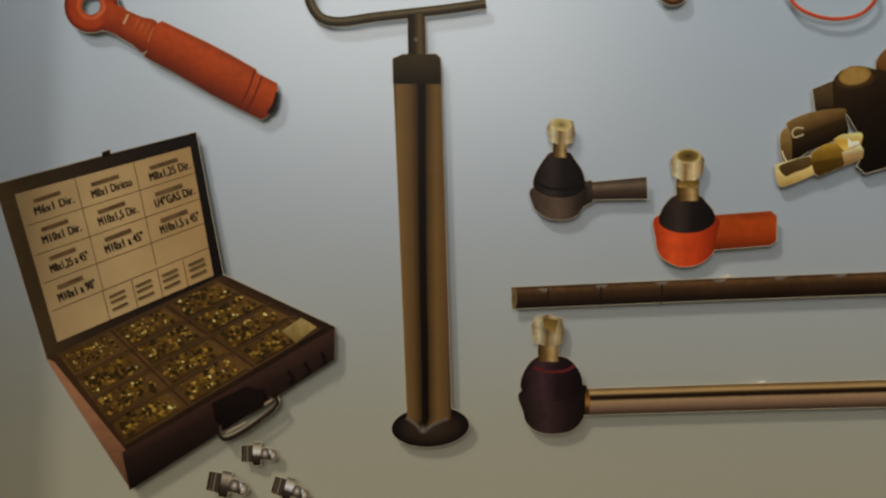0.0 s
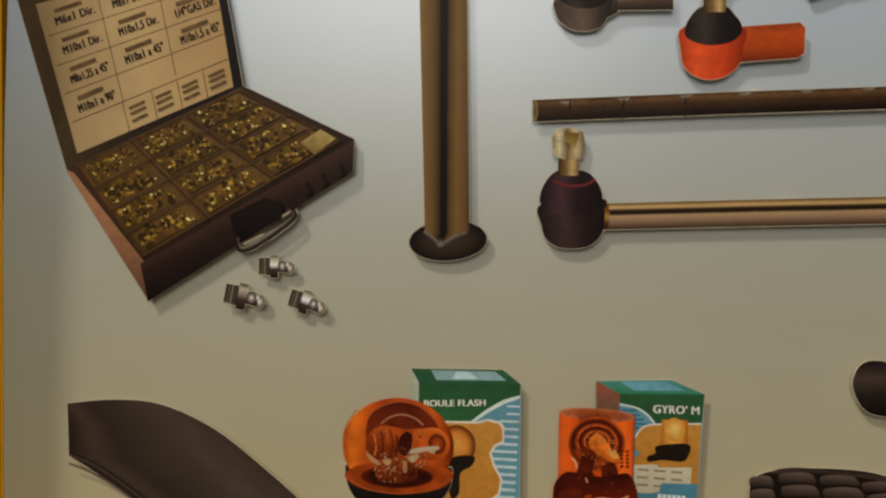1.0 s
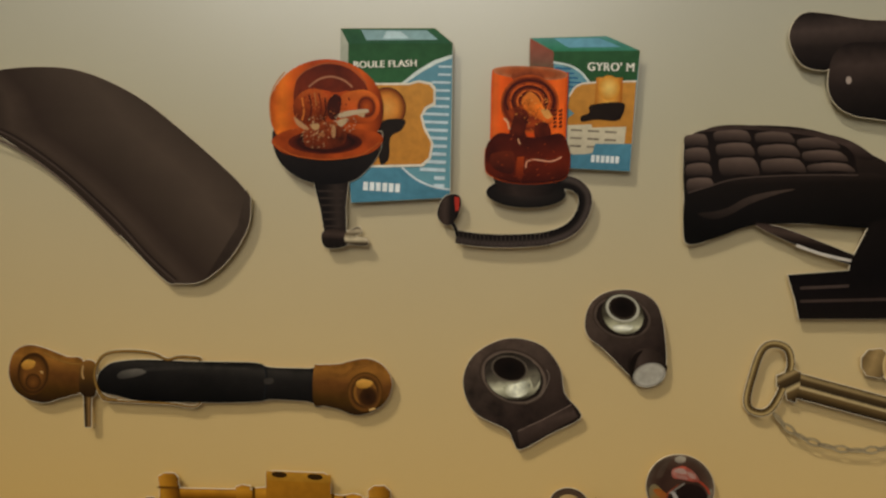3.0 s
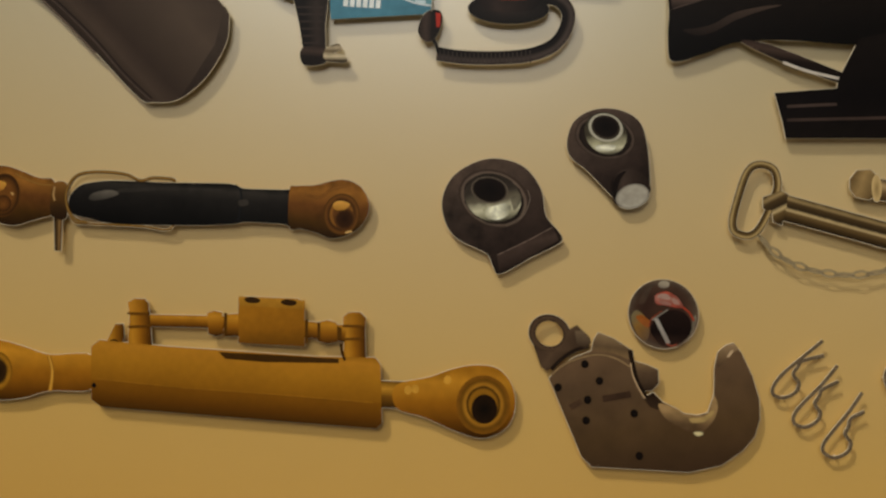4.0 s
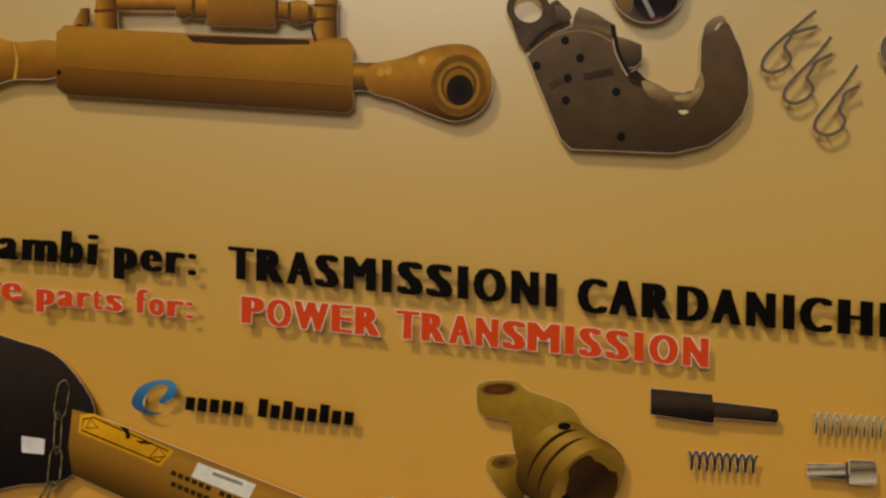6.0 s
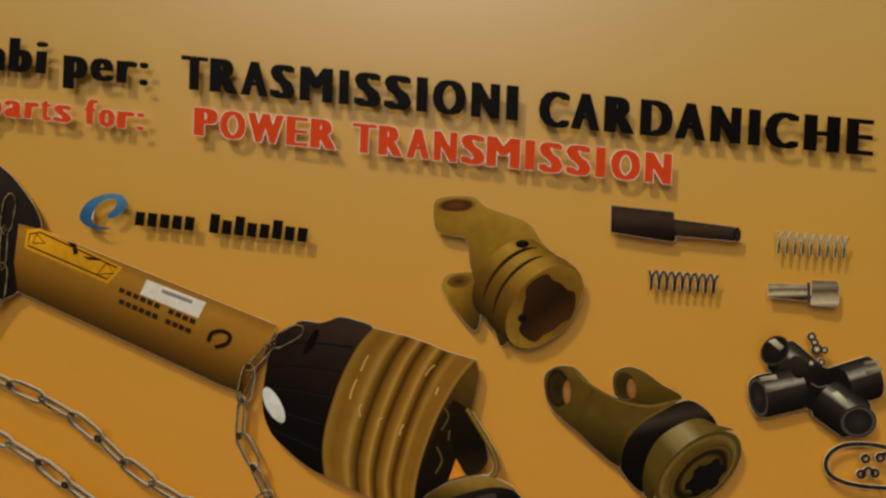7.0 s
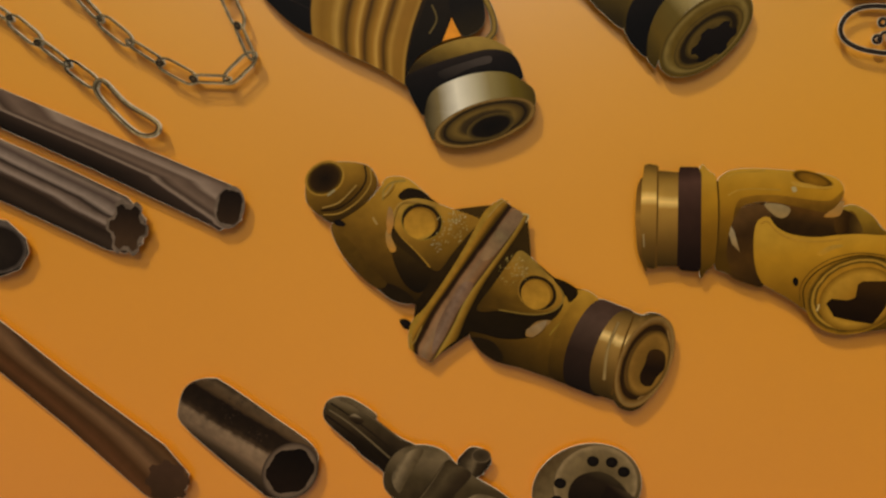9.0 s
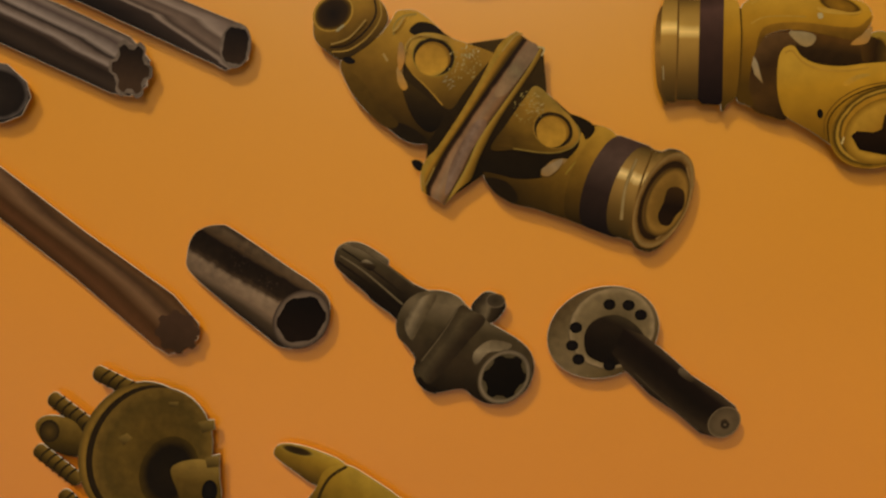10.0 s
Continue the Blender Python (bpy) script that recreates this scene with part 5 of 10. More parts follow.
# Pads light above and dark below, front face dark: shading put into colour.
poly("quilt_ground", [(0.2403, 1.4291), (0.2437, 1.4356), (0.2535, 1.4432), (0.2644, 1.4471), (0.2849, 1.4490), (0.3147, 1.4480), (0.3446, 1.4459), (0.3654, 1.4401), (0.3735, 1.4226), (0.3713, 1.4158), (0.3308, 1.4129), (0.2846, 1.4074), (0.2608, 1.3991), (0.2445, 1.3896)], ink("0:221a16 1:1a1411"), fringe=0, parent=cushion, rounded=True)
poly("quilt_pad", [(0.2397, 1.4386), (0.2451, 1.4410), (0.2505, 1.4417), (0.2562, 1.4403), (0.2583, 1.4324), (0.2496, 1.4329), (0.2411, 1.4307)], ink("0:6a5a50 0.35:54463e 0.7:3c312b 1:181310", 0.2), fringe=0, parent=cushion, rounded=True)
poly("quilt_pad", [(0.2413, 1.4278), (0.2469, 1.4303), (0.2526, 1.4310), (0.2585, 1.4296), (0.2609, 1.4206), (0.2517, 1.4210), (0.2428, 1.4187)], ink("0:6a5a50 0.35:54463e 0.7:3c312b 1:181310", 0.2), fringe=0, parent=cushion, rounded=True)
poly("quilt_pad", [(0.2430, 1.4159), (0.2489, 1.4183), (0.2549, 1.4191), (0.2611, 1.4177), (0.2633, 1.4092), (0.2538, 1.4096), (0.2444, 1.4073)], ink("0:6a5a50 0.35:54463e 0.7:3c312b 1:181310", 0.2), fringe=0, parent=cushion, rounded=True)
poly("quilt_pad", [(0.2446, 1.4044), (0.2508, 1.4069), (0.2571, 1.4077), (0.2636, 1.4063), (0.2661, 1.3965), (0.2561, 1.3969), (0.2462, 1.3945)], ink("0:6a5a50 0.35:54463e 0.7:3c312b 1:181310", 0.2), fringe=0, parent=cushion, rounded=True)
poly("quilt_pad", [(0.2623, 1.4432), (0.2706, 1.4457), (0.2790, 1.4466), (0.2876, 1.4453), (0.2908, 1.4381), (0.2777, 1.4383), (0.2648, 1.4359)], ink("0:6a5a50 0.35:54463e 0.7:3c312b 1:181310", 0.2), fringe=0, parent=cushion, rounded=True)
poly("quilt_pad", [(0.2650, 1.4330), (0.2736, 1.4356), (0.2822, 1.4365), (0.2910, 1.4353), (0.2946, 1.4269), (0.2811, 1.4271), (0.2678, 1.4246)], ink("0:6a5a50 0.35:54463e 0.7:3c312b 1:181310", 0.2), fringe=0, parent=cushion, rounded=True)
poly("quilt_pad", [(0.2680, 1.4217), (0.2768, 1.4244), (0.2858, 1.4253), (0.2949, 1.4241), (0.2997, 1.4120), (0.2857, 1.4121), (0.2718, 1.4095)], ink("0:6a5a50 0.35:54463e 0.7:3c312b 1:181310", 0.2), fringe=0, parent=cushion, rounded=True)
poly("quilt_pad", [(0.2941, 1.4436), (0.3026, 1.4462), (0.3112, 1.4471), (0.3199, 1.4458), (0.3244, 1.4389), (0.3106, 1.4391), (0.2969, 1.4366)], ink("0:6a5a50 0.35:54463e 0.7:3c312b 1:181310", 0.2), fringe=0, parent=cushion, rounded=True)
poly("quilt_pad", [(0.2972, 1.4337), (0.3062, 1.4363), (0.3153, 1.4372), (0.3246, 1.4361), (0.3295, 1.4282), (0.3148, 1.4283), (0.3003, 1.4257)], ink("0:6a5a50 0.35:54463e 0.7:3c312b 1:181310", 0.2), fringe=0, parent=cushion, rounded=True)
poly("quilt_pad", [(0.3006, 1.4229), (0.3102, 1.4255), (0.3199, 1.4265), (0.3297, 1.4254), (0.3352, 1.4164), (0.3195, 1.4164), (0.3041, 1.4137)], ink("0:6a5a50 0.35:54463e 0.7:3c312b 1:181310", 0.2), fringe=0, parent=cushion, rounded=True)
poly("quilt_pad", [(0.3263, 1.4407), (0.3351, 1.4433), (0.3440, 1.4442), (0.3531, 1.4430), (0.3597, 1.4364), (0.3452, 1.4365), (0.3309, 1.4340)], ink("0:6a5a50 0.35:54463e 0.7:3c312b 1:181310", 0.2), fringe=0, parent=cushion, rounded=True)
poly("quilt_pad", [(0.3311, 1.4311), (0.3406, 1.4338), (0.3502, 1.4347), (0.3600, 1.4336), (0.3665, 1.4269), (0.3510, 1.4270), (0.3357, 1.4244)], ink("0:6a5a50 0.35:54463e 0.7:3c312b 1:181310", 0.2), fringe=0, parent=cushion, rounded=True)
poly("quilt_pad", [(0.3360, 1.4215), (0.3461, 1.4242), (0.3564, 1.4252), (0.3668, 1.4241), (0.3723, 1.4189), (0.3560, 1.4189), (0.3398, 1.4163)], ink("0:6a5a50 0.35:54463e 0.7:3c312b 1:181310", 0.2), fringe=0, parent=cushion, rounded=True)
poly("back_roll", [(0.2531, 1.4438), (0.2643, 1.4486), (0.2847, 1.4505), (0.3146, 1.4495), (0.3463, 1.4475), (0.3689, 1.4420), (0.3865, 1.4306), (0.3737, 1.4298), (0.3637, 1.4381), (0.3429, 1.4439), (0.3149, 1.4465), (0.2850, 1.4471), (0.2646, 1.4448)], ink("0:3c302a 0.5:4a3c36 1:241c18"), fringe=0, parent=cushion, rounded=True)
poly("front_face", [(0.2435, 1.3880), (0.2497, 1.3961), (0.2607, 1.3998), (0.2845, 1.4078), (0.3308, 1.4132), (0.3970, 1.4172), (0.4006, 1.3794), (0.3340, 1.3763), (0.2969, 1.3721), (0.2751, 1.3629), (0.2567, 1.3559), (0.2491, 1.3558), (0.2452, 1.3620)], ink("0:2e2520 0.15:1e1814 0.6:161210 1:0e0b09", 0.2), ((0.3122, 1.4123), (0.3159, 1.3694)), fringe=0, parent=cushion, rounded=True)
poly("fold_sheen", [(0.2548, 1.3791), (0.2679, 1.3818), (0.2788, 1.3859), (0.2931, 1.3949), (0.3132, 1.4007), (0.3280, 1.4028), (0.3135, 1.3977), (0.2954, 1.3897), (0.2793, 1.3796), (0.2665, 1.3755)], ink("0:4a3e36 0.5:3a302a 1:241d19"), fringe=0, parent=cushion, rounded=True)
wire("piping", [(0.2460, 1.3949), (0.2607, 1.4006), (0.2845, 1.4086), (0.3307, 1.4140), (0.3749, 1.4166)], 0.0012, ink("0:3c322c 0.5:5c4e46 1:1c1613"), fringe=0, parent=cushion)
poly("strut", [(0.3003, 1.3728), (0.3210, 1.3723), (0.3781, 1.3543), (0.3911, 1.3508), (0.3832, 1.3451), (0.3395, 1.3570)], BLACK, ((0.3380, 1.3734), (0.3357, 1.3515)), rounded=True)
wire("strut_glint", [(0.3329, 1.3591), (0.3526, 1.3535), (0.3786, 1.3491)], 0.0023, ink("b8b0a4"), fringe=0)
poly("base_box", [(0.3286, 1.3353), (0.3750, 1.3419), (0.3760, 1.3498), (0.3884, 1.3810), (0.4081, 1.3865), (0.4714, 1.3905), (0.4789, 1.3110), (0.3402, 1.3011), (0.3364, 1.3144)], ink("0:1e1815 0.5:141010 1:1c1613", 0.3), ((0.3976, 1.3729), (0.4037, 1.3056)))
wire("base_slot", [(0.3389, 1.3255), (0.3761, 1.3298)], 0.0023, ink("4a3e38"), fringe=0)
wire("base_slot", [(0.3398, 1.3151), (0.4141, 1.3220)], 0.0023, ink("443832"), fringe=0)
finish()

# ---- third row: links, rod ends, hook, pins ----
begin("top_link", (-0.1380, 1.2107), "black top link with brass-coloured eyes and wire clip", "top link")
BRONZE = ink("0:6f4a1e 0.22:8b602a 0.45:69441e 0.75:47300e 1:2c1c0b", 0.6, 110)
CLIP_WIRE = ink("0:4e3817 0.4:967741 0.7:6f5224 1:3d2a0f")
wire("clip_lower", [(-0.2275, 1.2005), (-0.2217, 1.1931), (-0.2104, 1.1926), (-0.1658, 1.1938), (-0.1452, 1.1925), (-0.1388, 1.1968)], 0.0019, CLIP_WIRE)
band("tommy_bar", [(-0.2364, 1.2043), (-0.2347, 1.1683)], [0.0075, 0.0054], ink("0:3d2c17 0.35:80643d 0.6:4e3a20 1:261a0d"))
# Glints, ridges and sheens on eyes and tube are painted highlights.
e1 = poly("eye", [(-0.3048, 1.2137), (-0.3016, 1.2261), (-0.2927, 1.2334), (-0.2814, 1.2344), (-0.2678, 1.2310), (-0.2541, 1.2269), (-0.2429, 1.2268), (-0.2400, 1.2185), (-0.2408, 1.1993), (-0.2510, 1.1940), (-0.2622, 1.1900), (-0.2735, 1.1862), (-0.2871, 1.1881), (-0.2987, 1.1949), (-0.3039, 1.2048)], BRONZE, ((-0.2724, 1.2344), (-0.2735, 1.1862)), rounded=True)
disc("ball", (-0.2836, 1.2104), (-0.2695, 1.2105), (-0.2845, 1.1923), ink("0:6f4a20 0.5:7a5024 0.75:5e3e19 0.9:3b240e 1:5e3e19"), fringe=0, parent=e1)
disc("nub", (-0.2834, 1.2037), (-0.2766, 1.2037), (-0.2837, 1.1969), ink("0:7a5024 0.7:5e3c19 1:3b240e"), fringe=0, parent=e1)
poly("glint", [(-0.2942, 1.2172), (-0.2893, 1.2220), (-0.2820, 1.2208), (-0.2841, 1.2153), (-0.2909, 1.2134)], ink("0:c89947 1:a2702e"), fringe=0, parent=e1, rounded=True)
wire("ridge", [(-0.2745, 1.2289), (-0.2631, 1.2244), (-0.2517, 1.2217), (-0.2423, 1.2219)], 0.0017, ink("0:5e3e19 0.5:9d773a 1:5e3e19"), fringe=0, parent=e1)
wire("glint", [(-0.2773, 1.2131), (-0.2750, 1.2115)], 0.0015, ink("c8a367"), fringe=0, parent=e1)
poly("collar", [(-0.2435, 1.2178), (-0.2392, 1.2248), (-0.2320, 1.2249), (-0.2296, 1.2193), (-0.2290, 1.1966), (-0.2375, 1.1946), (-0.2430, 1.1991)], ink("0:805c2e 0.3:61441e 0.7:3d2a13 1:2c1c0b"), ((-0.2383, 1.2244), (-0.2364, 1.1947)), rounded=True)
wire("collar_glint", [(-0.2405, 1.2207), (-0.2412, 1.2140), (-0.2397, 1.2092)], 0.0019, ink("0:805c2e 0.5:b29667 1:805c2e"), fringe=0)
tube = poly("tube", [(-0.2268, 1.2146), (-0.2203, 1.2222), (-0.2115, 1.2260), (-0.1892, 1.2294), (-0.1493, 1.2308), (-0.1053, 1.2334), (-0.0922, 1.2335), (-0.0811, 1.2308), (-0.0506, 1.2321), (-0.0445, 1.2308), (-0.0424, 1.2057), (-0.0515, 1.2048), (-0.0799, 1.2040), (-0.0908, 1.2013), (-0.1304, 1.1974), (-0.1881, 1.1943), (-0.2106, 1.1971), (-0.2230, 1.1993), (-0.2277, 1.2061)], ink("0:141210 0.16:34302b 0.36:24211e 0.75:161412 1:0c0a09", 0.5, 120), ((-0.1273, 1.2324), (-0.1271, 1.1981)), rounded=True)
poly("sheen", [(-0.2111, 1.2136), (-0.2068, 1.2183), (-0.1935, 1.2215), (-0.1862, 1.2192), (-0.1932, 1.2153), (-0.2065, 1.2117)], ink("0:6a645a 1:3a3631"), fringe=0, parent=tube, rounded=True)
poly("sheen", [(-0.1846, 1.2231), (-0.1492, 1.2270), (-0.1052, 1.2290), (-0.1051, 1.2272), (-0.1491, 1.2244), (-0.1845, 1.2200)], ink("37332e", 0.6, 120), fringe=0, parent=tube, rounded=True)
wire("shoulder", [(-0.0904, 1.2331), (-0.0854, 1.2289), (-0.0840, 1.2169), (-0.0854, 1.2031)], 0.0017, ink("0:0d0a0a 1:282a2c"), fringe=0, parent=tube)
poly("sheen", [(-0.0862, 1.2207), (-0.0796, 1.2221), (-0.0784, 1.2182), (-0.0849, 1.2164)], ink("403b35"), fringe=0, parent=tube, rounded=True)
e2 = poly("eye", [(-0.0452, 1.2330), (-0.0399, 1.2360), (-0.0248, 1.2378), (-0.0121, 1.2420), (-0.0003, 1.2439), (0.0118, 1.2394), (0.0192, 1.2290), (0.0194, 1.2177), (0.0135, 1.2067), (0.0031, 1.1993), (-0.0097, 1.1963), (-0.0208, 1.1997), (-0.0339, 1.2020), (-0.0438, 1.2032)], BRONZE, ((-0.0121, 1.2431), (-0.0119, 1.1962)), rounded=True)
wire("ridge", [(-0.0331, 1.2295), (-0.0200, 1.2283), (-0.0117, 1.2355), (-0.0001, 1.2389)], 0.0019, ink("0:4e3213 0.5:91642e 1:4e3213"), fringe=0, parent=e2)
disc("ball", (-0.0017, 1.2161), (0.0130, 1.2163), (-0.0017, 1.1994), ink("0:4e3013 0.45:61401e 0.6:8b602a 0.7:3d260f 0.88:6f4a20 1:47300e"), fringe=0, parent=e2)
disc("bore", (0.0011, 1.2124), (0.0098, 1.2126), (0.0011, 1.2036), ink("0:2c1a0b 0.7:3b240e 1:61401e"), fringe=0, parent=e2)
poly("glint", [(-0.0094, 1.2234), (-0.0040, 1.2269), (0.0044, 1.2249), (0.0007, 1.2202), (-0.0066, 1.2192)], ink("0:cb9c4e 1:9b702c"), fringe=0, parent=e2, rounded=True)
wire("glint", [(0.0026, 1.2015), (0.0077, 1.2032)], 0.0017, ink("c1a067"), fringe=0, parent=e2)
wire("clip_upper", [(-0.2105, 1.1940), (-0.2199, 1.1950), (-0.2276, 1.2027), (-0.2302, 1.2159), (-0.2254, 1.2281), (-0.2162, 1.2336), (-0.1984, 1.2358), (-0.1805, 1.2349), (-0.1688, 1.2309), (-0.1583, 1.2339), (-0.1428, 1.2341), (-0.1401, 1.2321)], 0.0025, CLIP_WIRE)
finish()

begin("hydraulic_cylinder", (-0.0778, 1.0757), "yellow painted hydraulic top-link cylinder with check valve", "cylinder")
e1 = poly("eye", [(-0.3325, 1.0598), (-0.3213, 1.0774), (-0.2998, 1.0883), (-0.2804, 1.0905), (-0.2582, 1.0868), (-0.2360, 1.0821), (-0.1999, 1.0844), (-0.1981, 1.0573), (-0.2340, 1.0521), (-0.2554, 1.0445), (-0.2772, 1.0405), (-0.3018, 1.0411), (-0.3228, 1.0463)], YELLOW, ((-0.2609, 1.0913), (-0.2577, 1.0423)), rounded=True)
disc("bore", (-0.2812, 1.0644), (-0.2671, 1.0657), (-0.2801, 1.0479), ink("0:1d130a 0.6:3a2710 0.8:a17423 1:755112"), fringe=0, parent=e1)
wire("weld_ring", [(-0.2369, 1.0811), (-0.2331, 1.0682), (-0.2340, 1.0521)], 0.0036, ink("0:865914 0.5:cf9f43 1:865914"), fringe=0, parent=e1)
band("rod", [(0.0398, 1.0740), (0.0627, 1.0752)], 0.0216, ink("0:664818 0.3:b1842f 0.6:755118 1:382508"))
e2 = poly("eye", [(0.0520, 1.0820), (0.0788, 1.0913), (0.0986, 1.1000), (0.1165, 1.1043), (0.1324, 1.1030), (0.1436, 1.0931), (0.1489, 1.0781), (0.1466, 1.0615), (0.1366, 1.0505), (0.1216, 1.0458), (0.1003, 1.0507), (0.0768, 1.0586), (0.0544, 1.0638)], YELLOW, ((0.0965, 1.0984), (0.1006, 1.0470)), rounded=True)
disc("ball_ring", (0.1235, 1.0730), (0.1451, 1.0750), (0.1254, 1.0494), ink("0:684812 0.5:8e651d 0.6:432c08 0.68:a17427 0.82:684812 1:7f5619"), fringe=0, parent=e2)
disc("bore", (0.1247, 1.0695), (0.1350, 1.0704), (0.1256, 1.0577), ink("0:110c06 1:2a1b0c"), fringe=0, parent=e2)
for q in ((0.0624, 1.0793), (0.0682, 1.0807), (0.0935, 1.0904)):
    disc("glint", q, (q[0] + 0.003, q[1]), (q[0], q[1] + 0.0036), ink("c0923b"), fringe=0, parent=e2)
band("pipe", [(-0.1556, 1.1173), (-0.0788, 1.1221)], 0.0099, YELLOW)
poly("fitting", [(-0.1705, 1.1244), (-0.1543, 1.1258), (-0.1505, 1.0991), (-0.1519, 1.0905), (-0.1681, 1.0900), (-0.1707, 1.1001)], YELLOW, ((-0.1710, 1.1048), (-0.1511, 1.1065)))
poly("bolt_head", [(-0.1728, 1.1308), (-0.1673, 1.1345), (-0.1587, 1.1348), (-0.1552, 1.1313), (-0.1551, 1.1239), (-0.1713, 1.1225)], ink("0:b1802f 0.5:9a6b1d 1:68450d"), ((-0.1726, 1.1280), (-0.1546, 1.1295)))
poly("fitting", [(0.0070, 1.1285), (0.0235, 1.1300), (0.0268, 1.0990), (0.0244, 1.0942), (0.0086, 1.0956)], YELLOW, ((0.0070, 1.1157), (0.0254, 1.1173)))
poly("bolt_head", [(0.0057, 1.1339), (0.0100, 1.1380), (0.0192, 1.1388), (0.0241, 1.1346), (0.0242, 1.1273), (0.0063, 1.1257)], ink("0:b1802f 0.5:9a6b1d 1:68450d"), ((0.0058, 1.1317), (0.0242, 1.1332)))
band("pipe", [(-0.0258, 1.1211), (0.0085, 1.1204)], 0.0135, YELLOW)
poly("pipe_nut", [(-0.1060, 1.1276), (-0.1005, 1.1299), (-0.0939, 1.1291), (-0.0912, 1.1117), (-0.0972, 1.1093), (-0.1039, 1.1106)], YELLOW, ((-0.1061, 1.1281), (-0.1028, 1.1088)))
poly("pipe_nut", [(-0.0919, 1.1274), (-0.0798, 1.1294), (-0.0784, 1.1110), (-0.0897, 1.1100)], YELLOW, ((-0.0863, 1.1284), (-0.0850, 1.1104)))
poly("pipe_nut", [(-0.0152, 1.1275), (-0.0070, 1.1301), (0.0005, 1.1289), (0.0026, 1.1134), (-0.0056, 1.1109), (-0.0136, 1.1125)], YELLOW, ((-0.0070, 1.1301), (-0.0056, 1.1109)))
vb = poly("valve_block", [(-0.0811, 1.1418), (-0.0752, 1.1437), (-0.0323, 1.1454), (-0.0265, 1.1422), (-0.0239, 1.1070), (-0.0785, 1.1054)], ink("0:b1822e 0.15:9a6b1d 0.6:8e6118 1:68450e"), ((-0.0546, 1.1445), (-0.0517, 1.1050)))
for q in ((-0.0689, 1.1410), (-0.0390, 1.1412)):
    disc("port", q, (q[0] + 0.0062, q[1]), (q[0], q[1] + 0.0024), ink("472f10"), fringe=0, parent=vb)
poly("plug", [(-0.1879, 1.0986), (-0.1821, 1.1122), (-0.1754, 1.1128), (-0.1737, 1.1017), (-0.1778, 1.0920), (-0.1864, 1.0912)], YELLOW, ((-0.1864, 1.0987), (-0.1735, 1.0999)))
disc("plug_bore", (-0.1823, 1.0949), (-0.1771, 1.0953), (-0.1820, 1.0902), ink("38250c"), fringe=0)
# Lit top and shaded underside of the barrel are in its ramp.
barrel = poly("barrel", [(-0.2013, 1.0918), (-0.1945, 1.0980), (-0.1361, 1.0975), (-0.0140, 1.1000), (0.0338, 1.1033), (0.0389, 1.0978), (0.0434, 1.0508), (0.0392, 1.0458), (-0.0755, 1.0443), (-0.1898, 1.0430), (-0.1984, 1.0483)], ink("0:8e631b 0.1:ad7c29 0.3:a37421 0.6:8a5f16 0.62:7f5512 0.85:603d0a 1:412a05", 0.15), ((-0.0797, 1.1025), (-0.0791, 1.0421)))
poly("recess", [(-0.0944, 1.0966), (-0.0559, 1.0981), (0.0045, 1.0998), (0.0048, 1.0961), (-0.0554, 1.0917), (-0.0883, 1.0915)], ink("472f0c"), fringe=0, parent=barrel)
poly("block_top", [(-0.0808, 1.1435), (-0.0262, 1.1445), (-0.0257, 1.1373), (-0.0798, 1.1358)], ink("0:ad802f 1:9a6f23"), fringe=0, parent=vb)
for q in ((-0.0695, 1.1412), (-0.0394, 1.1417)):
    disc("port", q, (q[0] + 0.0066, q[1]), (q[0], q[1] + 0.0026), ink("38250c"), fringe=0, parent=vb)
# Dark strips paint the shade between pipe parts.
for q in ([(-0.0919, 1.1290), (-0.0896, 1.1291), (-0.0883, 1.1100), (-0.0911, 1.1107)], [(-0.0251, 1.1287), (-0.0228, 1.1293), (-0.0215, 1.1108), (-0.0237, 1.1097)], [(-0.0149, 1.1277), (-0.0126, 1.1279), (-0.0115, 1.1125), (-0.0138, 1.1132)], [(0.0013, 1.1262), (0.0051, 1.1247), (0.0057, 1.1157), (0.0020, 1.1163)]):
    poly("joint_shade", q, ink("583a0c"), fringe=0)
for q in ([(-0.1724, 1.1218), (-0.1549, 1.1232)], [(-0.1712, 1.1108), (-0.1515, 1.1133)], [(0.0058, 1.1266), (0.0240, 1.1280)], [(0.0057, 1.1157), (0.0239, 1.1181)]):
    wire("fitting_groove", q, 0.0018, ink("664310"), fringe=0)
wire("dark_streak", [(0.0097, 1.0988), (0.0069, 1.1054), (0.0055, 1.1121)], 0.0022, ink("472d0c"), fringe=0)
wire("seam_line", [(-0.1940, 1.0659), (-0.1227, 1.0649), (-0.0526, 1.0662), (0.0350, 1.0668)], 0.0013, ink("90651b"), fringe=0, parent=barrel)
disc("pin_hole", (-0.1968, 1.0602), (-0.1949, 1.0604), (-0.1967, 1.0583), DARK, fringe=0, parent=barrel)
finish()

begin("weld_on_ball_end", (0.1196, 1.2341), "dark cast weld-on ball end with steel bearing", "ball end", "weld-on ball ends")
body = poly("body", [(0.0781, 1.2332), (0.0844, 1.2517), (0.1005, 1.2646), (0.1190, 1.2696), (0.1409, 1.2645), (0.1557, 1.2476), (0.1609, 1.2274), (0.1727, 1.2149), (0.1738, 1.2069), (0.1521, 1.1934), (0.1290, 1.1785), (0.1222, 1.1847), (0.1161, 1.1941), (0.0936, 1.2032), (0.0827, 1.2150)], CAST, ((0.0925, 1.2636), (0.1481, 1.1868)), rounded=True)
poly("weld_face", [(0.1250, 1.1929), (0.1279, 1.1791), (0.1726, 1.2089), (0.1672, 1.2192)], ink("0:382c26 0.3:4c3e36 1:2a201b", 0.5), ((0.1447, 1.2088), (0.1508, 1.1918)), fringe=0, parent=body)
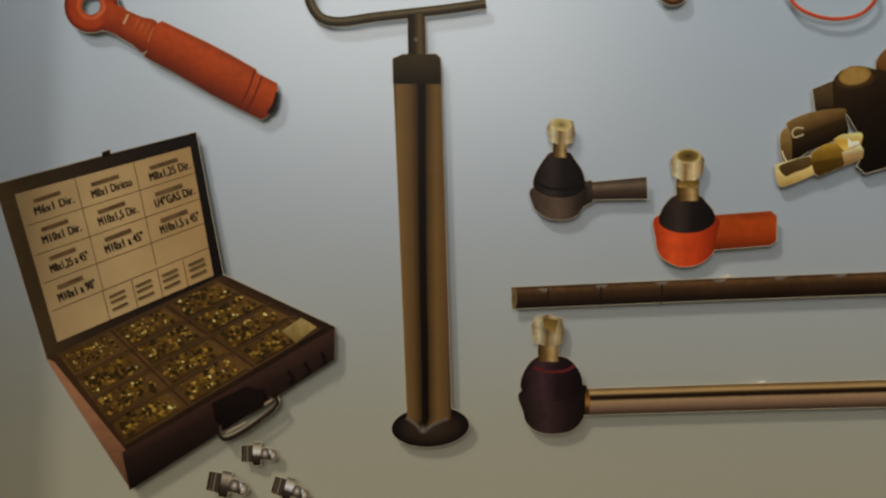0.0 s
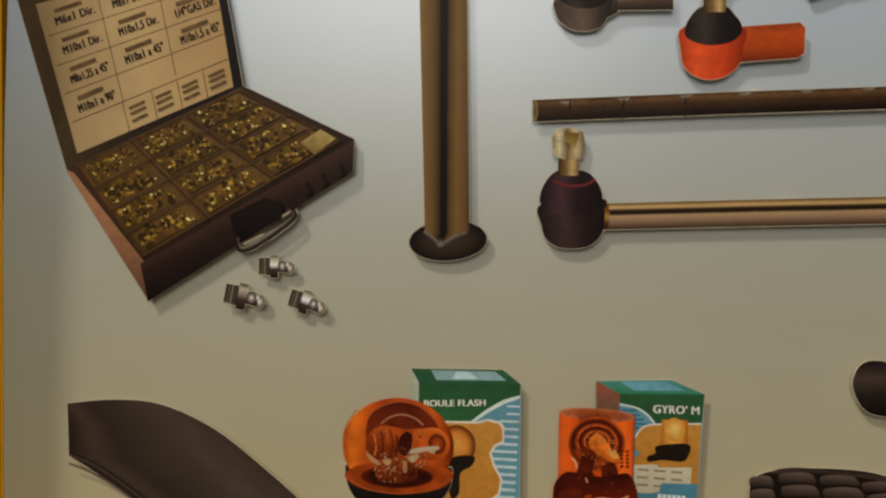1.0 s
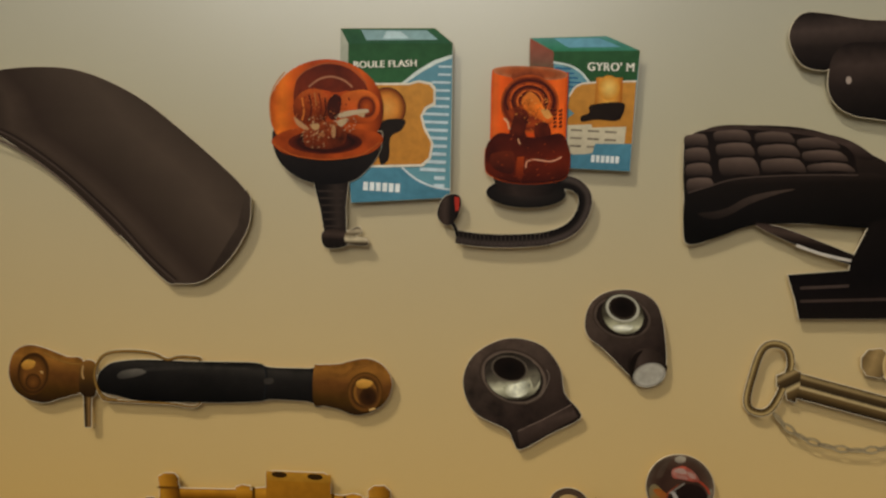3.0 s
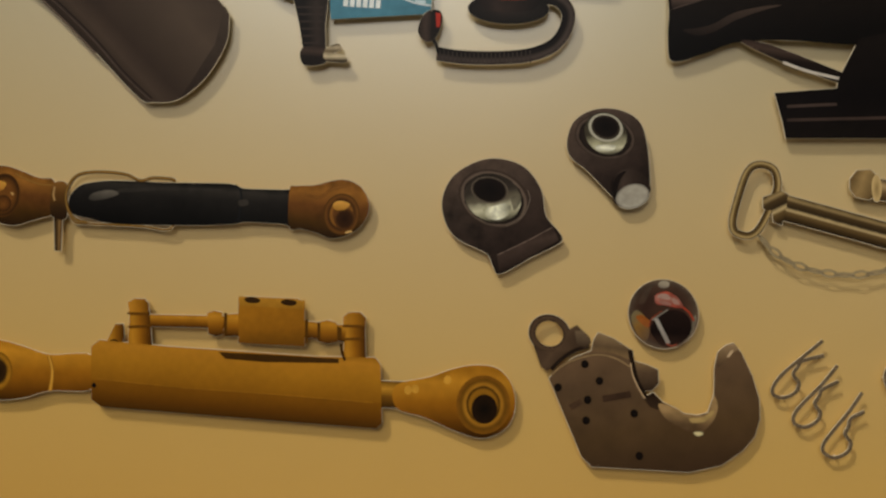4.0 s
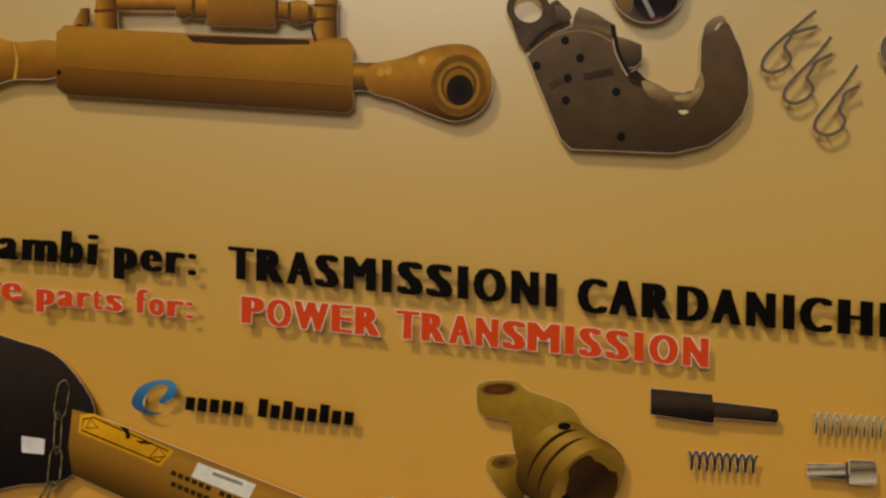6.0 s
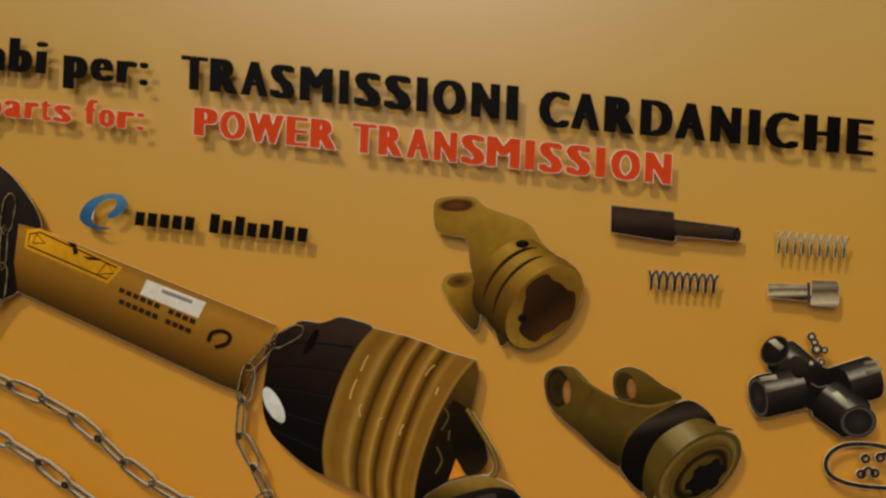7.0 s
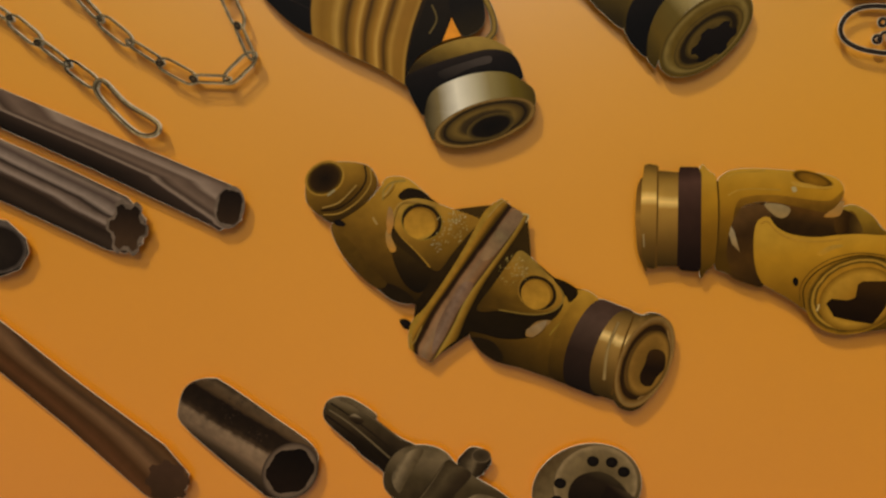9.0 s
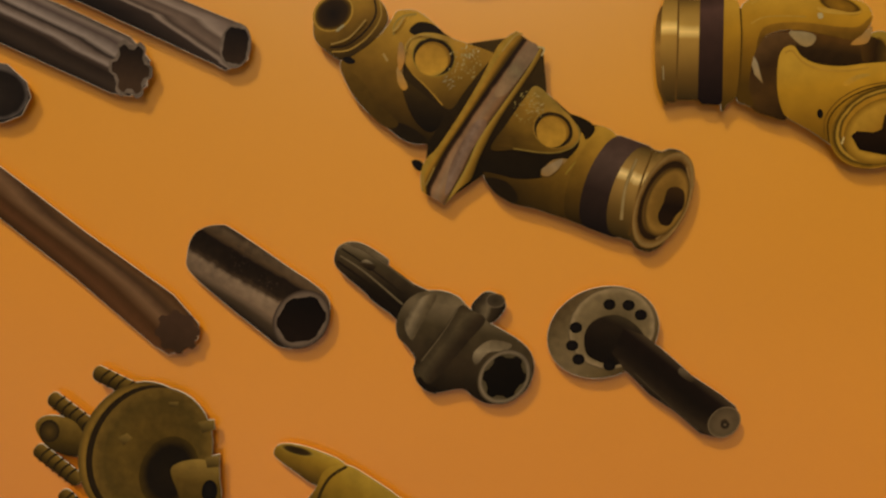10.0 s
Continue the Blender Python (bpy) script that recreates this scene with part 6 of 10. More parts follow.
# Highlights along the edges and on the bearing are painted in ink.
wire("weld_edge_glint", [(0.1254, 1.1934), (0.1462, 1.2054), (0.1672, 1.2188)], 0.0009, ink("0:54463e 0.5:7a6a5e 1:54463e", 0.8, 300), fringe=0, parent=body)
disc("race", (0.1191, 1.2377), (0.1471, 1.2373), (0.1232, 1.2148), ink("0:241c17 0.78:2c231d 0.84:1a130f 0.9:6a5c50 0.95:4c3f36 1:30261f", 0.5, 160), fringe=0, parent=body)
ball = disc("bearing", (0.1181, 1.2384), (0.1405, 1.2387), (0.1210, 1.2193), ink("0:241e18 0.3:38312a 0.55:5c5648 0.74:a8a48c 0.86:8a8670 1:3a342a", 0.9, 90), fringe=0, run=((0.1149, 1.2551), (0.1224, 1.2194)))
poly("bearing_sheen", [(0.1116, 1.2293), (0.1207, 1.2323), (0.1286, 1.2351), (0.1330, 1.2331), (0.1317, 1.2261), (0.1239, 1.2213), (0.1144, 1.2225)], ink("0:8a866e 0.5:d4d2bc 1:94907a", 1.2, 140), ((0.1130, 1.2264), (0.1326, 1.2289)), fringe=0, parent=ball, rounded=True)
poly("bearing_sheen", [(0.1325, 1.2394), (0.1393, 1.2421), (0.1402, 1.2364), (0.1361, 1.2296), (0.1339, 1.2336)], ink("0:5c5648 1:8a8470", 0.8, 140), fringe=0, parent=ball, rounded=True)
wire("race_edge_glint", [(0.1452, 1.2460), (0.1475, 1.2381), (0.1423, 1.2249), (0.1301, 1.2166)], 0.0007, ink("0:3a2e27 0.5:8a7c6e 1:3a2e27"), fringe=0, parent=body)
disc("bore", (0.1151, 1.2444), (0.1297, 1.2450), (0.1171, 1.2339), ink("0:100b08 0.86:1c140f 1:6a5f52"), fringe=0, parent=ball)
finish()

begin("weld_on_ball_end", (0.2071, 1.2809), "small dark cast ball end with a pale pin face", "ball end", "weld-on ball ends")
body = poly("body", [(0.1729, 1.2873), (0.1770, 1.3028), (0.1903, 1.3126), (0.2086, 1.3147), (0.2259, 1.3080), (0.2343, 1.2917), (0.2399, 1.2576), (0.2357, 1.2439), (0.2231, 1.2376), (0.2147, 1.2432), (0.1908, 1.2646), (0.1766, 1.2751)], CAST, ((0.1829, 1.3059), (0.2232, 1.2465)), rounded=True)
disc("race", (0.2022, 1.2926), (0.2258, 1.2922), (0.2045, 1.2751), ink("0:241c17 0.78:2c231d 0.84:1a130f 0.91:5c4e44 1:30261f", 0.5, 160), fringe=0, parent=body)
# Dark-to-light bearing tones and the sheen imitate light on steel.
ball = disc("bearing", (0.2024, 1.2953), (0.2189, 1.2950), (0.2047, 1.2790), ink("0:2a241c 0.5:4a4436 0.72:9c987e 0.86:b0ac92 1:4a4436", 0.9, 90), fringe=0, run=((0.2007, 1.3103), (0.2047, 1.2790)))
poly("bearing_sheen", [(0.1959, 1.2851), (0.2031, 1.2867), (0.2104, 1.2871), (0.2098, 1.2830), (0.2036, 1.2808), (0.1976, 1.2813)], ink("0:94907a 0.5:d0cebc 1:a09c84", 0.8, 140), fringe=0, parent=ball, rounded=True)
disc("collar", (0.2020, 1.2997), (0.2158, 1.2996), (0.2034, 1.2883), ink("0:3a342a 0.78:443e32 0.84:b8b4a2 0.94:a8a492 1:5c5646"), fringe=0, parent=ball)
disc("bore", (0.2020, 1.3004), (0.2132, 1.3004), (0.2032, 1.2913), ink("0:100b08 0.8:1c140f 1:4a4036"), fringe=0, parent=ball)
poly("pin", [(0.2122, 1.2441), (0.2094, 1.2561), (0.2137, 1.2649), (0.2230, 1.2687), (0.2335, 1.2662), (0.2394, 1.2583), (0.2404, 1.2520), (0.2321, 1.2427), (0.2186, 1.2390)], ink("0:241b16 0.3:4c3f37 0.6:3a2f28 1:2a211b"), ((0.2095, 1.2595), (0.2395, 1.2570)), fringe=0, rounded=True)
poly("pin_shade", [(0.2106, 1.2527), (0.2143, 1.2633), (0.2208, 1.2672), (0.2168, 1.2600), (0.2149, 1.2507), (0.2146, 1.2426)], ink("1e1611"), fringe=0, rounded=True)
disc("pin_face", (0.2271, 1.2476), (0.2397, 1.2519), (0.2297, 1.2384), ink("0:9c9688 0.8:a8a294 1:7e786c", 0.4))
finish()

begin("chrome_ball", (0.2594, 1.1575), "polished chrome ball with red and white reflections printed", "ball")
ball = disc("ball", (0.2589, 1.1572), (0.2860, 1.1588), (0.2615, 1.1300), ink("0:3e2c22 0.55:412e25 0.8:503c30 0.92:53463a 1:625140", 0.9, 40))
# All reflections on the ball, lines too, are painted shapes.
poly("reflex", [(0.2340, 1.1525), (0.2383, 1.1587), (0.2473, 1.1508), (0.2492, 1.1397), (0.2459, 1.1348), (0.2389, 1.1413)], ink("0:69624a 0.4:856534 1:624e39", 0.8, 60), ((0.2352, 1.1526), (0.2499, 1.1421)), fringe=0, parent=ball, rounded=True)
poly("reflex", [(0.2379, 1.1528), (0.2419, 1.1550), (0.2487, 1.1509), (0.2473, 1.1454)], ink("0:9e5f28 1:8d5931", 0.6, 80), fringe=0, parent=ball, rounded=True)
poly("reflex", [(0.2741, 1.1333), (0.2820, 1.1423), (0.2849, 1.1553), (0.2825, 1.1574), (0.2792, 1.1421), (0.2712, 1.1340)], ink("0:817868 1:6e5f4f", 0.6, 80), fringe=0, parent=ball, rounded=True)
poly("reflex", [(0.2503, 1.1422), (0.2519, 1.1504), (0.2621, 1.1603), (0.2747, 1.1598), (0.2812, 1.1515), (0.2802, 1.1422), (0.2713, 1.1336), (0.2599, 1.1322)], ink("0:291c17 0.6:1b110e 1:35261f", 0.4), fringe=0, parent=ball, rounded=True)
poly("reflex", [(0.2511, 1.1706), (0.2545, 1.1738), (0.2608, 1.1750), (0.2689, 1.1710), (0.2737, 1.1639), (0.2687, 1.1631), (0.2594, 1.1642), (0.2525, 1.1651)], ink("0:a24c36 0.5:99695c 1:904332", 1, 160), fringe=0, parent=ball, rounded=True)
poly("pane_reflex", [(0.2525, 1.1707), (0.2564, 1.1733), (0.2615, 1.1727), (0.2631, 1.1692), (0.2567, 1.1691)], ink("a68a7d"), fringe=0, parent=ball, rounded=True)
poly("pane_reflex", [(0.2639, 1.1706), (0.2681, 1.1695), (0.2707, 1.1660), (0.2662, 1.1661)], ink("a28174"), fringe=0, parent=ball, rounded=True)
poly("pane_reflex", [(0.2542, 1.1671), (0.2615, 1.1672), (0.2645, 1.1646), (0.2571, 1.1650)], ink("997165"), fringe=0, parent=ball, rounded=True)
wire("red_reflex", [(0.2737, 1.1639), (0.2793, 1.1595), (0.2828, 1.1540)], 0.0014, ink("0:974128 1:a2442e"), fringe=0, parent=ball)
wire("red_reflex", [(0.2486, 1.1467), (0.2499, 1.1526), (0.2575, 1.1599)], 0.0009, ink("0:7c432b 1:904832"), fringe=0, parent=ball)
wire("white_reflex", [(0.2504, 1.1519), (0.2556, 1.1560), (0.2620, 1.1612)], 0.0014, ink("0:696256 0.5:8c857a 1:696256"), fringe=0, parent=ball)
poly("white_reflex", [(0.2517, 1.1530), (0.2549, 1.1537), (0.2661, 1.1355), (0.2635, 1.1334), (0.2592, 1.1405)], ink("0:99938a 1:817970"), fringe=0, parent=ball)
wire("red_reflex", [(0.2632, 1.1343), (0.2672, 1.1328), (0.2712, 1.1345)], 0.0012, ink("854836"), fringe=0, parent=ball)
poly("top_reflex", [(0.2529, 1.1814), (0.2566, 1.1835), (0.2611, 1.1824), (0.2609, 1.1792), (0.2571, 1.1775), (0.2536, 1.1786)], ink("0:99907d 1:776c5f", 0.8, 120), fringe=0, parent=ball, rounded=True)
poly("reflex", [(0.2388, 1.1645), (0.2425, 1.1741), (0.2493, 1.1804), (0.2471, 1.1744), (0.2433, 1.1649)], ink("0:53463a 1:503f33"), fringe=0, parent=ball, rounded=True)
finish()

begin("coupling_hook", (0.2448, 1.0735), "grey steel lower-link coupling hook with an eye", "hook")
HOOK = ink("0:745d45 0.3:634f3a 0.7:56432c 1:433222", 0.35, 60)
eye = disc("eye", (0.1714, 1.1343), (0.1879, 1.1329), (0.1709, 1.1191), ink("0:433429 0.5:5b4938 1:3e3024"), inner=0.66)
poly("eye_tail", [(0.1594, 1.1244), (0.1659, 1.1204), (0.1757, 1.1203), (0.1832, 1.1263), (0.1865, 1.1390), (0.1924, 1.1430), (0.1981, 1.1382), (0.2038, 1.1324), (0.2026, 1.1261), (0.1882, 1.1187), (0.1784, 1.1090), (0.1716, 1.1048), (0.1670, 1.1071)], ink("0:433429 0.5:5b4938 1:3e3024", 0.4, 80), ((0.1656, 1.1249), (0.1843, 1.1130)), fringe=0, parent=eye)
wire("eye_fold", [(0.1751, 1.1060), (0.1832, 1.1156), (0.1923, 1.1226), (0.2034, 1.1270)], 0.0031, ink("0:2d2017 0.5:201711 1:3e3024"), fringe=0, parent=eye)
poly("eye_lug", [(0.1910, 1.1385), (0.1971, 1.1390), (0.2027, 1.1350), (0.2049, 1.1298), (0.2000, 1.1250), (0.1936, 1.1280)], ink("0:74634e 1:3e3024"), fringe=0, parent=eye)
body = poly("body", [(0.1739, 1.0988), (0.1811, 1.1083), (0.1927, 1.1173), (0.2054, 1.1236), (0.2065, 1.1326), (0.2095, 1.1386), (0.2221, 1.1347), (0.2349, 1.1278), (0.2378, 1.1254), (0.2413, 1.1044), (0.2487, 1.0899), (0.2561, 1.0949), (0.2646, 1.0877), (0.2745, 1.0841), (0.2818, 1.0803), (0.2922, 1.0798), (0.2998, 1.0827), (0.3033, 1.0971), (0.3018, 1.1182), (0.3033, 1.1306), (0.3088, 1.1368), (0.3146, 1.1390), (0.3213, 1.1321), (0.3314, 1.1145), (0.3382, 1.0966), (0.3400, 1.0817), (0.3374, 1.0674), (0.3290, 1.0551), (0.3138, 1.0422), (0.2893, 1.0342), (0.2132, 1.0314), (0.2046, 1.0387)], HOOK, ((0.2352, 1.1349), (0.2571, 1.0327)))
# Lighter faces and glints of the hook are light painted in ink.
poly("latch", [(0.2392, 1.1184), (0.2490, 1.1165), (0.2584, 1.1133), (0.2598, 1.1023), (0.2551, 1.0966), (0.2473, 1.0951), (0.2422, 1.1044)], ink("0:7d6749 0.35:5b4937 1:34281e"), ((0.2497, 1.1183), (0.2517, 1.0954)), parent=body)
poly("latch_top", [(0.2054, 1.1245), (0.2065, 1.1326), (0.2095, 1.1386), (0.2221, 1.1347), (0.2349, 1.1278), (0.2357, 1.1190), (0.2249, 1.1225), (0.2142, 1.1243)], ink("0:8d7759 0.6:63513b 1:7d6749"), ((0.2183, 1.1380), (0.2171, 1.1210)), fringe=0, parent=body)
wire("plate_edge", [(0.1755, 1.1016), (0.1845, 1.1104), (0.1972, 1.1172), (0.2118, 1.1210), (0.2252, 1.1190), (0.2361, 1.1137)], 0.0027, ink("0:4c3a29 0.5:907959 1:4c3a29"), fringe=0, parent=body)
wire("latch_spring", [(0.2354, 1.1269), (0.2387, 1.1148), (0.2422, 1.1044), (0.2483, 1.0943), (0.2532, 1.0876)], 0.0036, ink("0:1e150e 1:2d2017"), fringe=0, parent=body)
wire("latch_glint", [(0.2368, 1.1164), (0.2393, 1.1069), (0.2455, 1.0958), (0.2514, 1.0883)], 0.0011, ink("ad9575"), fringe=0, parent=body)
poly("jaw_notch", [(0.2496, 1.0891), (0.2561, 1.0949), (0.2638, 1.0867), (0.2617, 1.0812), (0.2545, 1.0832)], ink("0:271b13 1:3e2f22"), fringe=0, parent=body)
poly("throat", [(0.2612, 1.0865), (0.2745, 1.0841), (0.2818, 1.0803), (0.2922, 1.0798), (0.2998, 1.0827), (0.3033, 1.0963), (0.3070, 1.0886), (0.3053, 1.0787), (0.3000, 1.0703), (0.2936, 1.0644), (0.2865, 1.0665), (0.2738, 1.0716), (0.2655, 1.0771)], ink("0:977d57 0.5:634f37 1:4c3928", 0.8, 90), ((0.2834, 1.0813), (0.2828, 1.0635)), fringe=0, parent=body, rounded=True)
poly("throat_glint", [(0.2864, 1.0771), (0.2966, 1.0789), (0.3031, 1.0847), (0.3042, 1.0822), (0.2978, 1.0754), (0.2884, 1.0737)], ink("9f8859", 0.6, 120), fringe=0, parent=body, rounded=True)
poly("throat_glint", [(0.2900, 1.0659), (0.2951, 1.0672), (0.2978, 1.0657), (0.2937, 1.0635)], ink("c2b68c"), fringe=0, parent=body, rounded=True)
poly("tip_face", [(0.3027, 1.1227), (0.3041, 1.1316), (0.3088, 1.1364), (0.3147, 1.1386), (0.3185, 1.1345), (0.3129, 1.1297), (0.3083, 1.1231), (0.3043, 1.1193)], ink("0:947d60 0.6:745f45 1:524130"), fringe=0, parent=body, rounded=True)
poly("tip_glint", [(0.3105, 1.1277), (0.3127, 1.1323), (0.3151, 1.1334), (0.3130, 1.1288)], ink("c2aa88"), fringe=0, parent=body, rounded=True)
for q in ((0.2011, 1.1126), (0.2136, 1.1003), (0.1815, 1.0922), (0.2056, 1.0844), (0.2428, 1.0769), (0.2057, 1.0679), (0.2496, 1.0436)):
    disc("hole", q, (q[0] + 0.0030, q[1]), (q[0], q[1] + 0.0032), DARK, fringe=0, parent=body)
wire("stamp_bar", [(0.2174, 1.0863), (0.2388, 1.0921)], 0.0049, ink("433225", 0.5, 200), fringe=0, parent=body)
wire("stamp_bar", [(0.1925, 1.0771), (0.2009, 1.0831)], 0.0045, ink("4c3a2b", 0.5, 200), fringe=0, parent=body)
finish()

CLIP = ink("0:2c221a 0.4:80705a 1:2c221a")
for at, pts in (((0.3648, 1.1226), [(0.3824, 1.1468), (0.3698, 1.1341), (0.3555, 1.1195), (0.3487, 1.1091), (0.3485, 1.1019), (0.3556, 1.0995), (0.3647, 1.1039), (0.3675, 1.1117), (0.3626, 1.1184), (0.3654, 1.1248), (0.3685, 1.1296), (0.3843, 1.1354)]),
                ((0.3817, 1.1019), [(0.3952, 1.1284), (0.3854, 1.1133), (0.3730, 1.0980), (0.3662, 1.0875), (0.3668, 1.0804), (0.3748, 1.0781), (0.3830, 1.0829), (0.3858, 1.0902), (0.3809, 1.0969), (0.3837, 1.1034), (0.3858, 1.1089), (0.3972, 1.1162)]),
                ((0.4059, 1.0810), [(0.4158, 1.1090), (0.4078, 1.0941), (0.3972, 1.0780), (0.3905, 1.0666), (0.3911, 1.0596), (0.3992, 1.0563), (0.4082, 1.0608), (0.4109, 1.0686), (0.4060, 1.0753), (0.4080, 1.0817), (0.4092, 1.0880), (0.4189, 1.0942)])):
    begin("spring_clip", at, "bent steel wire R-clip, printed cut-out", "clip", "three R-clips")
    wire("wire", pts, 0.0025, CLIP, fringe=0.0001)
    finish()

begin("linch_pin", (0.3584, 1.2414), "plated hitch pin with loop handle and chain", "pin")
PIN = ink("0:3a2c18 0.14:94805a 0.24:54432a 0.45:33281a 0.56:b8a47a 0.64:6a5636 0.85:44351f 1:221a0e", 0.25)
band("shaft", [(0.3406, 1.2484), (0.4224, 1.2320), (0.4961, 1.2178)], 0.0198, PIN)
wire("loop", [(0.3215, 1.2795), (0.3329, 1.2769), (0.3373, 1.2658), (0.3351, 1.2524), (0.3274, 1.2315), (0.3195, 1.2238), (0.3089, 1.2256), (0.3056, 1.2342), (0.3083, 1.2530), (0.3134, 1.2728)], 0.0059, ink("0:3a2c18 0.35:ac9668 0.55:6a5634 1:2c2010"), closed=True)
poly("collar", [(0.3271, 1.2544), (0.3404, 1.2607), (0.3457, 1.2585), (0.3457, 1.2488), (0.3436, 1.2337), (0.3366, 1.2358), (0.3349, 1.2445), (0.3279, 1.2457)], PIN, ((0.3312, 1.2569), (0.3444, 1.2346)))
prev = [(0.3277, 1.2236), (0.3358, 1.2154), (0.3450, 1.2091), (0.3548, 1.2046), (0.3654, 1.2015), (0.3767, 1.1997), (0.3880, 1.1989), (0.3999, 1.1994), (0.4116, 1.2013), (0.4232, 1.2044), (0.4347, 1.2085), (0.4461, 1.2138)]
for k, (a, b) in enumerate(zip(prev, prev[1:])):
    d = Vector(b) - Vector(a)
    n = Vector((-d.y, d.x)) * (0.22 if k % 2 else 0.1)
    m = [(a[0] - 0.1 * d.x, a[1] - 0.1 * d.y), (a[0] + 0.5 * d.x + n.x, a[1] + 0.5 * d.y + n.y), (a[0] + 1.1 * d.x, a[1] + 1.1 * d.y), (a[0] + 0.5 * d.x - n.x, a[1] + 0.5 * d.y - n.y)]
    wire("chain_link", m, 0.0018, ink("0:54462f 0.5:b0a080 1:3a2e1c"), closed=True, fringe=None)
finish()

begin("bolt", (0.4029, 1.2689), "brown plated hexagon bolt with nut, printed cut-out", "bolt")
band("shank", [(0.4115, 1.2670), (0.4921, 1.2601)], 0.0162, ink("0:4a3a28 0.3:b09870 0.6:6c583c 1:382a1c", 0.3))
n1 = poly("nut", [(0.3914, 1.2733), (0.3959, 1.2802), (0.4059, 1.2818), (0.4114, 1.2774), (0.4127, 1.2636), (0.4072, 1.2583), (0.3969, 1.2597), (0.3921, 1.2655)], ink("0:6a5638 0.4:9a8258 1:4a3a24"), ((0.3915, 1.2725), (0.4125, 1.2653)))
disc("washer", (0.4119, 1.2679), (0.4156, 1.2690), (0.4133, 1.2575), ink("0:8a744c 1:c0a878"))
finish()
begin("steel_ring", (0.4511, 1.1231), "small steel ring clip, printed cut-out", "ring")
wire("ring", [(0.4328, 1.1211), (0.4352, 1.1309), (0.4488, 1.1380), (0.4634, 1.1340), (0.4693, 1.1241), (0.4654, 1.1134), (0.4518, 1.1070), (0.4379, 1.1120)], 0.0036, CLIP, closed=True)
finish()
RIM[0] = 0.0002

# ---- heading and maker's mark ----
LETTER = ink("120d0a", 0.1)
RED = ink("0:cc4e1c 1:c4481a", 0.08)

def heading_word(body, quad, extents, mat, stem=0.092, rise=0.0, name="letter"):
    """Heading letters laid one by one into a four-cornered field (base left, base right, top right, top left);
    extents: where each letter begins and ends, as fractions of the field's width."""
    a, b, c, d = (Vector(q) for q in quad)
    y = next_y()
    for letter, (u0, u1) in zip(body, extents):
        cu = bpy.data.curves.new(name, "FONT")
        cu.body, cu.size, cu.resolution_u = letter, 1.0, 3
        tmp = new(name, cu)
        bpy.context.view_layer.update()
        one = bpy.data.meshes.new_from_object(tmp.evaluated_get(bpy.context.evaluated_depsgraph_get()))
        bpy.data.objects.remove(tmp)
        bpy.data.curves.remove(cu)
        co = [tuple(v.co) for v in one.vertices]
        polys = [tuple(q.vertices) for q in one.polygons]
        bpy.data.meshes.remove(one)
        wide = stem * (0.35 if letter in "Ii:" else 0.8 if letter in "rtfEMmaes" else 1.0)
        x0, x1 = min(q[0] for q in co) - wide, max(q[0] for q in co) + wide
        tall = 0.745 if letter in "OCS" else 0.73
        verts, faces, k = [], [], 0
        for f in (-1, -0.75, -0.5, -0.25, 0, 0.25, 0.5, 0.75, 1):
            for g in ((-1, 1) if rise else (0,)):
                base = len(verts)
                for q in co:
                    u = u0 + (u1 - u0) * (q[0] + wide * f - x0) / (x1 - x0)
                    u += 0.02 * f * (u1 - u0) if rise else 0.0
                    v = q[1] / tall + rise * g
                    verts.append(local((a.lerp(b, u)).lerp(d.lerp(c, u), v), y - 0.000001 * k))
                faces += [tuple(base + i for i in p) for p in polys]
                k += 1
        mesh_part(name, verts, facing(verts, faces), [(0.5, 0.5)] * len(verts), mat)


begin("heading", (-0.0332, 0.9126), "black printed Italian heading lettering, raised to cast its drop shadow", "lettering", "headings")
heading_word("Ri", [(-0.3110, 0.9055), (-0.2612, 0.9063), (-0.2616, 0.9336), (-0.3114, 0.9328)], [(0.0, 0.6), (0.7, 1.0)], LETTER)
heading_word("cambi", [(-0.2572, 0.9064), (-0.1539, 0.9090), (-0.1545, 0.9370), (-0.2576, 0.9337)], [(0.000, 0.146), (0.174, 0.351), (0.375, 0.670), (0.694, 0.882), (0.906, 1.000)], LETTER)
heading_word("per:", [(-0.1406, 0.9082), (-0.0720, 0.9082), (-0.0736, 0.9354), (-0.1421, 0.9355)], [(0.000, 0.293), (0.316, 0.597), (0.627, 0.875), (0.894, 1.000)], LETTER)
heading_word("TRASMISSIONI", [(-0.0463, 0.9083), (0.2136, 0.9100), (0.2114, 0.9374), (-0.0480, 0.9356)], [(0.000, 0.082), (0.088, 0.176), (0.182, 0.265), (0.270, 0.346), (0.359, 0.458), (0.476, 0.506), (0.521, 0.602), (0.609, 0.691), (0.704, 0.737), (0.751, 0.850), (0.864, 0.947), (0.965, 1.000)], LETTER)
heading_word("CARDANICHE", [(0.2290, 0.9081), (0.4713, 0.9108), (0.4689, 0.9382), (0.2268, 0.9365)], [(0.000, 0.095), (0.098, 0.189), (0.200, 0.295), (0.309, 0.408), (0.414, 0.507), (0.520, 0.611), (0.632, 0.668), (0.681, 0.781), (0.796, 0.902), (0.920, 1.000)], LETTER)
keep_cut([(-0.0380, 0.9287), (-0.0362, 0.9287), (-0.0352, 0.9129), (-0.0368, 0.9129)])
finish()
begin("heading", (-0.0299, 0.8783), "red white-edged English heading lettering on the panel", "lettering", "headings")
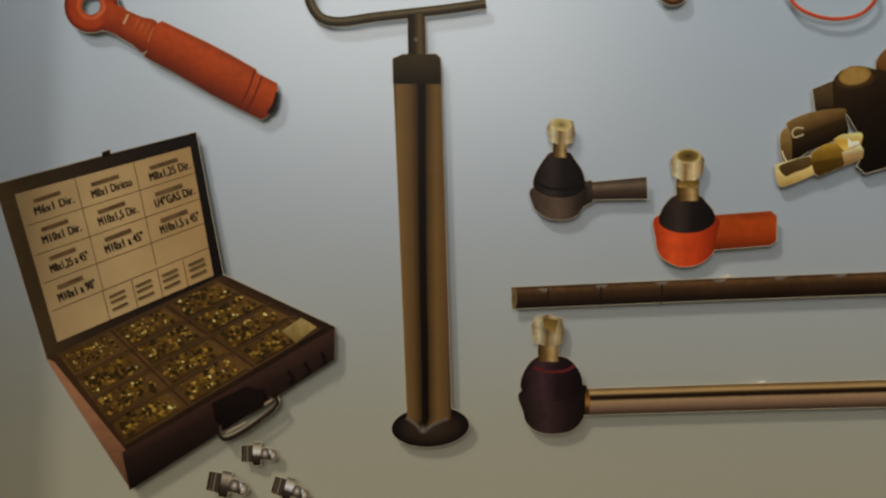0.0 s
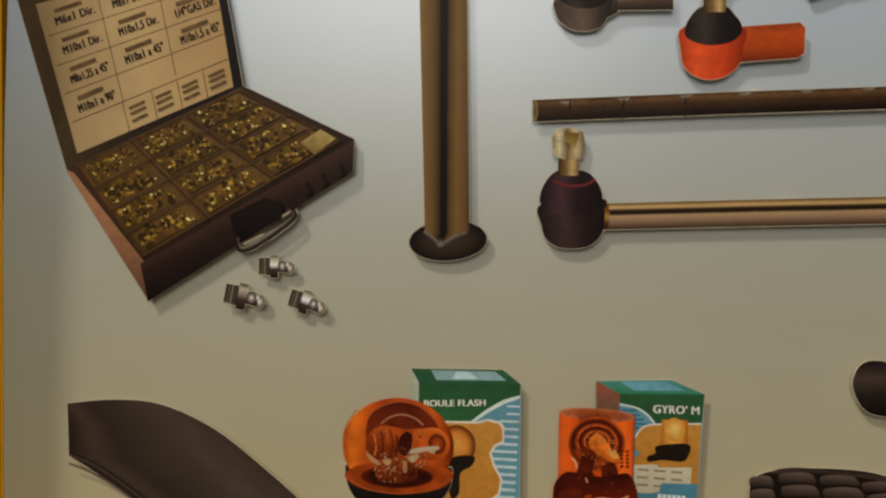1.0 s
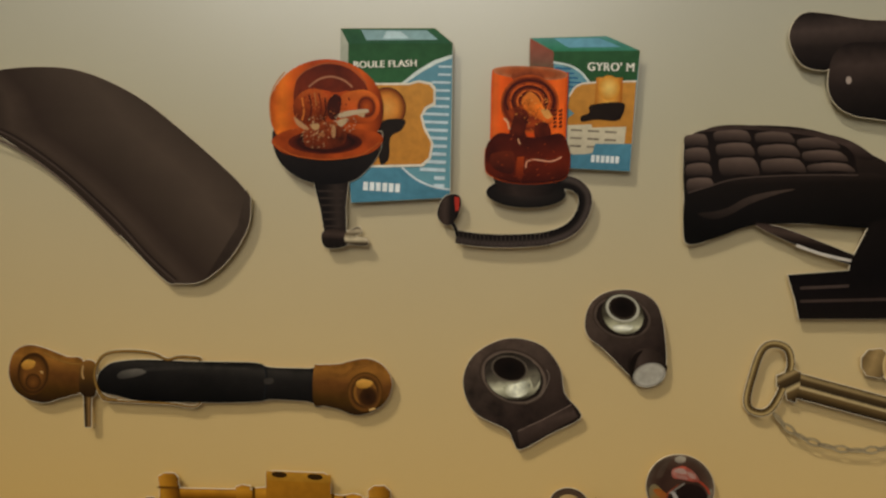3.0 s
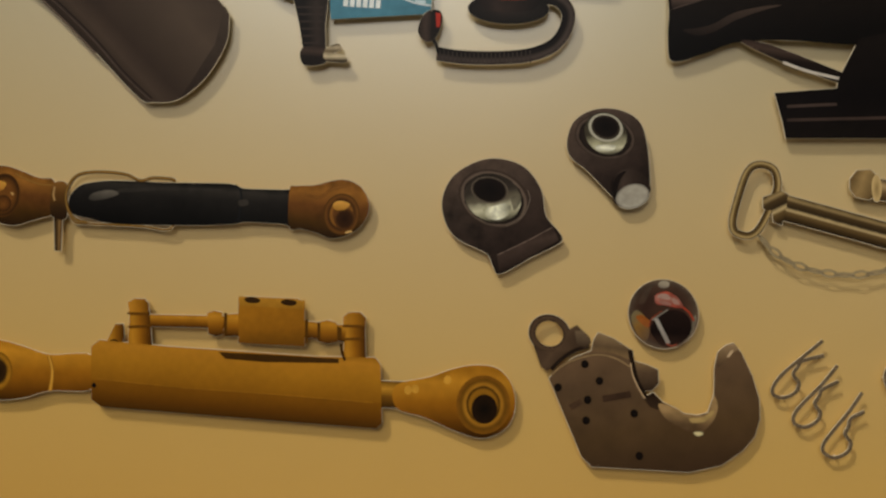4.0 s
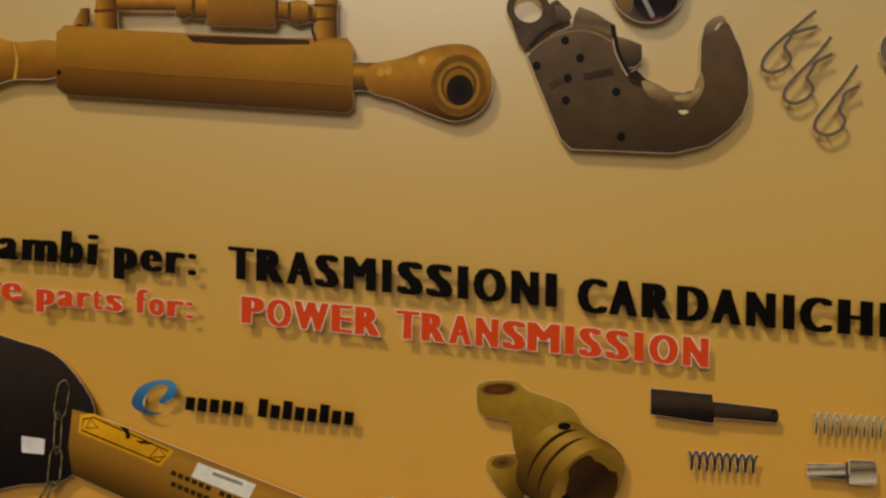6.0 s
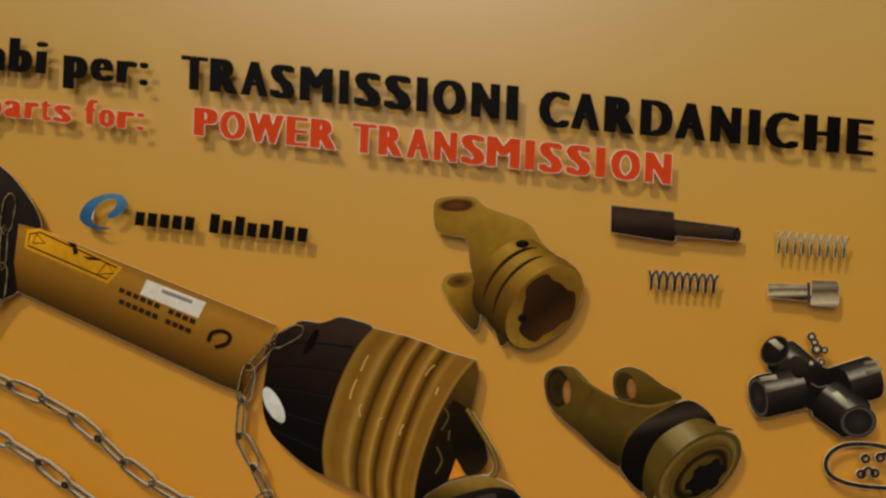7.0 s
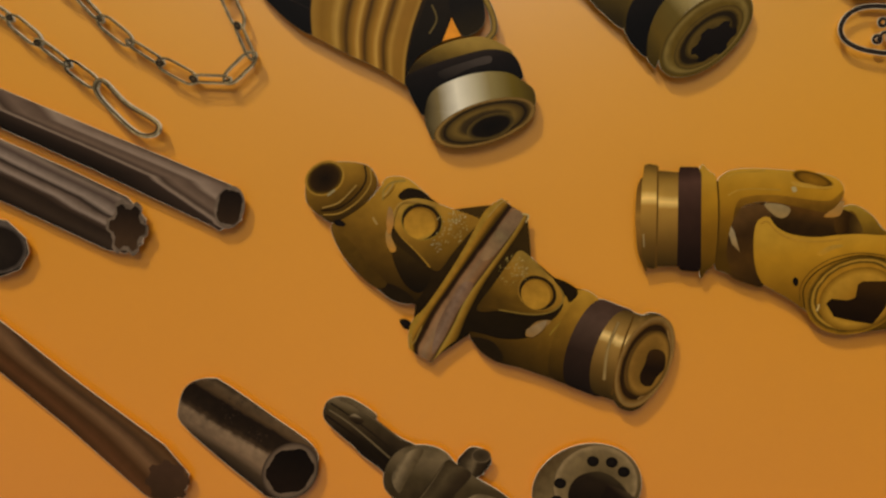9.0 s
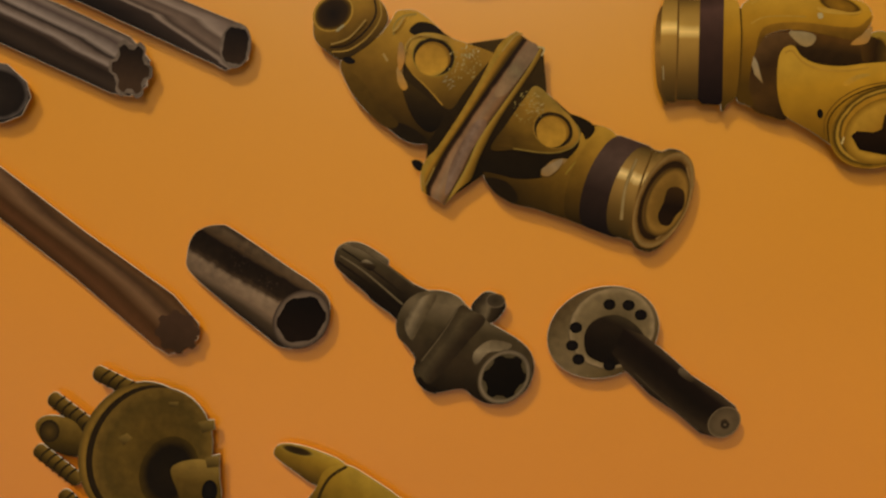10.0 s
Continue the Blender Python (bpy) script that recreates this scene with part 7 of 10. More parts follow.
for tone, spread, lift, what in ((PALE, 0.088, 0.018, "letter_edge"), (RED, 0.084, 0.0, "letter")):
    writing("word", "Spare", (-0.3012, 0.8737), (-0.2158, 0.8744), 0.0222, tone, 0.0, stem=spread * 0.7, rise=lift)
    heading_word("parts", [(-0.2037, 0.8730), (-0.1307, 0.8734), (-0.1316, 0.8944), (-0.2045, 0.8933)], [(0.000, 0.222), (0.244, 0.451), (0.473, 0.640), (0.651, 0.771), (0.796, 1.000)], tone, spread, lift, what)
    heading_word("for:", [(-0.1207, 0.8737), (-0.0721, 0.8734), (-0.0731, 0.8946), (-0.1216, 0.8943)], [(0.000, 0.226), (0.242, 0.516), (0.548, 0.849), (0.876, 1.000)], tone, spread, lift, what)
    heading_word("POWER", [(-0.0328, 0.8742), (0.0793, 0.8742), (0.0777, 0.8979), (-0.0341, 0.8969)], [(0.000, 0.170), (0.183, 0.367), (0.378, 0.633), (0.649, 0.801), (0.817, 1.000)], tone, spread, lift, what)
    heading_word("TRANSMISSION", [(0.0914, 0.8742), (0.3311, 0.8751), (0.3292, 0.8988), (0.0898, 0.8978)], [(0.000, 0.077), (0.083, 0.163), (0.173, 0.249), (0.260, 0.335), (0.346, 0.423), (0.427, 0.532), (0.547, 0.578), (0.591, 0.666), (0.675, 0.753), (0.767, 0.797), (0.813, 0.905), (0.918, 1.000)], tone, spread, lift, what)
keep_cut([(-0.0328, 0.8944), (-0.0292, 0.8944), (-0.0267, 0.8777), (-0.0303, 0.8778)])
finish()

begin("maker_mark", (-0.1002, 0.8070), "blue swirl mark with plain black bars beside it", "logo")
SWIRL = ink("0:5484a0 0.5:3c6c8e 1:305878")
poly("swirl", [(-0.1174, 0.7994), (-0.1159, 0.8084), (-0.1092, 0.8162), (-0.0969, 0.8216), (-0.0860, 0.8219), (-0.0810, 0.8167), (-0.0830, 0.8094), (-0.0907, 0.8032), (-0.0954, 0.8045), (-0.0897, 0.8122), (-0.0893, 0.8176), (-0.0957, 0.8177), (-0.1026, 0.8134), (-0.1074, 0.8058), (-0.1077, 0.7995), (-0.1028, 0.7957), (-0.0918, 0.7951), (-0.0990, 0.7934), (-0.1091, 0.7941)], SWIRL, rounded=True, fringe=0)
keep_cut([(-0.1098, 0.8126), (-0.1055, 0.8149), (-0.1069, 0.8005), (-0.1132, 0.7989)])
for k in range(14):
    if k == 5:
        continue
    a, b = (-0.0731, 0.7999), (0.0658, 0.8020)
    f = k / 14
    q = (a[0] + (b[0] - a[0]) * f, a[1] + (b[1] - a[1]) * f)
    up = 0.0105 if k not in (6, 8, 11) else 0.0145
    poly("word_bar", [q, (q[0] + 0.0076, q[1] - 0.0003), (q[0] + 0.0080, q[1] + up), (q[0] + 0.0004, q[1] + up + 0.0003)], LETTER, fringe=0)
finish()


def chain(pts, n, width, thick, mat):
    """Links along a line, every second one seen on edge."""
    line = smooth_line([tuple(q) for q in pts], False, 16)
    run = [0.0]
    for a, b in zip(line, line[1:]):
        run.append(run[-1] + (Vector(b) - Vector(a)).length)
    def at(s):
        s = max(0, min(run[-1], s))
        i = max(j for j in range(len(run)) if run[j] <= s + 1e-9)
        i = min(i, len(line) - 2)
        f = (s - run[i]) / max(run[i + 1] - run[i], 1e-9)
        return Vector(line[i]).lerp(Vector(line[i + 1]), f)
    step = run[-1] / n
    for k in range(n):
        a, b = at(step * (k - 0.10)), at(step * (k + 1.10))
        d = (b - a)
        t = d.normalized()
        m = Vector((-t.y, t.x)) * width * (0.44 if k % 2 == 0 else 0.24)
        c = (a + b) / 2
        wire("chain_link", [tuple(a), tuple(a.lerp(b, 0.16) + m * 0.9), tuple(c + m), tuple(a.lerp(b, 0.84) + m * 0.9), tuple(b), tuple(a.lerp(b, 0.84) - m * 0.9), tuple(c - m), tuple(a.lerp(b, 0.16) - m * 0.9)],
             thick, mat, closed=True, fringe=0.0001, n=3)
        if k:
            q, r = at(step * k) + Vector((-t.y, t.x)) * width * 0.12 * math.sin(k * 2.3), width * (0.20 + 0.10 * math.sin(k * 1.7))
            disc("link_knot", tuple(q), tuple(q + t * r), tuple(q + Vector((-t.y, t.x)) * r * 0.75), KNOT, fringe=0.0001)


KNOT = ink("0:6c5e46 0.3:4a3d2a 0.6:33281a 1:1e160e", 1.4, 300)
LINK = ink("0:30261a 0.35:9c8a66 0.6:54462f 1:241b11", 1.4, 200)

# ---- drive shaft with guards and chains ----
begin("drive_shaft", (-0.0517, 0.7452), "olive-yellow drive shaft with black guard bells and chains", "drive shaft")
poly("guard_bell", [(-0.2918, 0.8379), (-0.2440, 0.8450), (-0.2150, 0.8410), (-0.1858, 0.8340), (-0.1628, 0.8145), (-0.1481, 0.7911), (-0.1512, 0.7611), (-0.1642, 0.7359), (-0.1816, 0.7279), (-0.2052, 0.7238), (-0.2817, 0.7117)], ink("0:3e322a 0.4:2c231e 1:181210"), ((-0.2153, 0.8456), (-0.2052, 0.7238)), rounded=True)
poly("bell_label", [(-0.2085, 0.7639), (-0.1884, 0.7634), (-0.1883, 0.7506), (-0.2074, 0.7503)], ink("d0c8bc"), fringe=0)
# The tube's roundness is a lit-to-shaded ramp.
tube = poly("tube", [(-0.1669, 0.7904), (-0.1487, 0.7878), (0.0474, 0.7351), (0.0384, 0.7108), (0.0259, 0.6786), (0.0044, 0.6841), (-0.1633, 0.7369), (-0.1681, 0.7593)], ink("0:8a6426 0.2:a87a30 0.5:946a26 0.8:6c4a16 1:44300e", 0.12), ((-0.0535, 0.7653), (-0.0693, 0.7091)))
lab = poly("warning_label", [(-0.1600, 0.7866), (-0.1488, 0.7887), (-0.0794, 0.7655), (-0.0903, 0.7516), (-0.1606, 0.7720)], ink("0:d8a020 1:c8921a"), fringe=0, parent=tube)
wire("label_frame", [(-0.1569, 0.7833), (-0.1485, 0.7856), (-0.0840, 0.7650), (-0.0915, 0.7551), (-0.1580, 0.7741)], 0.0013, ink("2a1c0c"), closed=True, fringe=0, parent=lab, n=1)
for tri in ([(-0.1544, 0.7763), (-0.1512, 0.7839), (-0.1441, 0.7774)], [(-0.1001, 0.7578), (-0.0926, 0.7677), (-0.0864, 0.7602)]):
    wire("label_triangle", tri, 0.0013, ink("2a1c0c"), closed=True, fringe=0, parent=lab, n=1)
poly("label_figure", [(-0.1264, 0.7803), (-0.1189, 0.7802), (-0.1164, 0.7723), (-0.1200, 0.7710), (-0.1215, 0.7772)], ink("2a1c0c"), fringe=0, parent=lab)
poly("label_figure", [(-0.1125, 0.7709), (-0.0975, 0.7707), (-0.0992, 0.7687), (-0.1086, 0.7686)], ink("2a1c0c"), fringe=0, parent=lab)
st = poly("sticker", [(-0.0593, 0.7587), (-0.0104, 0.7463), (-0.0156, 0.7331), (-0.0638, 0.7465)], ink("0:d8d0c0 1:c4bcac"), fringe=0, parent=tube)
wire("sticker_bar", [(-0.0467, 0.7512), (-0.0213, 0.7451)], 0.0030, ink("8a8276"), fringe=0, parent=st)
for a, c in (((-0.0807, 0.7482), (-0.0162, 0.7294)), ((-0.0799, 0.7392), (-0.0192, 0.7219))):
    for k in range(11):
        if k == 6:
            continue
        f, g = k / 11, (k + 0.72) / 11
        wire("print_bar", [(a[0] + (c[0] - a[0]) * f, a[1] + (c[1] - a[1]) * f), (a[0] + (c[0] - a[0]) * g, a[1] + (c[1] - a[1]) * g)], 0.0039, ink("3a2810", 0.8, 500), fringe=0, parent=tube)
wire("tube_mark", [(-0.0058, 0.7162), (-0.0037, 0.7228), (0.0043, 0.7256), (0.0109, 0.7227), (0.0088, 0.7162), (0.0000, 0.7124)], 0.0030, ink("2a1c10"), fringe=0, parent=tube)
chain([(-0.1746, 0.8133), (-0.1777, 0.7947), (-0.1773, 0.7674), (-0.1778, 0.7398), (-0.1814, 0.7141), (-0.1981, 0.6970), (-0.2303, 0.6783), (-0.2677, 0.6597)], 7, 0.0110, 0.0019, LINK)
# Bell tones fall from lit top to dark foot, painted in.
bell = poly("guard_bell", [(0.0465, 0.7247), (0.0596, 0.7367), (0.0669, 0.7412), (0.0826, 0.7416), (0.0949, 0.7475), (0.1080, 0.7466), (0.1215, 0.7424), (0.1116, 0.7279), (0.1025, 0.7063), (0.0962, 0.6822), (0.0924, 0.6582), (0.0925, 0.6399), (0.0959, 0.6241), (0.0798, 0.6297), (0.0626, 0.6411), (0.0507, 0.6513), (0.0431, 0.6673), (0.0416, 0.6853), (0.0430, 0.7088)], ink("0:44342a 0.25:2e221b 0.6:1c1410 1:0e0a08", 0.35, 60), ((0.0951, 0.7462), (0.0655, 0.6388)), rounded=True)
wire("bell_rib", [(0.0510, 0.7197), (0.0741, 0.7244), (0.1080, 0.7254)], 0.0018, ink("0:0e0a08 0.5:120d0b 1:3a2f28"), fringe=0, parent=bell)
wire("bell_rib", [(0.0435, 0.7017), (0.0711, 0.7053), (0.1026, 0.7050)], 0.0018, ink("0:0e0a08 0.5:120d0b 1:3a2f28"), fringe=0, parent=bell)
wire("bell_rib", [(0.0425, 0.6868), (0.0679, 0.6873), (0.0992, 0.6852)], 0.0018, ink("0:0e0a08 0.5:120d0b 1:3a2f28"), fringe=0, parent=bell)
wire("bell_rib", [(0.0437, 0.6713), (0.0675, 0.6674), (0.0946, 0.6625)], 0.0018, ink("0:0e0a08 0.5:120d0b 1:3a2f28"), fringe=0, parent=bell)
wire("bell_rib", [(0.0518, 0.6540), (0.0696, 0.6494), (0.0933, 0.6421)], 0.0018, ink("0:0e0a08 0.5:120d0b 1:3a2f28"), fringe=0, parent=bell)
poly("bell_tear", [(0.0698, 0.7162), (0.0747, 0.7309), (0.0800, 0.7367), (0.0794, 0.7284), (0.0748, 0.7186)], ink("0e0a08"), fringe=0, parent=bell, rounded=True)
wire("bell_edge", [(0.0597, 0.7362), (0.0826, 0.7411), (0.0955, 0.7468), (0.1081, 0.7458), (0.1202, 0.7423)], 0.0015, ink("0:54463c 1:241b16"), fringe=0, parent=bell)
poly("bell_window", [(0.0413, 0.6832), (0.0463, 0.6860), (0.0553, 0.6773), (0.0607, 0.6665), (0.0593, 0.6601), (0.0521, 0.6627), (0.0442, 0.6721)], ink("0:ece4d4 1:c8c0b0"), fringe=0, parent=bell, rounded=True)
# Dark inside, bright ridges and glints of the cone are painted light and shade.
poly("cone_inside", [(0.2034, 0.7270), (0.2062, 0.7172), (0.2046, 0.6991), (0.2035, 0.6882), (0.1927, 0.6919), (0.1874, 0.6923), (0.1814, 0.6793), (0.1767, 0.6554), (0.1724, 0.6287), (0.1704, 0.6074), (0.1698, 0.5975), (0.1658, 0.6186), (0.1708, 0.6611), (0.1804, 0.6869), (0.1904, 0.7088)], ink("0:6a4e1c 0.4:3a2a0f 1:1e1408"), ((0.2012, 0.7242), (0.1735, 0.6197)))
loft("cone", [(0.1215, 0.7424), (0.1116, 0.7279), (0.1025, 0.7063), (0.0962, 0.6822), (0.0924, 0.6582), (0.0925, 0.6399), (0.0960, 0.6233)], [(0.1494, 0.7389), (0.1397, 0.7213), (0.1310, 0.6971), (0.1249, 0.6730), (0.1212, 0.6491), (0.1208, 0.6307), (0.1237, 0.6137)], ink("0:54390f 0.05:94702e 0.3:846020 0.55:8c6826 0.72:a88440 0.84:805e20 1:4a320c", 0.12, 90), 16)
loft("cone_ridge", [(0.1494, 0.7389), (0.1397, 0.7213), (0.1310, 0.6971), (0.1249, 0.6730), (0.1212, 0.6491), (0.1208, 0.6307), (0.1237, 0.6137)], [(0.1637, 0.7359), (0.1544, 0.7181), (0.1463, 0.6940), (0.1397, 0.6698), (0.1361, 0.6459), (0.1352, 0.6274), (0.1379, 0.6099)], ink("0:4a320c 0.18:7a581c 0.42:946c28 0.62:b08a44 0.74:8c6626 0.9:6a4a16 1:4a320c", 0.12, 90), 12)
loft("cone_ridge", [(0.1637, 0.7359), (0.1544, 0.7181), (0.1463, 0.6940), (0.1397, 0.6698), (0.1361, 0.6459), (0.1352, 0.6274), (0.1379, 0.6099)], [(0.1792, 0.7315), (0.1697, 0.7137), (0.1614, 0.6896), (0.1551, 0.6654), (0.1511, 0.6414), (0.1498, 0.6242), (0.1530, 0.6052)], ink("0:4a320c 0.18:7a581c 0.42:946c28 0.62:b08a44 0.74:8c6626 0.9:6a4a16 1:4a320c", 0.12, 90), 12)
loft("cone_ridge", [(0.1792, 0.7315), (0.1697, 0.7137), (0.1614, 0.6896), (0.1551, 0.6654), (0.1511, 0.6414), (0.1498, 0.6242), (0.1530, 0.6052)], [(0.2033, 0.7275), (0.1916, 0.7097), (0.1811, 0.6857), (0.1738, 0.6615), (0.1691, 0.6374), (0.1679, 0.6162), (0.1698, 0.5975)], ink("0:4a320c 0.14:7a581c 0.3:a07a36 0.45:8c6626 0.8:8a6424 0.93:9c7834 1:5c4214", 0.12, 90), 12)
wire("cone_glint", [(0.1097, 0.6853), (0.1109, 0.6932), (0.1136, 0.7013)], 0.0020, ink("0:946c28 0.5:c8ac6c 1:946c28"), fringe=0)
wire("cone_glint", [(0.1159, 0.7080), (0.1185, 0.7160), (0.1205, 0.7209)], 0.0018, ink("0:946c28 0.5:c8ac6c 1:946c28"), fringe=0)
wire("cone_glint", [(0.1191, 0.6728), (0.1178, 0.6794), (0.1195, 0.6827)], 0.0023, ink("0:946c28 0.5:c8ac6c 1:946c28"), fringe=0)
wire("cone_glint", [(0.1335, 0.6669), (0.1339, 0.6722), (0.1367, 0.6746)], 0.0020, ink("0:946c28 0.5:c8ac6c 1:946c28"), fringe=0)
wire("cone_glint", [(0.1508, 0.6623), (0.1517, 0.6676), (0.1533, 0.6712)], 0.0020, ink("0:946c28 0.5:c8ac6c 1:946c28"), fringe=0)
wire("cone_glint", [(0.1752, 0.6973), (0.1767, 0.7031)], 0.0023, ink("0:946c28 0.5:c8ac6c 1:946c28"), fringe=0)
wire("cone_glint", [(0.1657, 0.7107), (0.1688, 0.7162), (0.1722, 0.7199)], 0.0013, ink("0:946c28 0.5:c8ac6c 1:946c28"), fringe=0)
poly("yoke_inside", [(0.1869, 0.6922), (0.1951, 0.6928), (0.2037, 0.6867), (0.2083, 0.6714), (0.1982, 0.6506), (0.1917, 0.6322), (0.1762, 0.6195), (0.1696, 0.6054), (0.1696, 0.6296), (0.1762, 0.6592), (0.1813, 0.6801)], ink("0:2a1f0e 1:0e0a05"), fringe=0)
wire("inner_glint", [(0.1828, 0.6885), (0.1868, 0.6814), (0.1826, 0.6705)], 0.0020, ink("0:2a1f0e 0.5:6a5a34 1:1e160a"), fringe=0)
wire("inner_glint", [(0.1804, 0.6572), (0.1856, 0.6475), (0.1818, 0.6366)], 0.0020, ink("0:2a1f0e 0.5:6a5a34 1:1e160a"), fringe=0)
wire("inner_glint", [(0.1889, 0.6713), (0.1887, 0.6635)], 0.0020, ink("0:2a1f0e 0.5:6a5a34 1:1e160a"), fringe=0)
poly("yoke_arm", [(0.1879, 0.6931), (0.1980, 0.6906), (0.2115, 0.6744), (0.2195, 0.6574), (0.2184, 0.6463), (0.2063, 0.6384), (0.1966, 0.6503), (0.1905, 0.6690)], ink("0:241b0c 0.6:171008 1:2c220e"), ((0.1929, 0.6899), (0.2124, 0.6408)), rounded=True)
wire("yoke_edge", [(0.2002, 0.6896), (0.2148, 0.6710), (0.2247, 0.6568), (0.2278, 0.6456), (0.2228, 0.6371)], 0.0044, ink("0:3a2c0f 0.5:94783a 0.8:6a5420 1:3a2c0f"))
poly("gap", [(0.1962, 0.6500), (0.2050, 0.6382), (0.1922, 0.6328)], ink("cc882c"), fringe=0)
poly("collar_seat", [(0.1705, 0.6061), (0.1775, 0.6189), (0.1930, 0.6308), (0.2152, 0.6394), (0.2309, 0.6382), (0.2438, 0.6309), (0.2171, 0.6258), (0.1925, 0.6145), (0.1762, 0.5989)], ink("0:94783a 0.5:6a5420 1:33260c"), ((0.2028, 0.6356), (0.2031, 0.6133)), rounded=True)
poly("rubber_band", [(0.1693, 0.6032), (0.1823, 0.6125), (0.2044, 0.6235), (0.2266, 0.6319), (0.2438, 0.6309), (0.2525, 0.6204), (0.2518, 0.6140), (0.2287, 0.6165), (0.2064, 0.6080), (0.1903, 0.5952), (0.1873, 0.5783), (0.1809, 0.5832), (0.1728, 0.5945)], ink("0:30261f 0.35:1e1713 1:0e0b09"), ((0.2116, 0.6277), (0.2198, 0.6052)), rounded=True)
poly("band_sheen", [(0.1930, 0.6109), (0.2125, 0.6212), (0.2272, 0.6273), (0.2291, 0.6228), (0.2157, 0.6167), (0.1988, 0.6064)], ink("0:4a4038 1:241d18"), fringe=0, rounded=True)
poly("steel_ring", [(0.1873, 0.5783), (0.1898, 0.5951), (0.2040, 0.6066), (0.2237, 0.6150), (0.2415, 0.6175), (0.2529, 0.6139), (0.2630, 0.6083), (0.2660, 0.5982), (0.2603, 0.5942), (0.2369, 0.5945), (0.2172, 0.5863), (0.2030, 0.5750), (0.1974, 0.5616), (0.1920, 0.5667)], ink("0:3c3018 0.12:7a6a48 0.3:d4cab4 0.45:b4a88c 0.6:8a7a50 0.8:6a581e 1:4a3a14", 0.25, 40), ((0.1875, 0.5847), (0.2639, 0.6089)), rounded=True)
disc("end_face", (0.2317, 0.5795), (0.2655, 0.5976), (0.2417, 0.5677), ink("0:2a1e10 0.45:3c2e16 0.58:6a5426 0.74:4e3c1a 0.8:1a1208 0.88:4a3818 0.95:886a38 1:5c4620"), fringe=0)
disc("bore", (0.2366, 0.5775), (0.2526, 0.5862), (0.2413, 0.5703), ink("0:0e0a05 0.75:1a1208 1:5c4a24"), fringe=0)
chain([(0.0677, 0.7362), (0.0548, 0.7329), (0.0439, 0.7193), (0.0303, 0.7054), (0.0262, 0.6855), (0.0258, 0.6634), (0.0264, 0.6412), (0.0380, 0.6250), (0.0526, 0.6145), (0.0550, 0.6005), (0.0440, 0.5855), (0.0242, 0.5755), (-0.0010, 0.5828), (-0.0294, 0.5932), (-0.0633, 0.6112), (-0.0979, 0.6372), (-0.1307, 0.6526), (-0.1603, 0.6614), (-0.1987, 0.6736), (-0.2420, 0.6871)], 18, 0.0112, 0.0018, LINK)
chain([(-0.2385, 0.6422), (-0.1948, 0.6270), (-0.1561, 0.6131), (-0.1318, 0.6018), (-0.1072, 0.5870), (-0.0828, 0.5740), (-0.0604, 0.5626)], 7, 0.0112, 0.0018, LINK)
wire("snap_hook", [(-0.0624, 0.5641), (-0.0562, 0.5668), (-0.0374, 0.5531), (-0.0144, 0.5436), (-0.0102, 0.5378), (-0.0151, 0.5325), (-0.0271, 0.5326), (-0.0468, 0.5453), (-0.0598, 0.5563)], 0.0030, LINK, closed=True)
finish()

# ---- yokes and small parts ----
begin("shaft_yoke", (0.2204, 0.7959), "olive-yellow forked yoke with a ribbed open socket", "yoke", "shaft yokes")
poly("lower_ear", [(0.1703, 0.7806), (0.1728, 0.7885), (0.1826, 0.7923), (0.1954, 0.7921), (0.2016, 0.7767), (0.2006, 0.7501), (0.1866, 0.7595), (0.1747, 0.7726)], OLIVE, ((0.1710, 0.7815), (0.2037, 0.7599)), rounded=True)
disc("ear_bore", (0.1834, 0.7856), (0.1925, 0.7875), (0.1840, 0.7805), ink("0:422d11 1:7b5b24"), fringe=0)
poly("fork", [(0.1579, 0.8409), (0.1623, 0.8465), (0.1734, 0.8494), (0.1882, 0.8498), (0.1974, 0.8437), (0.2192, 0.8387), (0.2325, 0.8335), (0.2414, 0.8228), (0.2509, 0.8147), (0.2611, 0.8071), (0.2428, 0.7859), (0.2230, 0.7418), (0.2151, 0.7502), (0.2062, 0.7602), (0.1977, 0.7805), (0.1903, 0.7987), (0.1855, 0.8171), (0.1758, 0.8194), (0.1619, 0.8220)], OLIVE, ((0.2193, 0.8378), (0.1994, 0.7594)), rounded=True)
disc("ear_bore", (0.1751, 0.8425), (0.1905, 0.8450), (0.1762, 0.8371), ink("0:6d411a 0.7:503211 1:967235"), fringe=0)
RIB, GROOVE = ink("0:6f5117 0.25:ac8838 0.6:76561a 1:342407", 0.2), ink("0:271c05 0.5:3d2b0a 1:191103", 0.2)
for kind, c0, c1, r in ((RIB, (0.2200, 0.7925), (0.2264, 0.7882), 0.0348), (GROOVE, (0.2264, 0.7882), (0.2306, 0.7857), 0.0323), (RIB, (0.2306, 0.7857), (0.2357, 0.7821), 0.0361), (GROOVE, (0.2357, 0.7821), (0.2398, 0.7796), 0.0331), (RIB, (0.2403, 0.7793), (0.2486, 0.7739), 0.0378)):
    drum("socket_rib" if kind is RIB else "socket_groove", c0, c1, r, 0.6, kind)
end_disc("socket_rim", (0.2490, 0.7736), (0.2624, 0.7650), 0.0365, 0.6, ink("0:846423 0.5:6f5119 1:8f6e29"), across=True)
poly("socket_bore", star((0.2503, 0.7733), (0.2622, 0.7984), (0.2685, 0.7637), 3, 0.22), ink("0:422b11 0.5:2f1d0c 1:503414"), ((0.2339, 0.7891), (0.2673, 0.7593)), fringe=0)
disc("pin_hole", (0.2276, 0.8191), (0.2326, 0.8197), (0.2279, 0.8162), DARK, fringe=0)
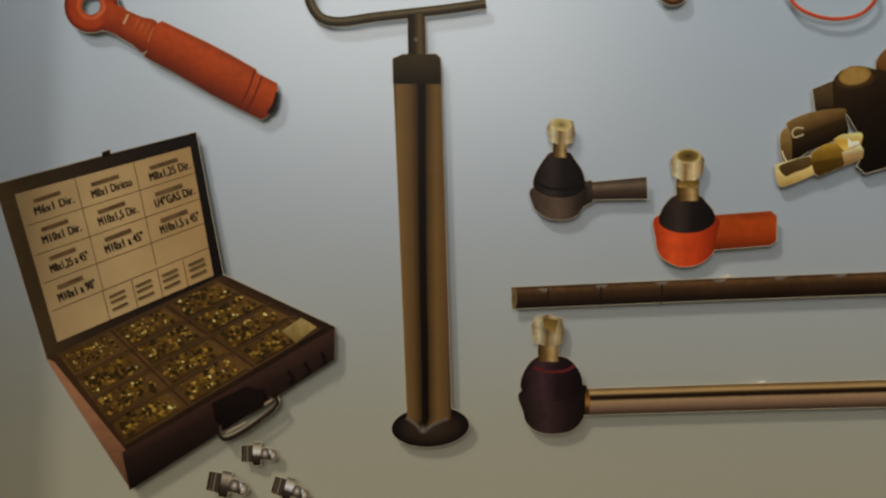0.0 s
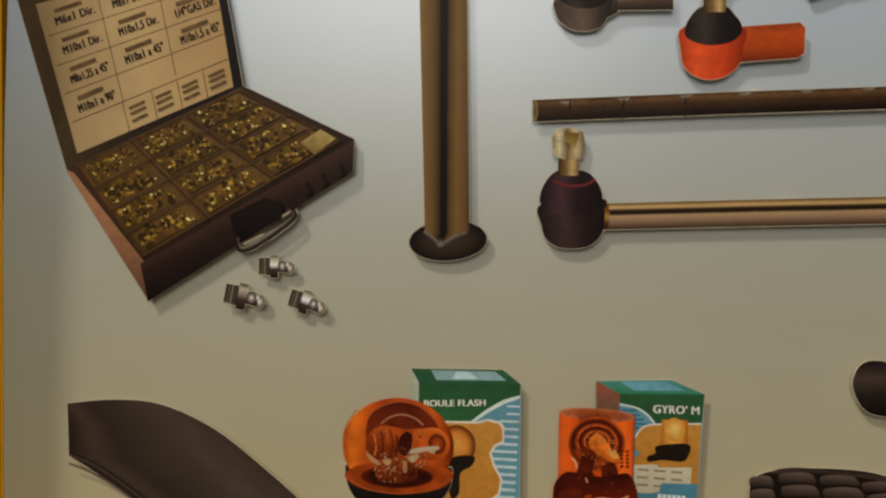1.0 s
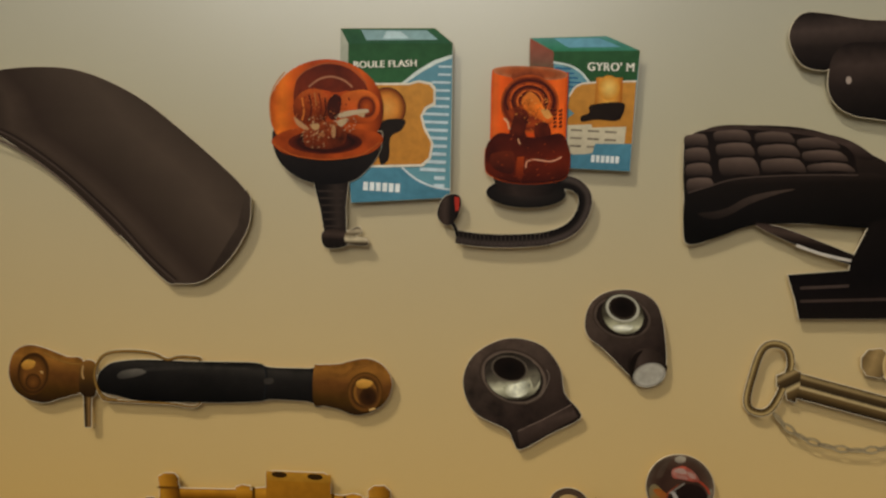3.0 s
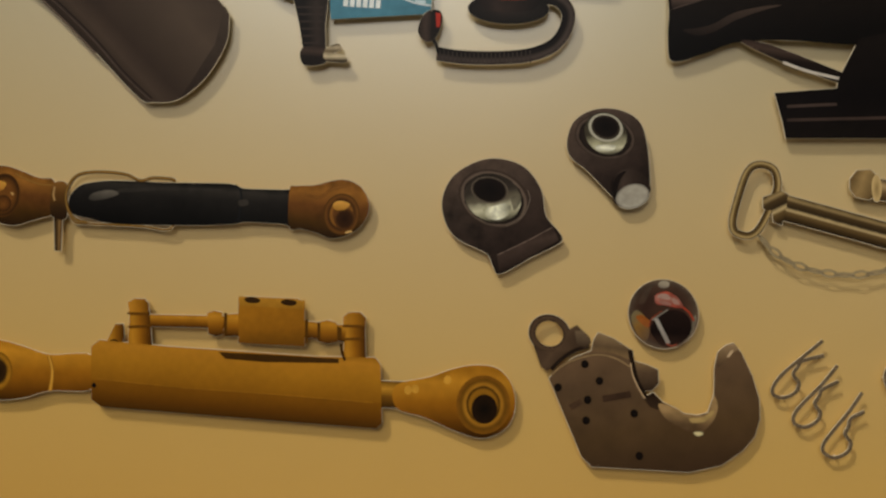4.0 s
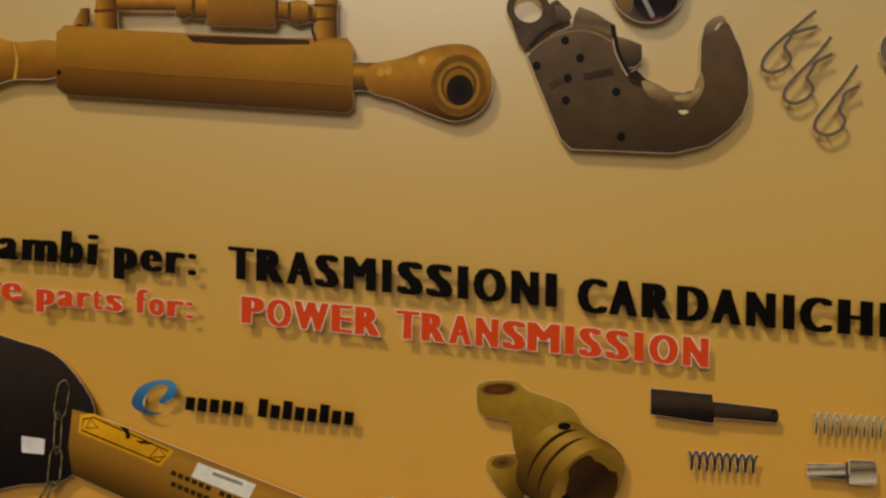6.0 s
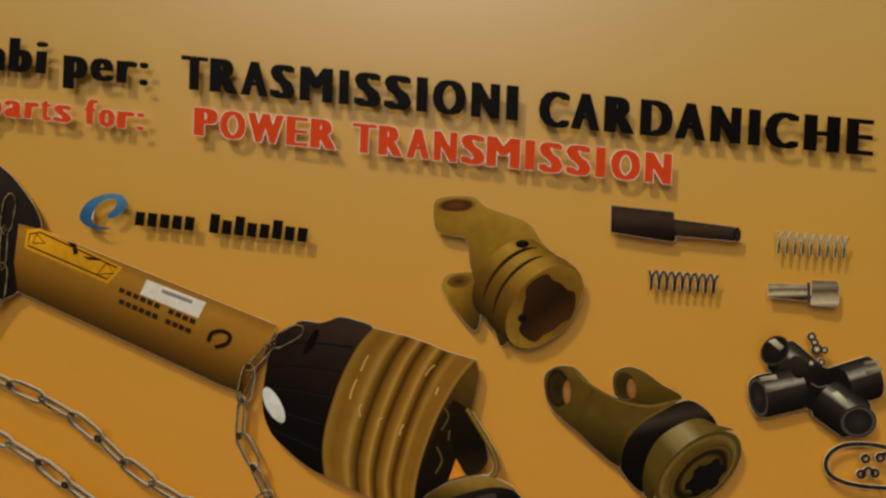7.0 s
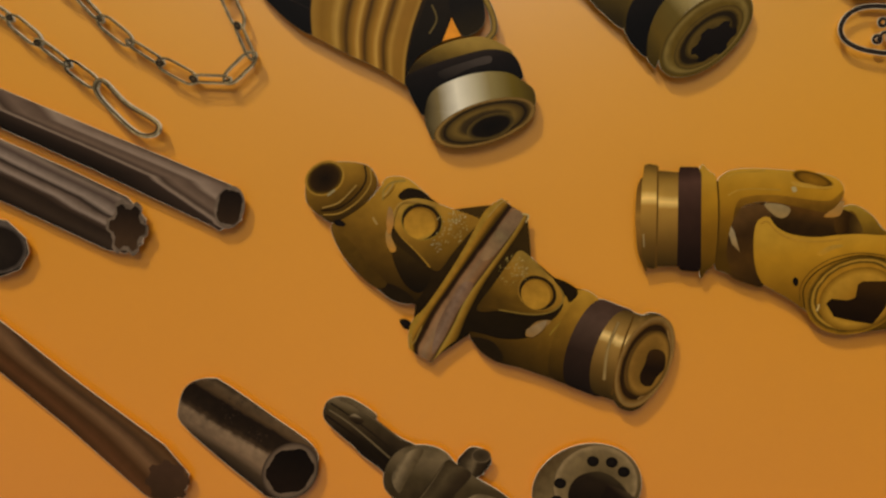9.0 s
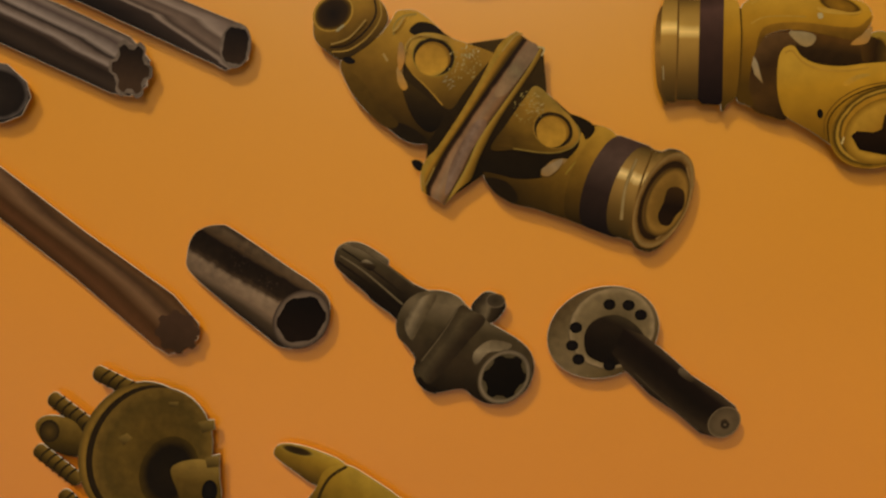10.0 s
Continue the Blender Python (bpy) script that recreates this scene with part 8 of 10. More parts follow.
disc("pin_hole", (0.2339, 0.7632), (0.2372, 0.7636), (0.2343, 0.7599), DARK, fringe=0)
finish()

begin("shear_pin", (0.3347, 0.8460), "black stepped shear pin, printed cut-out", "pin")
poly("shank", [(0.3358, 0.8499), (0.3792, 0.8491), (0.3843, 0.8476), (0.3860, 0.8412), (0.3815, 0.8386), (0.3375, 0.8377)], ink("0:3a2c20 0.3:4c3c2e 1:1c140e"), ((0.3586, 0.8504), (0.3596, 0.8373)))
poly("body", [(0.2897, 0.8550), (0.3358, 0.8552), (0.3395, 0.8350), (0.3373, 0.8331), (0.2915, 0.8353)], ink("0:3c2e24 0.3:48382c 0.7:2c2018 1:1a120c"), ((0.3128, 0.8551), (0.3149, 0.8338)))
disc("tip_ring", (0.3832, 0.8438), (0.3860, 0.8441), (0.3839, 0.8385), ink("0:3a3028 1:1a1410"), fringe=0)
finish()


def spring(at, a, b, half, turns, mat, thick, label):
    """A coil spring seen from the side."""
    begin("coil_spring", at, label, "spring", "small springs and pins")
    d = Vector(b) - Vector(a)
    n = Vector((-d.y, d.x)).normalized() * half
    pts = []
    for k in range(turns * 8 + 1):
        f = k / (turns * 8)
        ph = 2 * math.pi * turns * f
        q = Vector(a) + d * (f + 0.022 * math.sin(ph)) + n * math.cos(ph)
        pts.append(tuple(q))
    wire("coil", pts, thick, mat, n=2, fringe=0.0002)
    finish()


spring((0.4360, 0.8421), (0.4111, 0.8413), (0.4631, 0.8428), 0.0081, 9, ink("0:6a5a3c 0.5:b8a87e 1:5a4a2c"), 0.0013, "bright steel coil spring, printed cut-out")
spring((0.3479, 0.8044), (0.3229, 0.8031), (0.3740, 0.8055), 0.0068, 9, ink("0:2a221c 0.5:6a5c50 1:1e1814"), 0.0019, "dark steel coil spring, printed cut-out")
begin("steel_plunger", (0.4361, 0.8059), "bright steel plunger pin, printed cut-out", "pin")
poly("shank", [(0.4100, 0.8102), (0.4387, 0.8128), (0.4426, 0.8034), (0.4381, 0.8012), (0.4114, 0.8004)], STEEL, ((0.4251, 0.8120), (0.4268, 0.8007)))
poly("head", [(0.4406, 0.8164), (0.4581, 0.8176), (0.4601, 0.8154), (0.4618, 0.8016), (0.4594, 0.7988), (0.4425, 0.7984)], ink("0:5a4c38 0.2:94846a 0.4:5c4e3a 0.7:b8a888 0.85:c8ba9c 1:4a3e2c"), ((0.4485, 0.8173), (0.4515, 0.7979)))
wire("shoulder", [(0.4385, 0.8145), (0.4407, 0.7999)], 0.0021, ink("50463a"), fringe=0)
finish()

begin("shaft_yoke", (0.3323, 0.6823), "olive yoke with black band and brass collar", "yoke", "shaft yokes")
# Sheens and the collar's bright streak are highlights painted in ink.
poly("far_ear", [(0.3068, 0.7228), (0.3079, 0.7317), (0.3169, 0.7366), (0.3285, 0.7343), (0.3426, 0.7265), (0.3590, 0.7178), (0.3349, 0.7069), (0.3125, 0.7116)], ink("0:6d5925 0.4:634e1b 1:453610"), ((0.3249, 0.7368), (0.3265, 0.7086)), rounded=True)
disc("far_bore", (0.3164, 0.7219), (0.3250, 0.7220), (0.3181, 0.7107), ink("0:3b2e12 0.8:453616 1:645424"), fringe=0)
disc("bore_gap", (0.3210, 0.7203), (0.3245, 0.7203), (0.3221, 0.7129), ink("0:a47645 1:8d5e28"), fringe=0)
fork = poly("fork", [(0.2556, 0.7169), (0.2574, 0.7253), (0.2662, 0.7308), (0.2771, 0.7309), (0.2863, 0.7237), (0.2955, 0.7167), (0.3125, 0.7116), (0.3345, 0.7096), (0.3560, 0.7166), (0.3459, 0.7057), (0.3269, 0.6922), (0.3200, 0.6803), (0.3203, 0.6604), (0.3026, 0.6691), (0.2872, 0.6808), (0.2735, 0.6899), (0.2609, 0.7009)], ink("0:756029 0.2:624c1c 0.55:5e4b1c 0.85:453610 1:2f240a", 0.4, 90), ((0.3049, 0.7261), (0.2914, 0.6708)), rounded=True)
disc("near_bore", (0.2665, 0.7137), (0.2759, 0.7128), (0.2677, 0.6974), ink("0:2b2010 0.6:3f3216 0.82:251a0a 1:624e24"), fringe=0, parent=fork)
disc("bore_gap", (0.2737, 0.7114), (0.2767, 0.7112), (0.2746, 0.7027), ink("0:a47b4e 1:92632c"), fringe=0, parent=fork)
wire("fork_sheen", [(0.2779, 0.7294), (0.2885, 0.7199), (0.3128, 0.7100), (0.3346, 0.7085), (0.3501, 0.7133)], 0.0022, ink("0:634e1b 0.5:846e39 1:634e1b"), fringe=0, parent=fork)
wire("fork_fold", [(0.2820, 0.6971), (0.2893, 0.7036), (0.2930, 0.7150)], 0.0025, ink("0:514017 0.5:634e1e 1:514017"), fringe=0, parent=fork)
poly("seat", [(0.3191, 0.6608), (0.3195, 0.6797), (0.3262, 0.6932), (0.3455, 0.7084), (0.3584, 0.7150), (0.3624, 0.7133), (0.3374, 0.6909), (0.3292, 0.6733), (0.3282, 0.6532)], ink("0:6d5925 0.5:5e4b1c 1:3b2e0c"), ((0.3355, 0.7029), (0.3304, 0.6652)), rounded=True)
poly("rubber_band", [(0.3217, 0.6579), (0.3208, 0.6749), (0.3291, 0.6919), (0.3458, 0.7065), (0.3629, 0.7169), (0.3778, 0.7113), (0.3863, 0.7013), (0.3731, 0.7034), (0.3580, 0.6972), (0.3440, 0.6830), (0.3378, 0.6634), (0.3397, 0.6437), (0.3303, 0.6480)], ink("0:251c16 0.25:453a2f 0.5:1d1611 1:0e0b09"), ((0.3353, 0.7043), (0.3467, 0.6743)), rounded=True)
poly("brass_collar", [(0.3392, 0.6436), (0.3378, 0.6634), (0.3440, 0.6830), (0.3580, 0.6972), (0.3730, 0.7044), (0.3863, 0.7013), (0.3990, 0.6992), (0.3826, 0.6943), (0.3633, 0.6807), (0.3526, 0.6627), (0.3481, 0.6427), (0.3463, 0.6363)], ink("0:453610 0.15:634e1b 0.4:655425 0.55:917f51 0.68:a4946c 0.78:7b6936 1:5e4b1c", 0.25, 40), ((0.3419, 0.6474), (0.3894, 0.7020)), rounded=True)
disc("collar_flange", (0.3772, 0.6645), (0.4018, 0.6947), (0.3938, 0.6519), ink("0:58461c 0.72:634e1b 0.86:7b6736 0.93:514017 1:634e1b"))
disc("end_face", (0.3796, 0.6626), (0.3980, 0.6855), (0.3913, 0.6538), ink("0:3b2e14 0.55:5e4b20 0.7:251b0a 0.8:2b200c 0.9:634e20 1:4b3c18"), fringe=0)
poly("bore", star((0.3838, 0.6604), (0.3960, 0.6748), (0.3917, 0.6544), 6, 0.2), DARK, fringe=0)
finish()

begin("cross_joint", (0.4523, 0.7384), "black cross joint with four bearing caps", "cross joint")
CAP = ink("0:1e1a16 0.2:4a443c 0.35:a89e90 0.45:3c342c 0.7:241e1a 1:120e0c", 0.3)
drum("bearing_cap", (0.4474, 0.7441), (0.4266, 0.7582), 0.0140, 0.45, CAP)
drum("bearing_cap", (0.4684, 0.7393), (0.4925, 0.7507), 0.0161, 0.45, CAP)
poly("body", [(0.4265, 0.7532), (0.4414, 0.7567), (0.4581, 0.7538), (0.4729, 0.7524), (0.4794, 0.7357), (0.4684, 0.7175), (0.4508, 0.7214), (0.4378, 0.7261), (0.4275, 0.7352)], ink("0:342c26 0.4:1e1916 1:110d0b", 0.5), ((0.4376, 0.7554), (0.4636, 0.7168)), rounded=True)
drum("bearing_cap", (0.4405, 0.7357), (0.4165, 0.7266), 0.0161, 0.45, CAP)
disc("cap_face", (0.4138, 0.7255), (0.4204, 0.7280), (0.4188, 0.7109), ink("0:3a332d 0.75:241f1b 0.85:5c5348 1:1a1512"))
drum("bearing_cap", (0.4637, 0.7303), (0.4845, 0.7183), 0.0161, 0.45, CAP)
disc("cap_face", (0.4872, 0.7166), (0.4936, 0.7275), (0.4985, 0.7114), ink("0:3a332d 0.75:241f1b 0.85:5c5348 1:1a1512"))
disc("cap_face", (0.4212, 0.7617), (0.4162, 0.7510), (0.4124, 0.7656), ink("0:2c2621 0.8:1e1916 1:4a423a"), fringe=0)
# Cap and body highlights, painted as pale shapes.
poly("cap_glint", [(0.4125, 0.7407), (0.4242, 0.7441), (0.4258, 0.7408), (0.4138, 0.7375)], ink("0:c4b898 1:7a7058"), fringe=0)
poly("cap_glint", [(0.4179, 0.7328), (0.4305, 0.7370), (0.4312, 0.7349), (0.4187, 0.7299)], ink("0:a09678 1:5c543f"), fringe=0)
poly("cap_glint", [(0.4152, 0.7683), (0.4199, 0.7705), (0.4271, 0.7654), (0.4247, 0.7621)], ink("0:d0c4a4 1:7a7058"), fringe=0)
poly("cap_glint", [(0.4655, 0.7353), (0.4694, 0.7374), (0.4776, 0.7308), (0.4744, 0.7273)], ink("0:ece0bc 1:94886a"), fringe=0)
poly("cap_glint", [(0.4852, 0.7611), (0.4955, 0.7647), (0.4966, 0.7628), (0.4864, 0.7588)], ink("0:b4a888 1:6a6048"), fringe=0)
poly("cap_glint", [(0.4871, 0.7546), (0.4981, 0.7589), (0.4991, 0.7567), (0.4881, 0.7522)], ink("0:a09678 1:5c543f"), fringe=0)
poly("body_sheen", [(0.4324, 0.7565), (0.4372, 0.7599), (0.4440, 0.7559), (0.4450, 0.7458), (0.4386, 0.7436), (0.4335, 0.7498)], ink("0:3c322a 1:1e1814"), fringe=0, rounded=True)
wire("body_edge", [(0.4499, 0.7409), (0.4564, 0.7387), (0.4621, 0.7411)], 0.0014, ink("0:1e1814 0.5:84786a 1:1e1814"), fringe=0)
disc("grease_nipple", (0.4459, 0.7752), (0.4491, 0.7756), (0.4465, 0.7720), ink("0:ece4d0 0.3:a89c84 0.65:4a4030 1:2a221a"), fringe=0.0001)
disc("grease_nipple", (0.4485, 0.7712), (0.4514, 0.7715), (0.4490, 0.7682), ink("0:ece4d0 0.3:a89c84 0.65:4a4030 1:2a221a"), fringe=0.0001)
disc("grease_nipple", (0.4563, 0.7664), (0.4590, 0.7668), (0.4568, 0.7638), ink("0:ece4d0 0.3:a89c84 0.65:4a4030 1:2a221a"), fringe=0.0001)
disc("grease_nipple", (0.4507, 0.7664), (0.4546, 0.7669), (0.4514, 0.7624), ink("0:ece4d0 0.3:a89c84 0.65:4a4030 1:2a221a"), fringe=0.0001)
disc("grease_nipple", (0.4552, 0.7574), (0.4578, 0.7577), (0.4557, 0.7547), ink("0:ece4d0 0.3:a89c84 0.65:4a4030 1:2a221a"), fringe=0.0001)
disc("grease_nipple", (0.4481, 0.7558), (0.4512, 0.7562), (0.4486, 0.7526), ink("0:ece4d0 0.3:a89c84 0.65:4a4030 1:2a221a"), fringe=0.0001)
finish()

begin("circlip", (0.4970, 0.6842), "black wire circlip with eyelets, printed cut-out", "circlip")
WIRE = ink("0:1a1410 0.5:3a3028 1:120d0a")
wire("ring", [(0.5068, 0.6940), (0.5133, 0.6991), (0.4985, 0.7009), (0.4818, 0.6986), (0.4715, 0.6917), (0.4685, 0.6820), (0.4733, 0.6742), (0.4854, 0.6699), (0.5033, 0.6694), (0.5232, 0.6717), (0.5381, 0.6797), (0.5414, 0.6894), (0.5331, 0.6988), (0.5229, 0.6995)], 0.0030, WIRE)
for c in ((0.4947, 0.6780), (0.5041, 0.6801), (0.4961, 0.6900), (0.5063, 0.6922)):
    disc("eyelet", c, (c[0] + 0.0036, c[1]), (c[0], c[1] + 0.0036), WIRE, inner=0.4, fringe=0.0003)
wire("lug", [(0.4948, 0.6771), (0.4987, 0.6836), (0.5042, 0.6793)], 0.0021, WIRE)
finish()

# ---- lower rows: tubes, joints, splined parts ----
# Stops paint lit and shaded flutes along the tubes.
STEELTUBE = "0:4a3a2e 0.12:7a6656 0.24:8c7866 0.3:5c4a3c 0.42:705c4c 0.5:4a3a2e 0.56:8a7664 0.6:3c2e24 0.8:281e16 1:1a130d"
begin("profile_tube", (-0.0500, 0.5108), "brown steel lemon-profile drive tube, printed cut-out", "tube", "profile tubes")
poly("tube", [(-0.2128, 0.5658), (-0.1463, 0.5519), (-0.0521, 0.5292), (0.0502, 0.5046), (0.0601, 0.4969), (0.0614, 0.4793), (0.0456, 0.4691), (0.0362, 0.4725), (-0.0579, 0.4998), (-0.1434, 0.5225), (-0.2104, 0.5394)], ink(STEELTUBE, 0.15), ((-0.0474, 0.5281), (-0.0588, 0.4996)))
disc("mouth_rim", (0.0509, 0.4879), (0.0520, 0.5045), (0.0626, 0.4875), ink("6c5c4c", 0.6, 200), fringe=0)
poly("mouth", star((0.0509, 0.4879), (0.0518, 0.5027), (0.0613, 0.4873), 4, 0.12), ink("0:1a120c 1:3a2a1c"), fringe=0)
finish()
begin("profile_tube", (-0.0923, 0.4773), "brown steel star-profile drive tube, printed cut-out", "tube", "profile tubes")
poly("tube", [(-0.2094, 0.5292), (-0.1425, 0.5136), (-0.0807, 0.4980), (-0.0286, 0.4828), (-0.0123, 0.4683), (-0.0128, 0.4493), (-0.0255, 0.4399), (-0.0402, 0.4403), (-0.0898, 0.4541), (-0.1378, 0.4673), (-0.2055, 0.4868)], ink("0:3c2e24 0.08:7c6a5a 0.16:54443a 0.3:8c7a6a 0.36:2c2018 0.42:6a584a 0.5:8a7868 0.55:4a3a2e 0.62:30241a 0.8:3e3024 1:1c140e", 0.15), ((-0.0853, 0.4982), (-0.0994, 0.4562)))
poly("mouth_rim", star((-0.0264, 0.4597), (-0.0271, 0.4822), (-0.0095, 0.4598), 6, 0.2), ink("6c5c4c", 0.6, 200), fringe=0)
poly("mouth", star((-0.0264, 0.4597), (-0.0272, 0.4786), (-0.0118, 0.4599), 6, 0.24), ink("0:1e150e 1:4a3624"), fringe=0)
finish()
begin("profile_tube", (-0.1338, 0.4273), "dark round steel drive tube, printed cut-out", "tube", "profile tubes")
poly("tube", [(-0.2026, 0.4553), (-0.1454, 0.4497), (-0.1220, 0.4498), (-0.1059, 0.4387), (-0.1020, 0.4279), (-0.1080, 0.4136), (-0.1222, 0.4057), (-0.1410, 0.4053), (-0.1984, 0.4098)], ink("0:5c5046 0.3:40362e 1:1e1813"), ((-0.1548, 0.4491), (-0.1550, 0.4030)))
disc("mouth", (-0.1272, 0.4270), (-0.1039, 0.4280), (-0.1280, 0.4075), ink("0:30261e 0.85:241c16 1:5c5046"), fringe=0)
finish()

begin("double_joint", (0.2521, 0.4749), "olive double universal joint with brass end collar", "joint", "universal joints")
# Fork shading, sheens and flecks imitate light on the greased metal.
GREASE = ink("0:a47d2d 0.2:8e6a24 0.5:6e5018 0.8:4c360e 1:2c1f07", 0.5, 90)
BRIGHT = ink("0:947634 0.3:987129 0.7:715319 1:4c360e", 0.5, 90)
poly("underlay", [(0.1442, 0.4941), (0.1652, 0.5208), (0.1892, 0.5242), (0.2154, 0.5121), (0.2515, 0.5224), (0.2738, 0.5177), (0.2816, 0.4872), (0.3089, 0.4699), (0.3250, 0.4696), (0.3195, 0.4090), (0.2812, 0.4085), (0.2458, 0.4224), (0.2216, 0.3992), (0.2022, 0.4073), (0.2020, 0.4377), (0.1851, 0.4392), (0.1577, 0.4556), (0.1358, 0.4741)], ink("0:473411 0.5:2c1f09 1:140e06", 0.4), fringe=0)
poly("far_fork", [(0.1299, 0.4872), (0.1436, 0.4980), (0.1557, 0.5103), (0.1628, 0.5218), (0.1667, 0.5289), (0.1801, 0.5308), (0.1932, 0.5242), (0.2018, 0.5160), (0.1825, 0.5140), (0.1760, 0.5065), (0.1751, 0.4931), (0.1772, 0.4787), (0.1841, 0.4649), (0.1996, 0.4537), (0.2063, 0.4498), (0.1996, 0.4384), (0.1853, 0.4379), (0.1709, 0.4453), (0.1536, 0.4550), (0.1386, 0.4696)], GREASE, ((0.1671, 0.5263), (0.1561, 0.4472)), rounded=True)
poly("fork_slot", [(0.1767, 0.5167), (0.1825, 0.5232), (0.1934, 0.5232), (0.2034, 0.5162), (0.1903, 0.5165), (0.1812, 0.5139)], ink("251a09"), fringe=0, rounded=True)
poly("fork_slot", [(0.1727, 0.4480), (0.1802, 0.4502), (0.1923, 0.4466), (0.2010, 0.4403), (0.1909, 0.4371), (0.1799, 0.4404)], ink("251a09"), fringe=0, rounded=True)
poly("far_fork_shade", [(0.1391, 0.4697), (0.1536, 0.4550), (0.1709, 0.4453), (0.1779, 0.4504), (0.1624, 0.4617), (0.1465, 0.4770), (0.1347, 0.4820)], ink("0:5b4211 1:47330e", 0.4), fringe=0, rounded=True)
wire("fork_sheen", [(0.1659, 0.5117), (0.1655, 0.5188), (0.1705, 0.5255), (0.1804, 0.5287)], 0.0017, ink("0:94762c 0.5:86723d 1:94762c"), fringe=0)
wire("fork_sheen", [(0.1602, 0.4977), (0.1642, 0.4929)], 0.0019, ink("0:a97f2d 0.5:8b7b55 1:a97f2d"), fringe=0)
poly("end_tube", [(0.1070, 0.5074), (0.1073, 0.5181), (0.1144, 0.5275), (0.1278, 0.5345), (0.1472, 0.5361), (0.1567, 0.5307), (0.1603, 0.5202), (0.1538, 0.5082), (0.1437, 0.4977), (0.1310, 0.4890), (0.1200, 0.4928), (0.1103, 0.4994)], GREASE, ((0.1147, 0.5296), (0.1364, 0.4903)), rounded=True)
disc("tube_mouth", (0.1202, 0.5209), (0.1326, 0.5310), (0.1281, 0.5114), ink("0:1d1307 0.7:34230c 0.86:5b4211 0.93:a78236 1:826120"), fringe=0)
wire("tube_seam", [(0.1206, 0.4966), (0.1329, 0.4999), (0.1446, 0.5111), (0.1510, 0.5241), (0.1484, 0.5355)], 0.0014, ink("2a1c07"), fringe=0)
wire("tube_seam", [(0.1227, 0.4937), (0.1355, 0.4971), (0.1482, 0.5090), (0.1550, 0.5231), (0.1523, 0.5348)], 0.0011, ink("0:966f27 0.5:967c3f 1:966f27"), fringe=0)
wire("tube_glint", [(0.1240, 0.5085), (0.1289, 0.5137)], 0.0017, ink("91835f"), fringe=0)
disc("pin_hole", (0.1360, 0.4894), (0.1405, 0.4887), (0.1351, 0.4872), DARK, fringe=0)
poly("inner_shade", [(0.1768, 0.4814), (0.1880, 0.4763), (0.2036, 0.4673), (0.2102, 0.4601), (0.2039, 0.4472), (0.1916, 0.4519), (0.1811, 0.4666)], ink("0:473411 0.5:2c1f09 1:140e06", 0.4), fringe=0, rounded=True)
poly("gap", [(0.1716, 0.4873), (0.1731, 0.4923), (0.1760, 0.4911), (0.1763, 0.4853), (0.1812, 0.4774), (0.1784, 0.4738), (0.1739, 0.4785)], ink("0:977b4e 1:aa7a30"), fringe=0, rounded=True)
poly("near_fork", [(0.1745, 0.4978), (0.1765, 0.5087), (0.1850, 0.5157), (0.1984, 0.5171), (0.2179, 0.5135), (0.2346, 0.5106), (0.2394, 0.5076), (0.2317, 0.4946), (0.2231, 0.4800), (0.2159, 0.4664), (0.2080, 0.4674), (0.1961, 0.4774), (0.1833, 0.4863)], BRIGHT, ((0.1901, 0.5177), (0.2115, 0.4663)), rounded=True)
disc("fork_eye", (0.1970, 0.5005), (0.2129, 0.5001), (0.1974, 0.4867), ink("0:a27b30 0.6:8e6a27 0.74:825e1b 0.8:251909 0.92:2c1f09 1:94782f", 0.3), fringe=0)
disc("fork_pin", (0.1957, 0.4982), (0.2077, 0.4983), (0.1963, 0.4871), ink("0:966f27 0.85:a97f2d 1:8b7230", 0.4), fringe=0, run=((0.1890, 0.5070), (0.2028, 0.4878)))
wire("fork_edge_sheen", [(0.1767, 0.4939), (0.1761, 0.5055), (0.1826, 0.5133), (0.1931, 0.5158)], 0.0017, ink("0:a97f2d 0.5:a08846 1:966f24"), fringe=0)
wire("fork_edge_sheen", [(0.1838, 0.4864), (0.1966, 0.4775), (0.2086, 0.4674)], 0.0014, ink("0:5b4211 0.5:ac8436 1:47330e"), fringe=0)
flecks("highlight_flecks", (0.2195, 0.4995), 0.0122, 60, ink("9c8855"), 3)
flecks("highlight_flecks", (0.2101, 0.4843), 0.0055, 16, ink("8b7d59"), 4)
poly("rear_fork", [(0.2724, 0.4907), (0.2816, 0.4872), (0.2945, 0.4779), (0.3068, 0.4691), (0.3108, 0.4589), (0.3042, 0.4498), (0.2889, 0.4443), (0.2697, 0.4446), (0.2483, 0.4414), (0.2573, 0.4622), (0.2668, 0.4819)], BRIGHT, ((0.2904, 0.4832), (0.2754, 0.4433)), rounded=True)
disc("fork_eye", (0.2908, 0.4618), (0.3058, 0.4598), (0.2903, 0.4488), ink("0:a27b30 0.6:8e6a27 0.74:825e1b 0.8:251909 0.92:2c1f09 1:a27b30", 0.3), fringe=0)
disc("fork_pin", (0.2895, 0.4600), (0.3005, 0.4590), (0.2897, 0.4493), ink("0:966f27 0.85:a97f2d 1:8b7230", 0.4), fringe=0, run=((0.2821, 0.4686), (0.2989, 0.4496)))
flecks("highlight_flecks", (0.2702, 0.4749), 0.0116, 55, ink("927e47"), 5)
wire("fork_edge_sheen", [(0.3070, 0.4680), (0.3103, 0.4588), (0.3037, 0.4498), (0.2888, 0.4448), (0.2643, 0.4443)], 0.0014, ink("0:5b4211 0.5:8f773a 1:6e5319"), fringe=0)
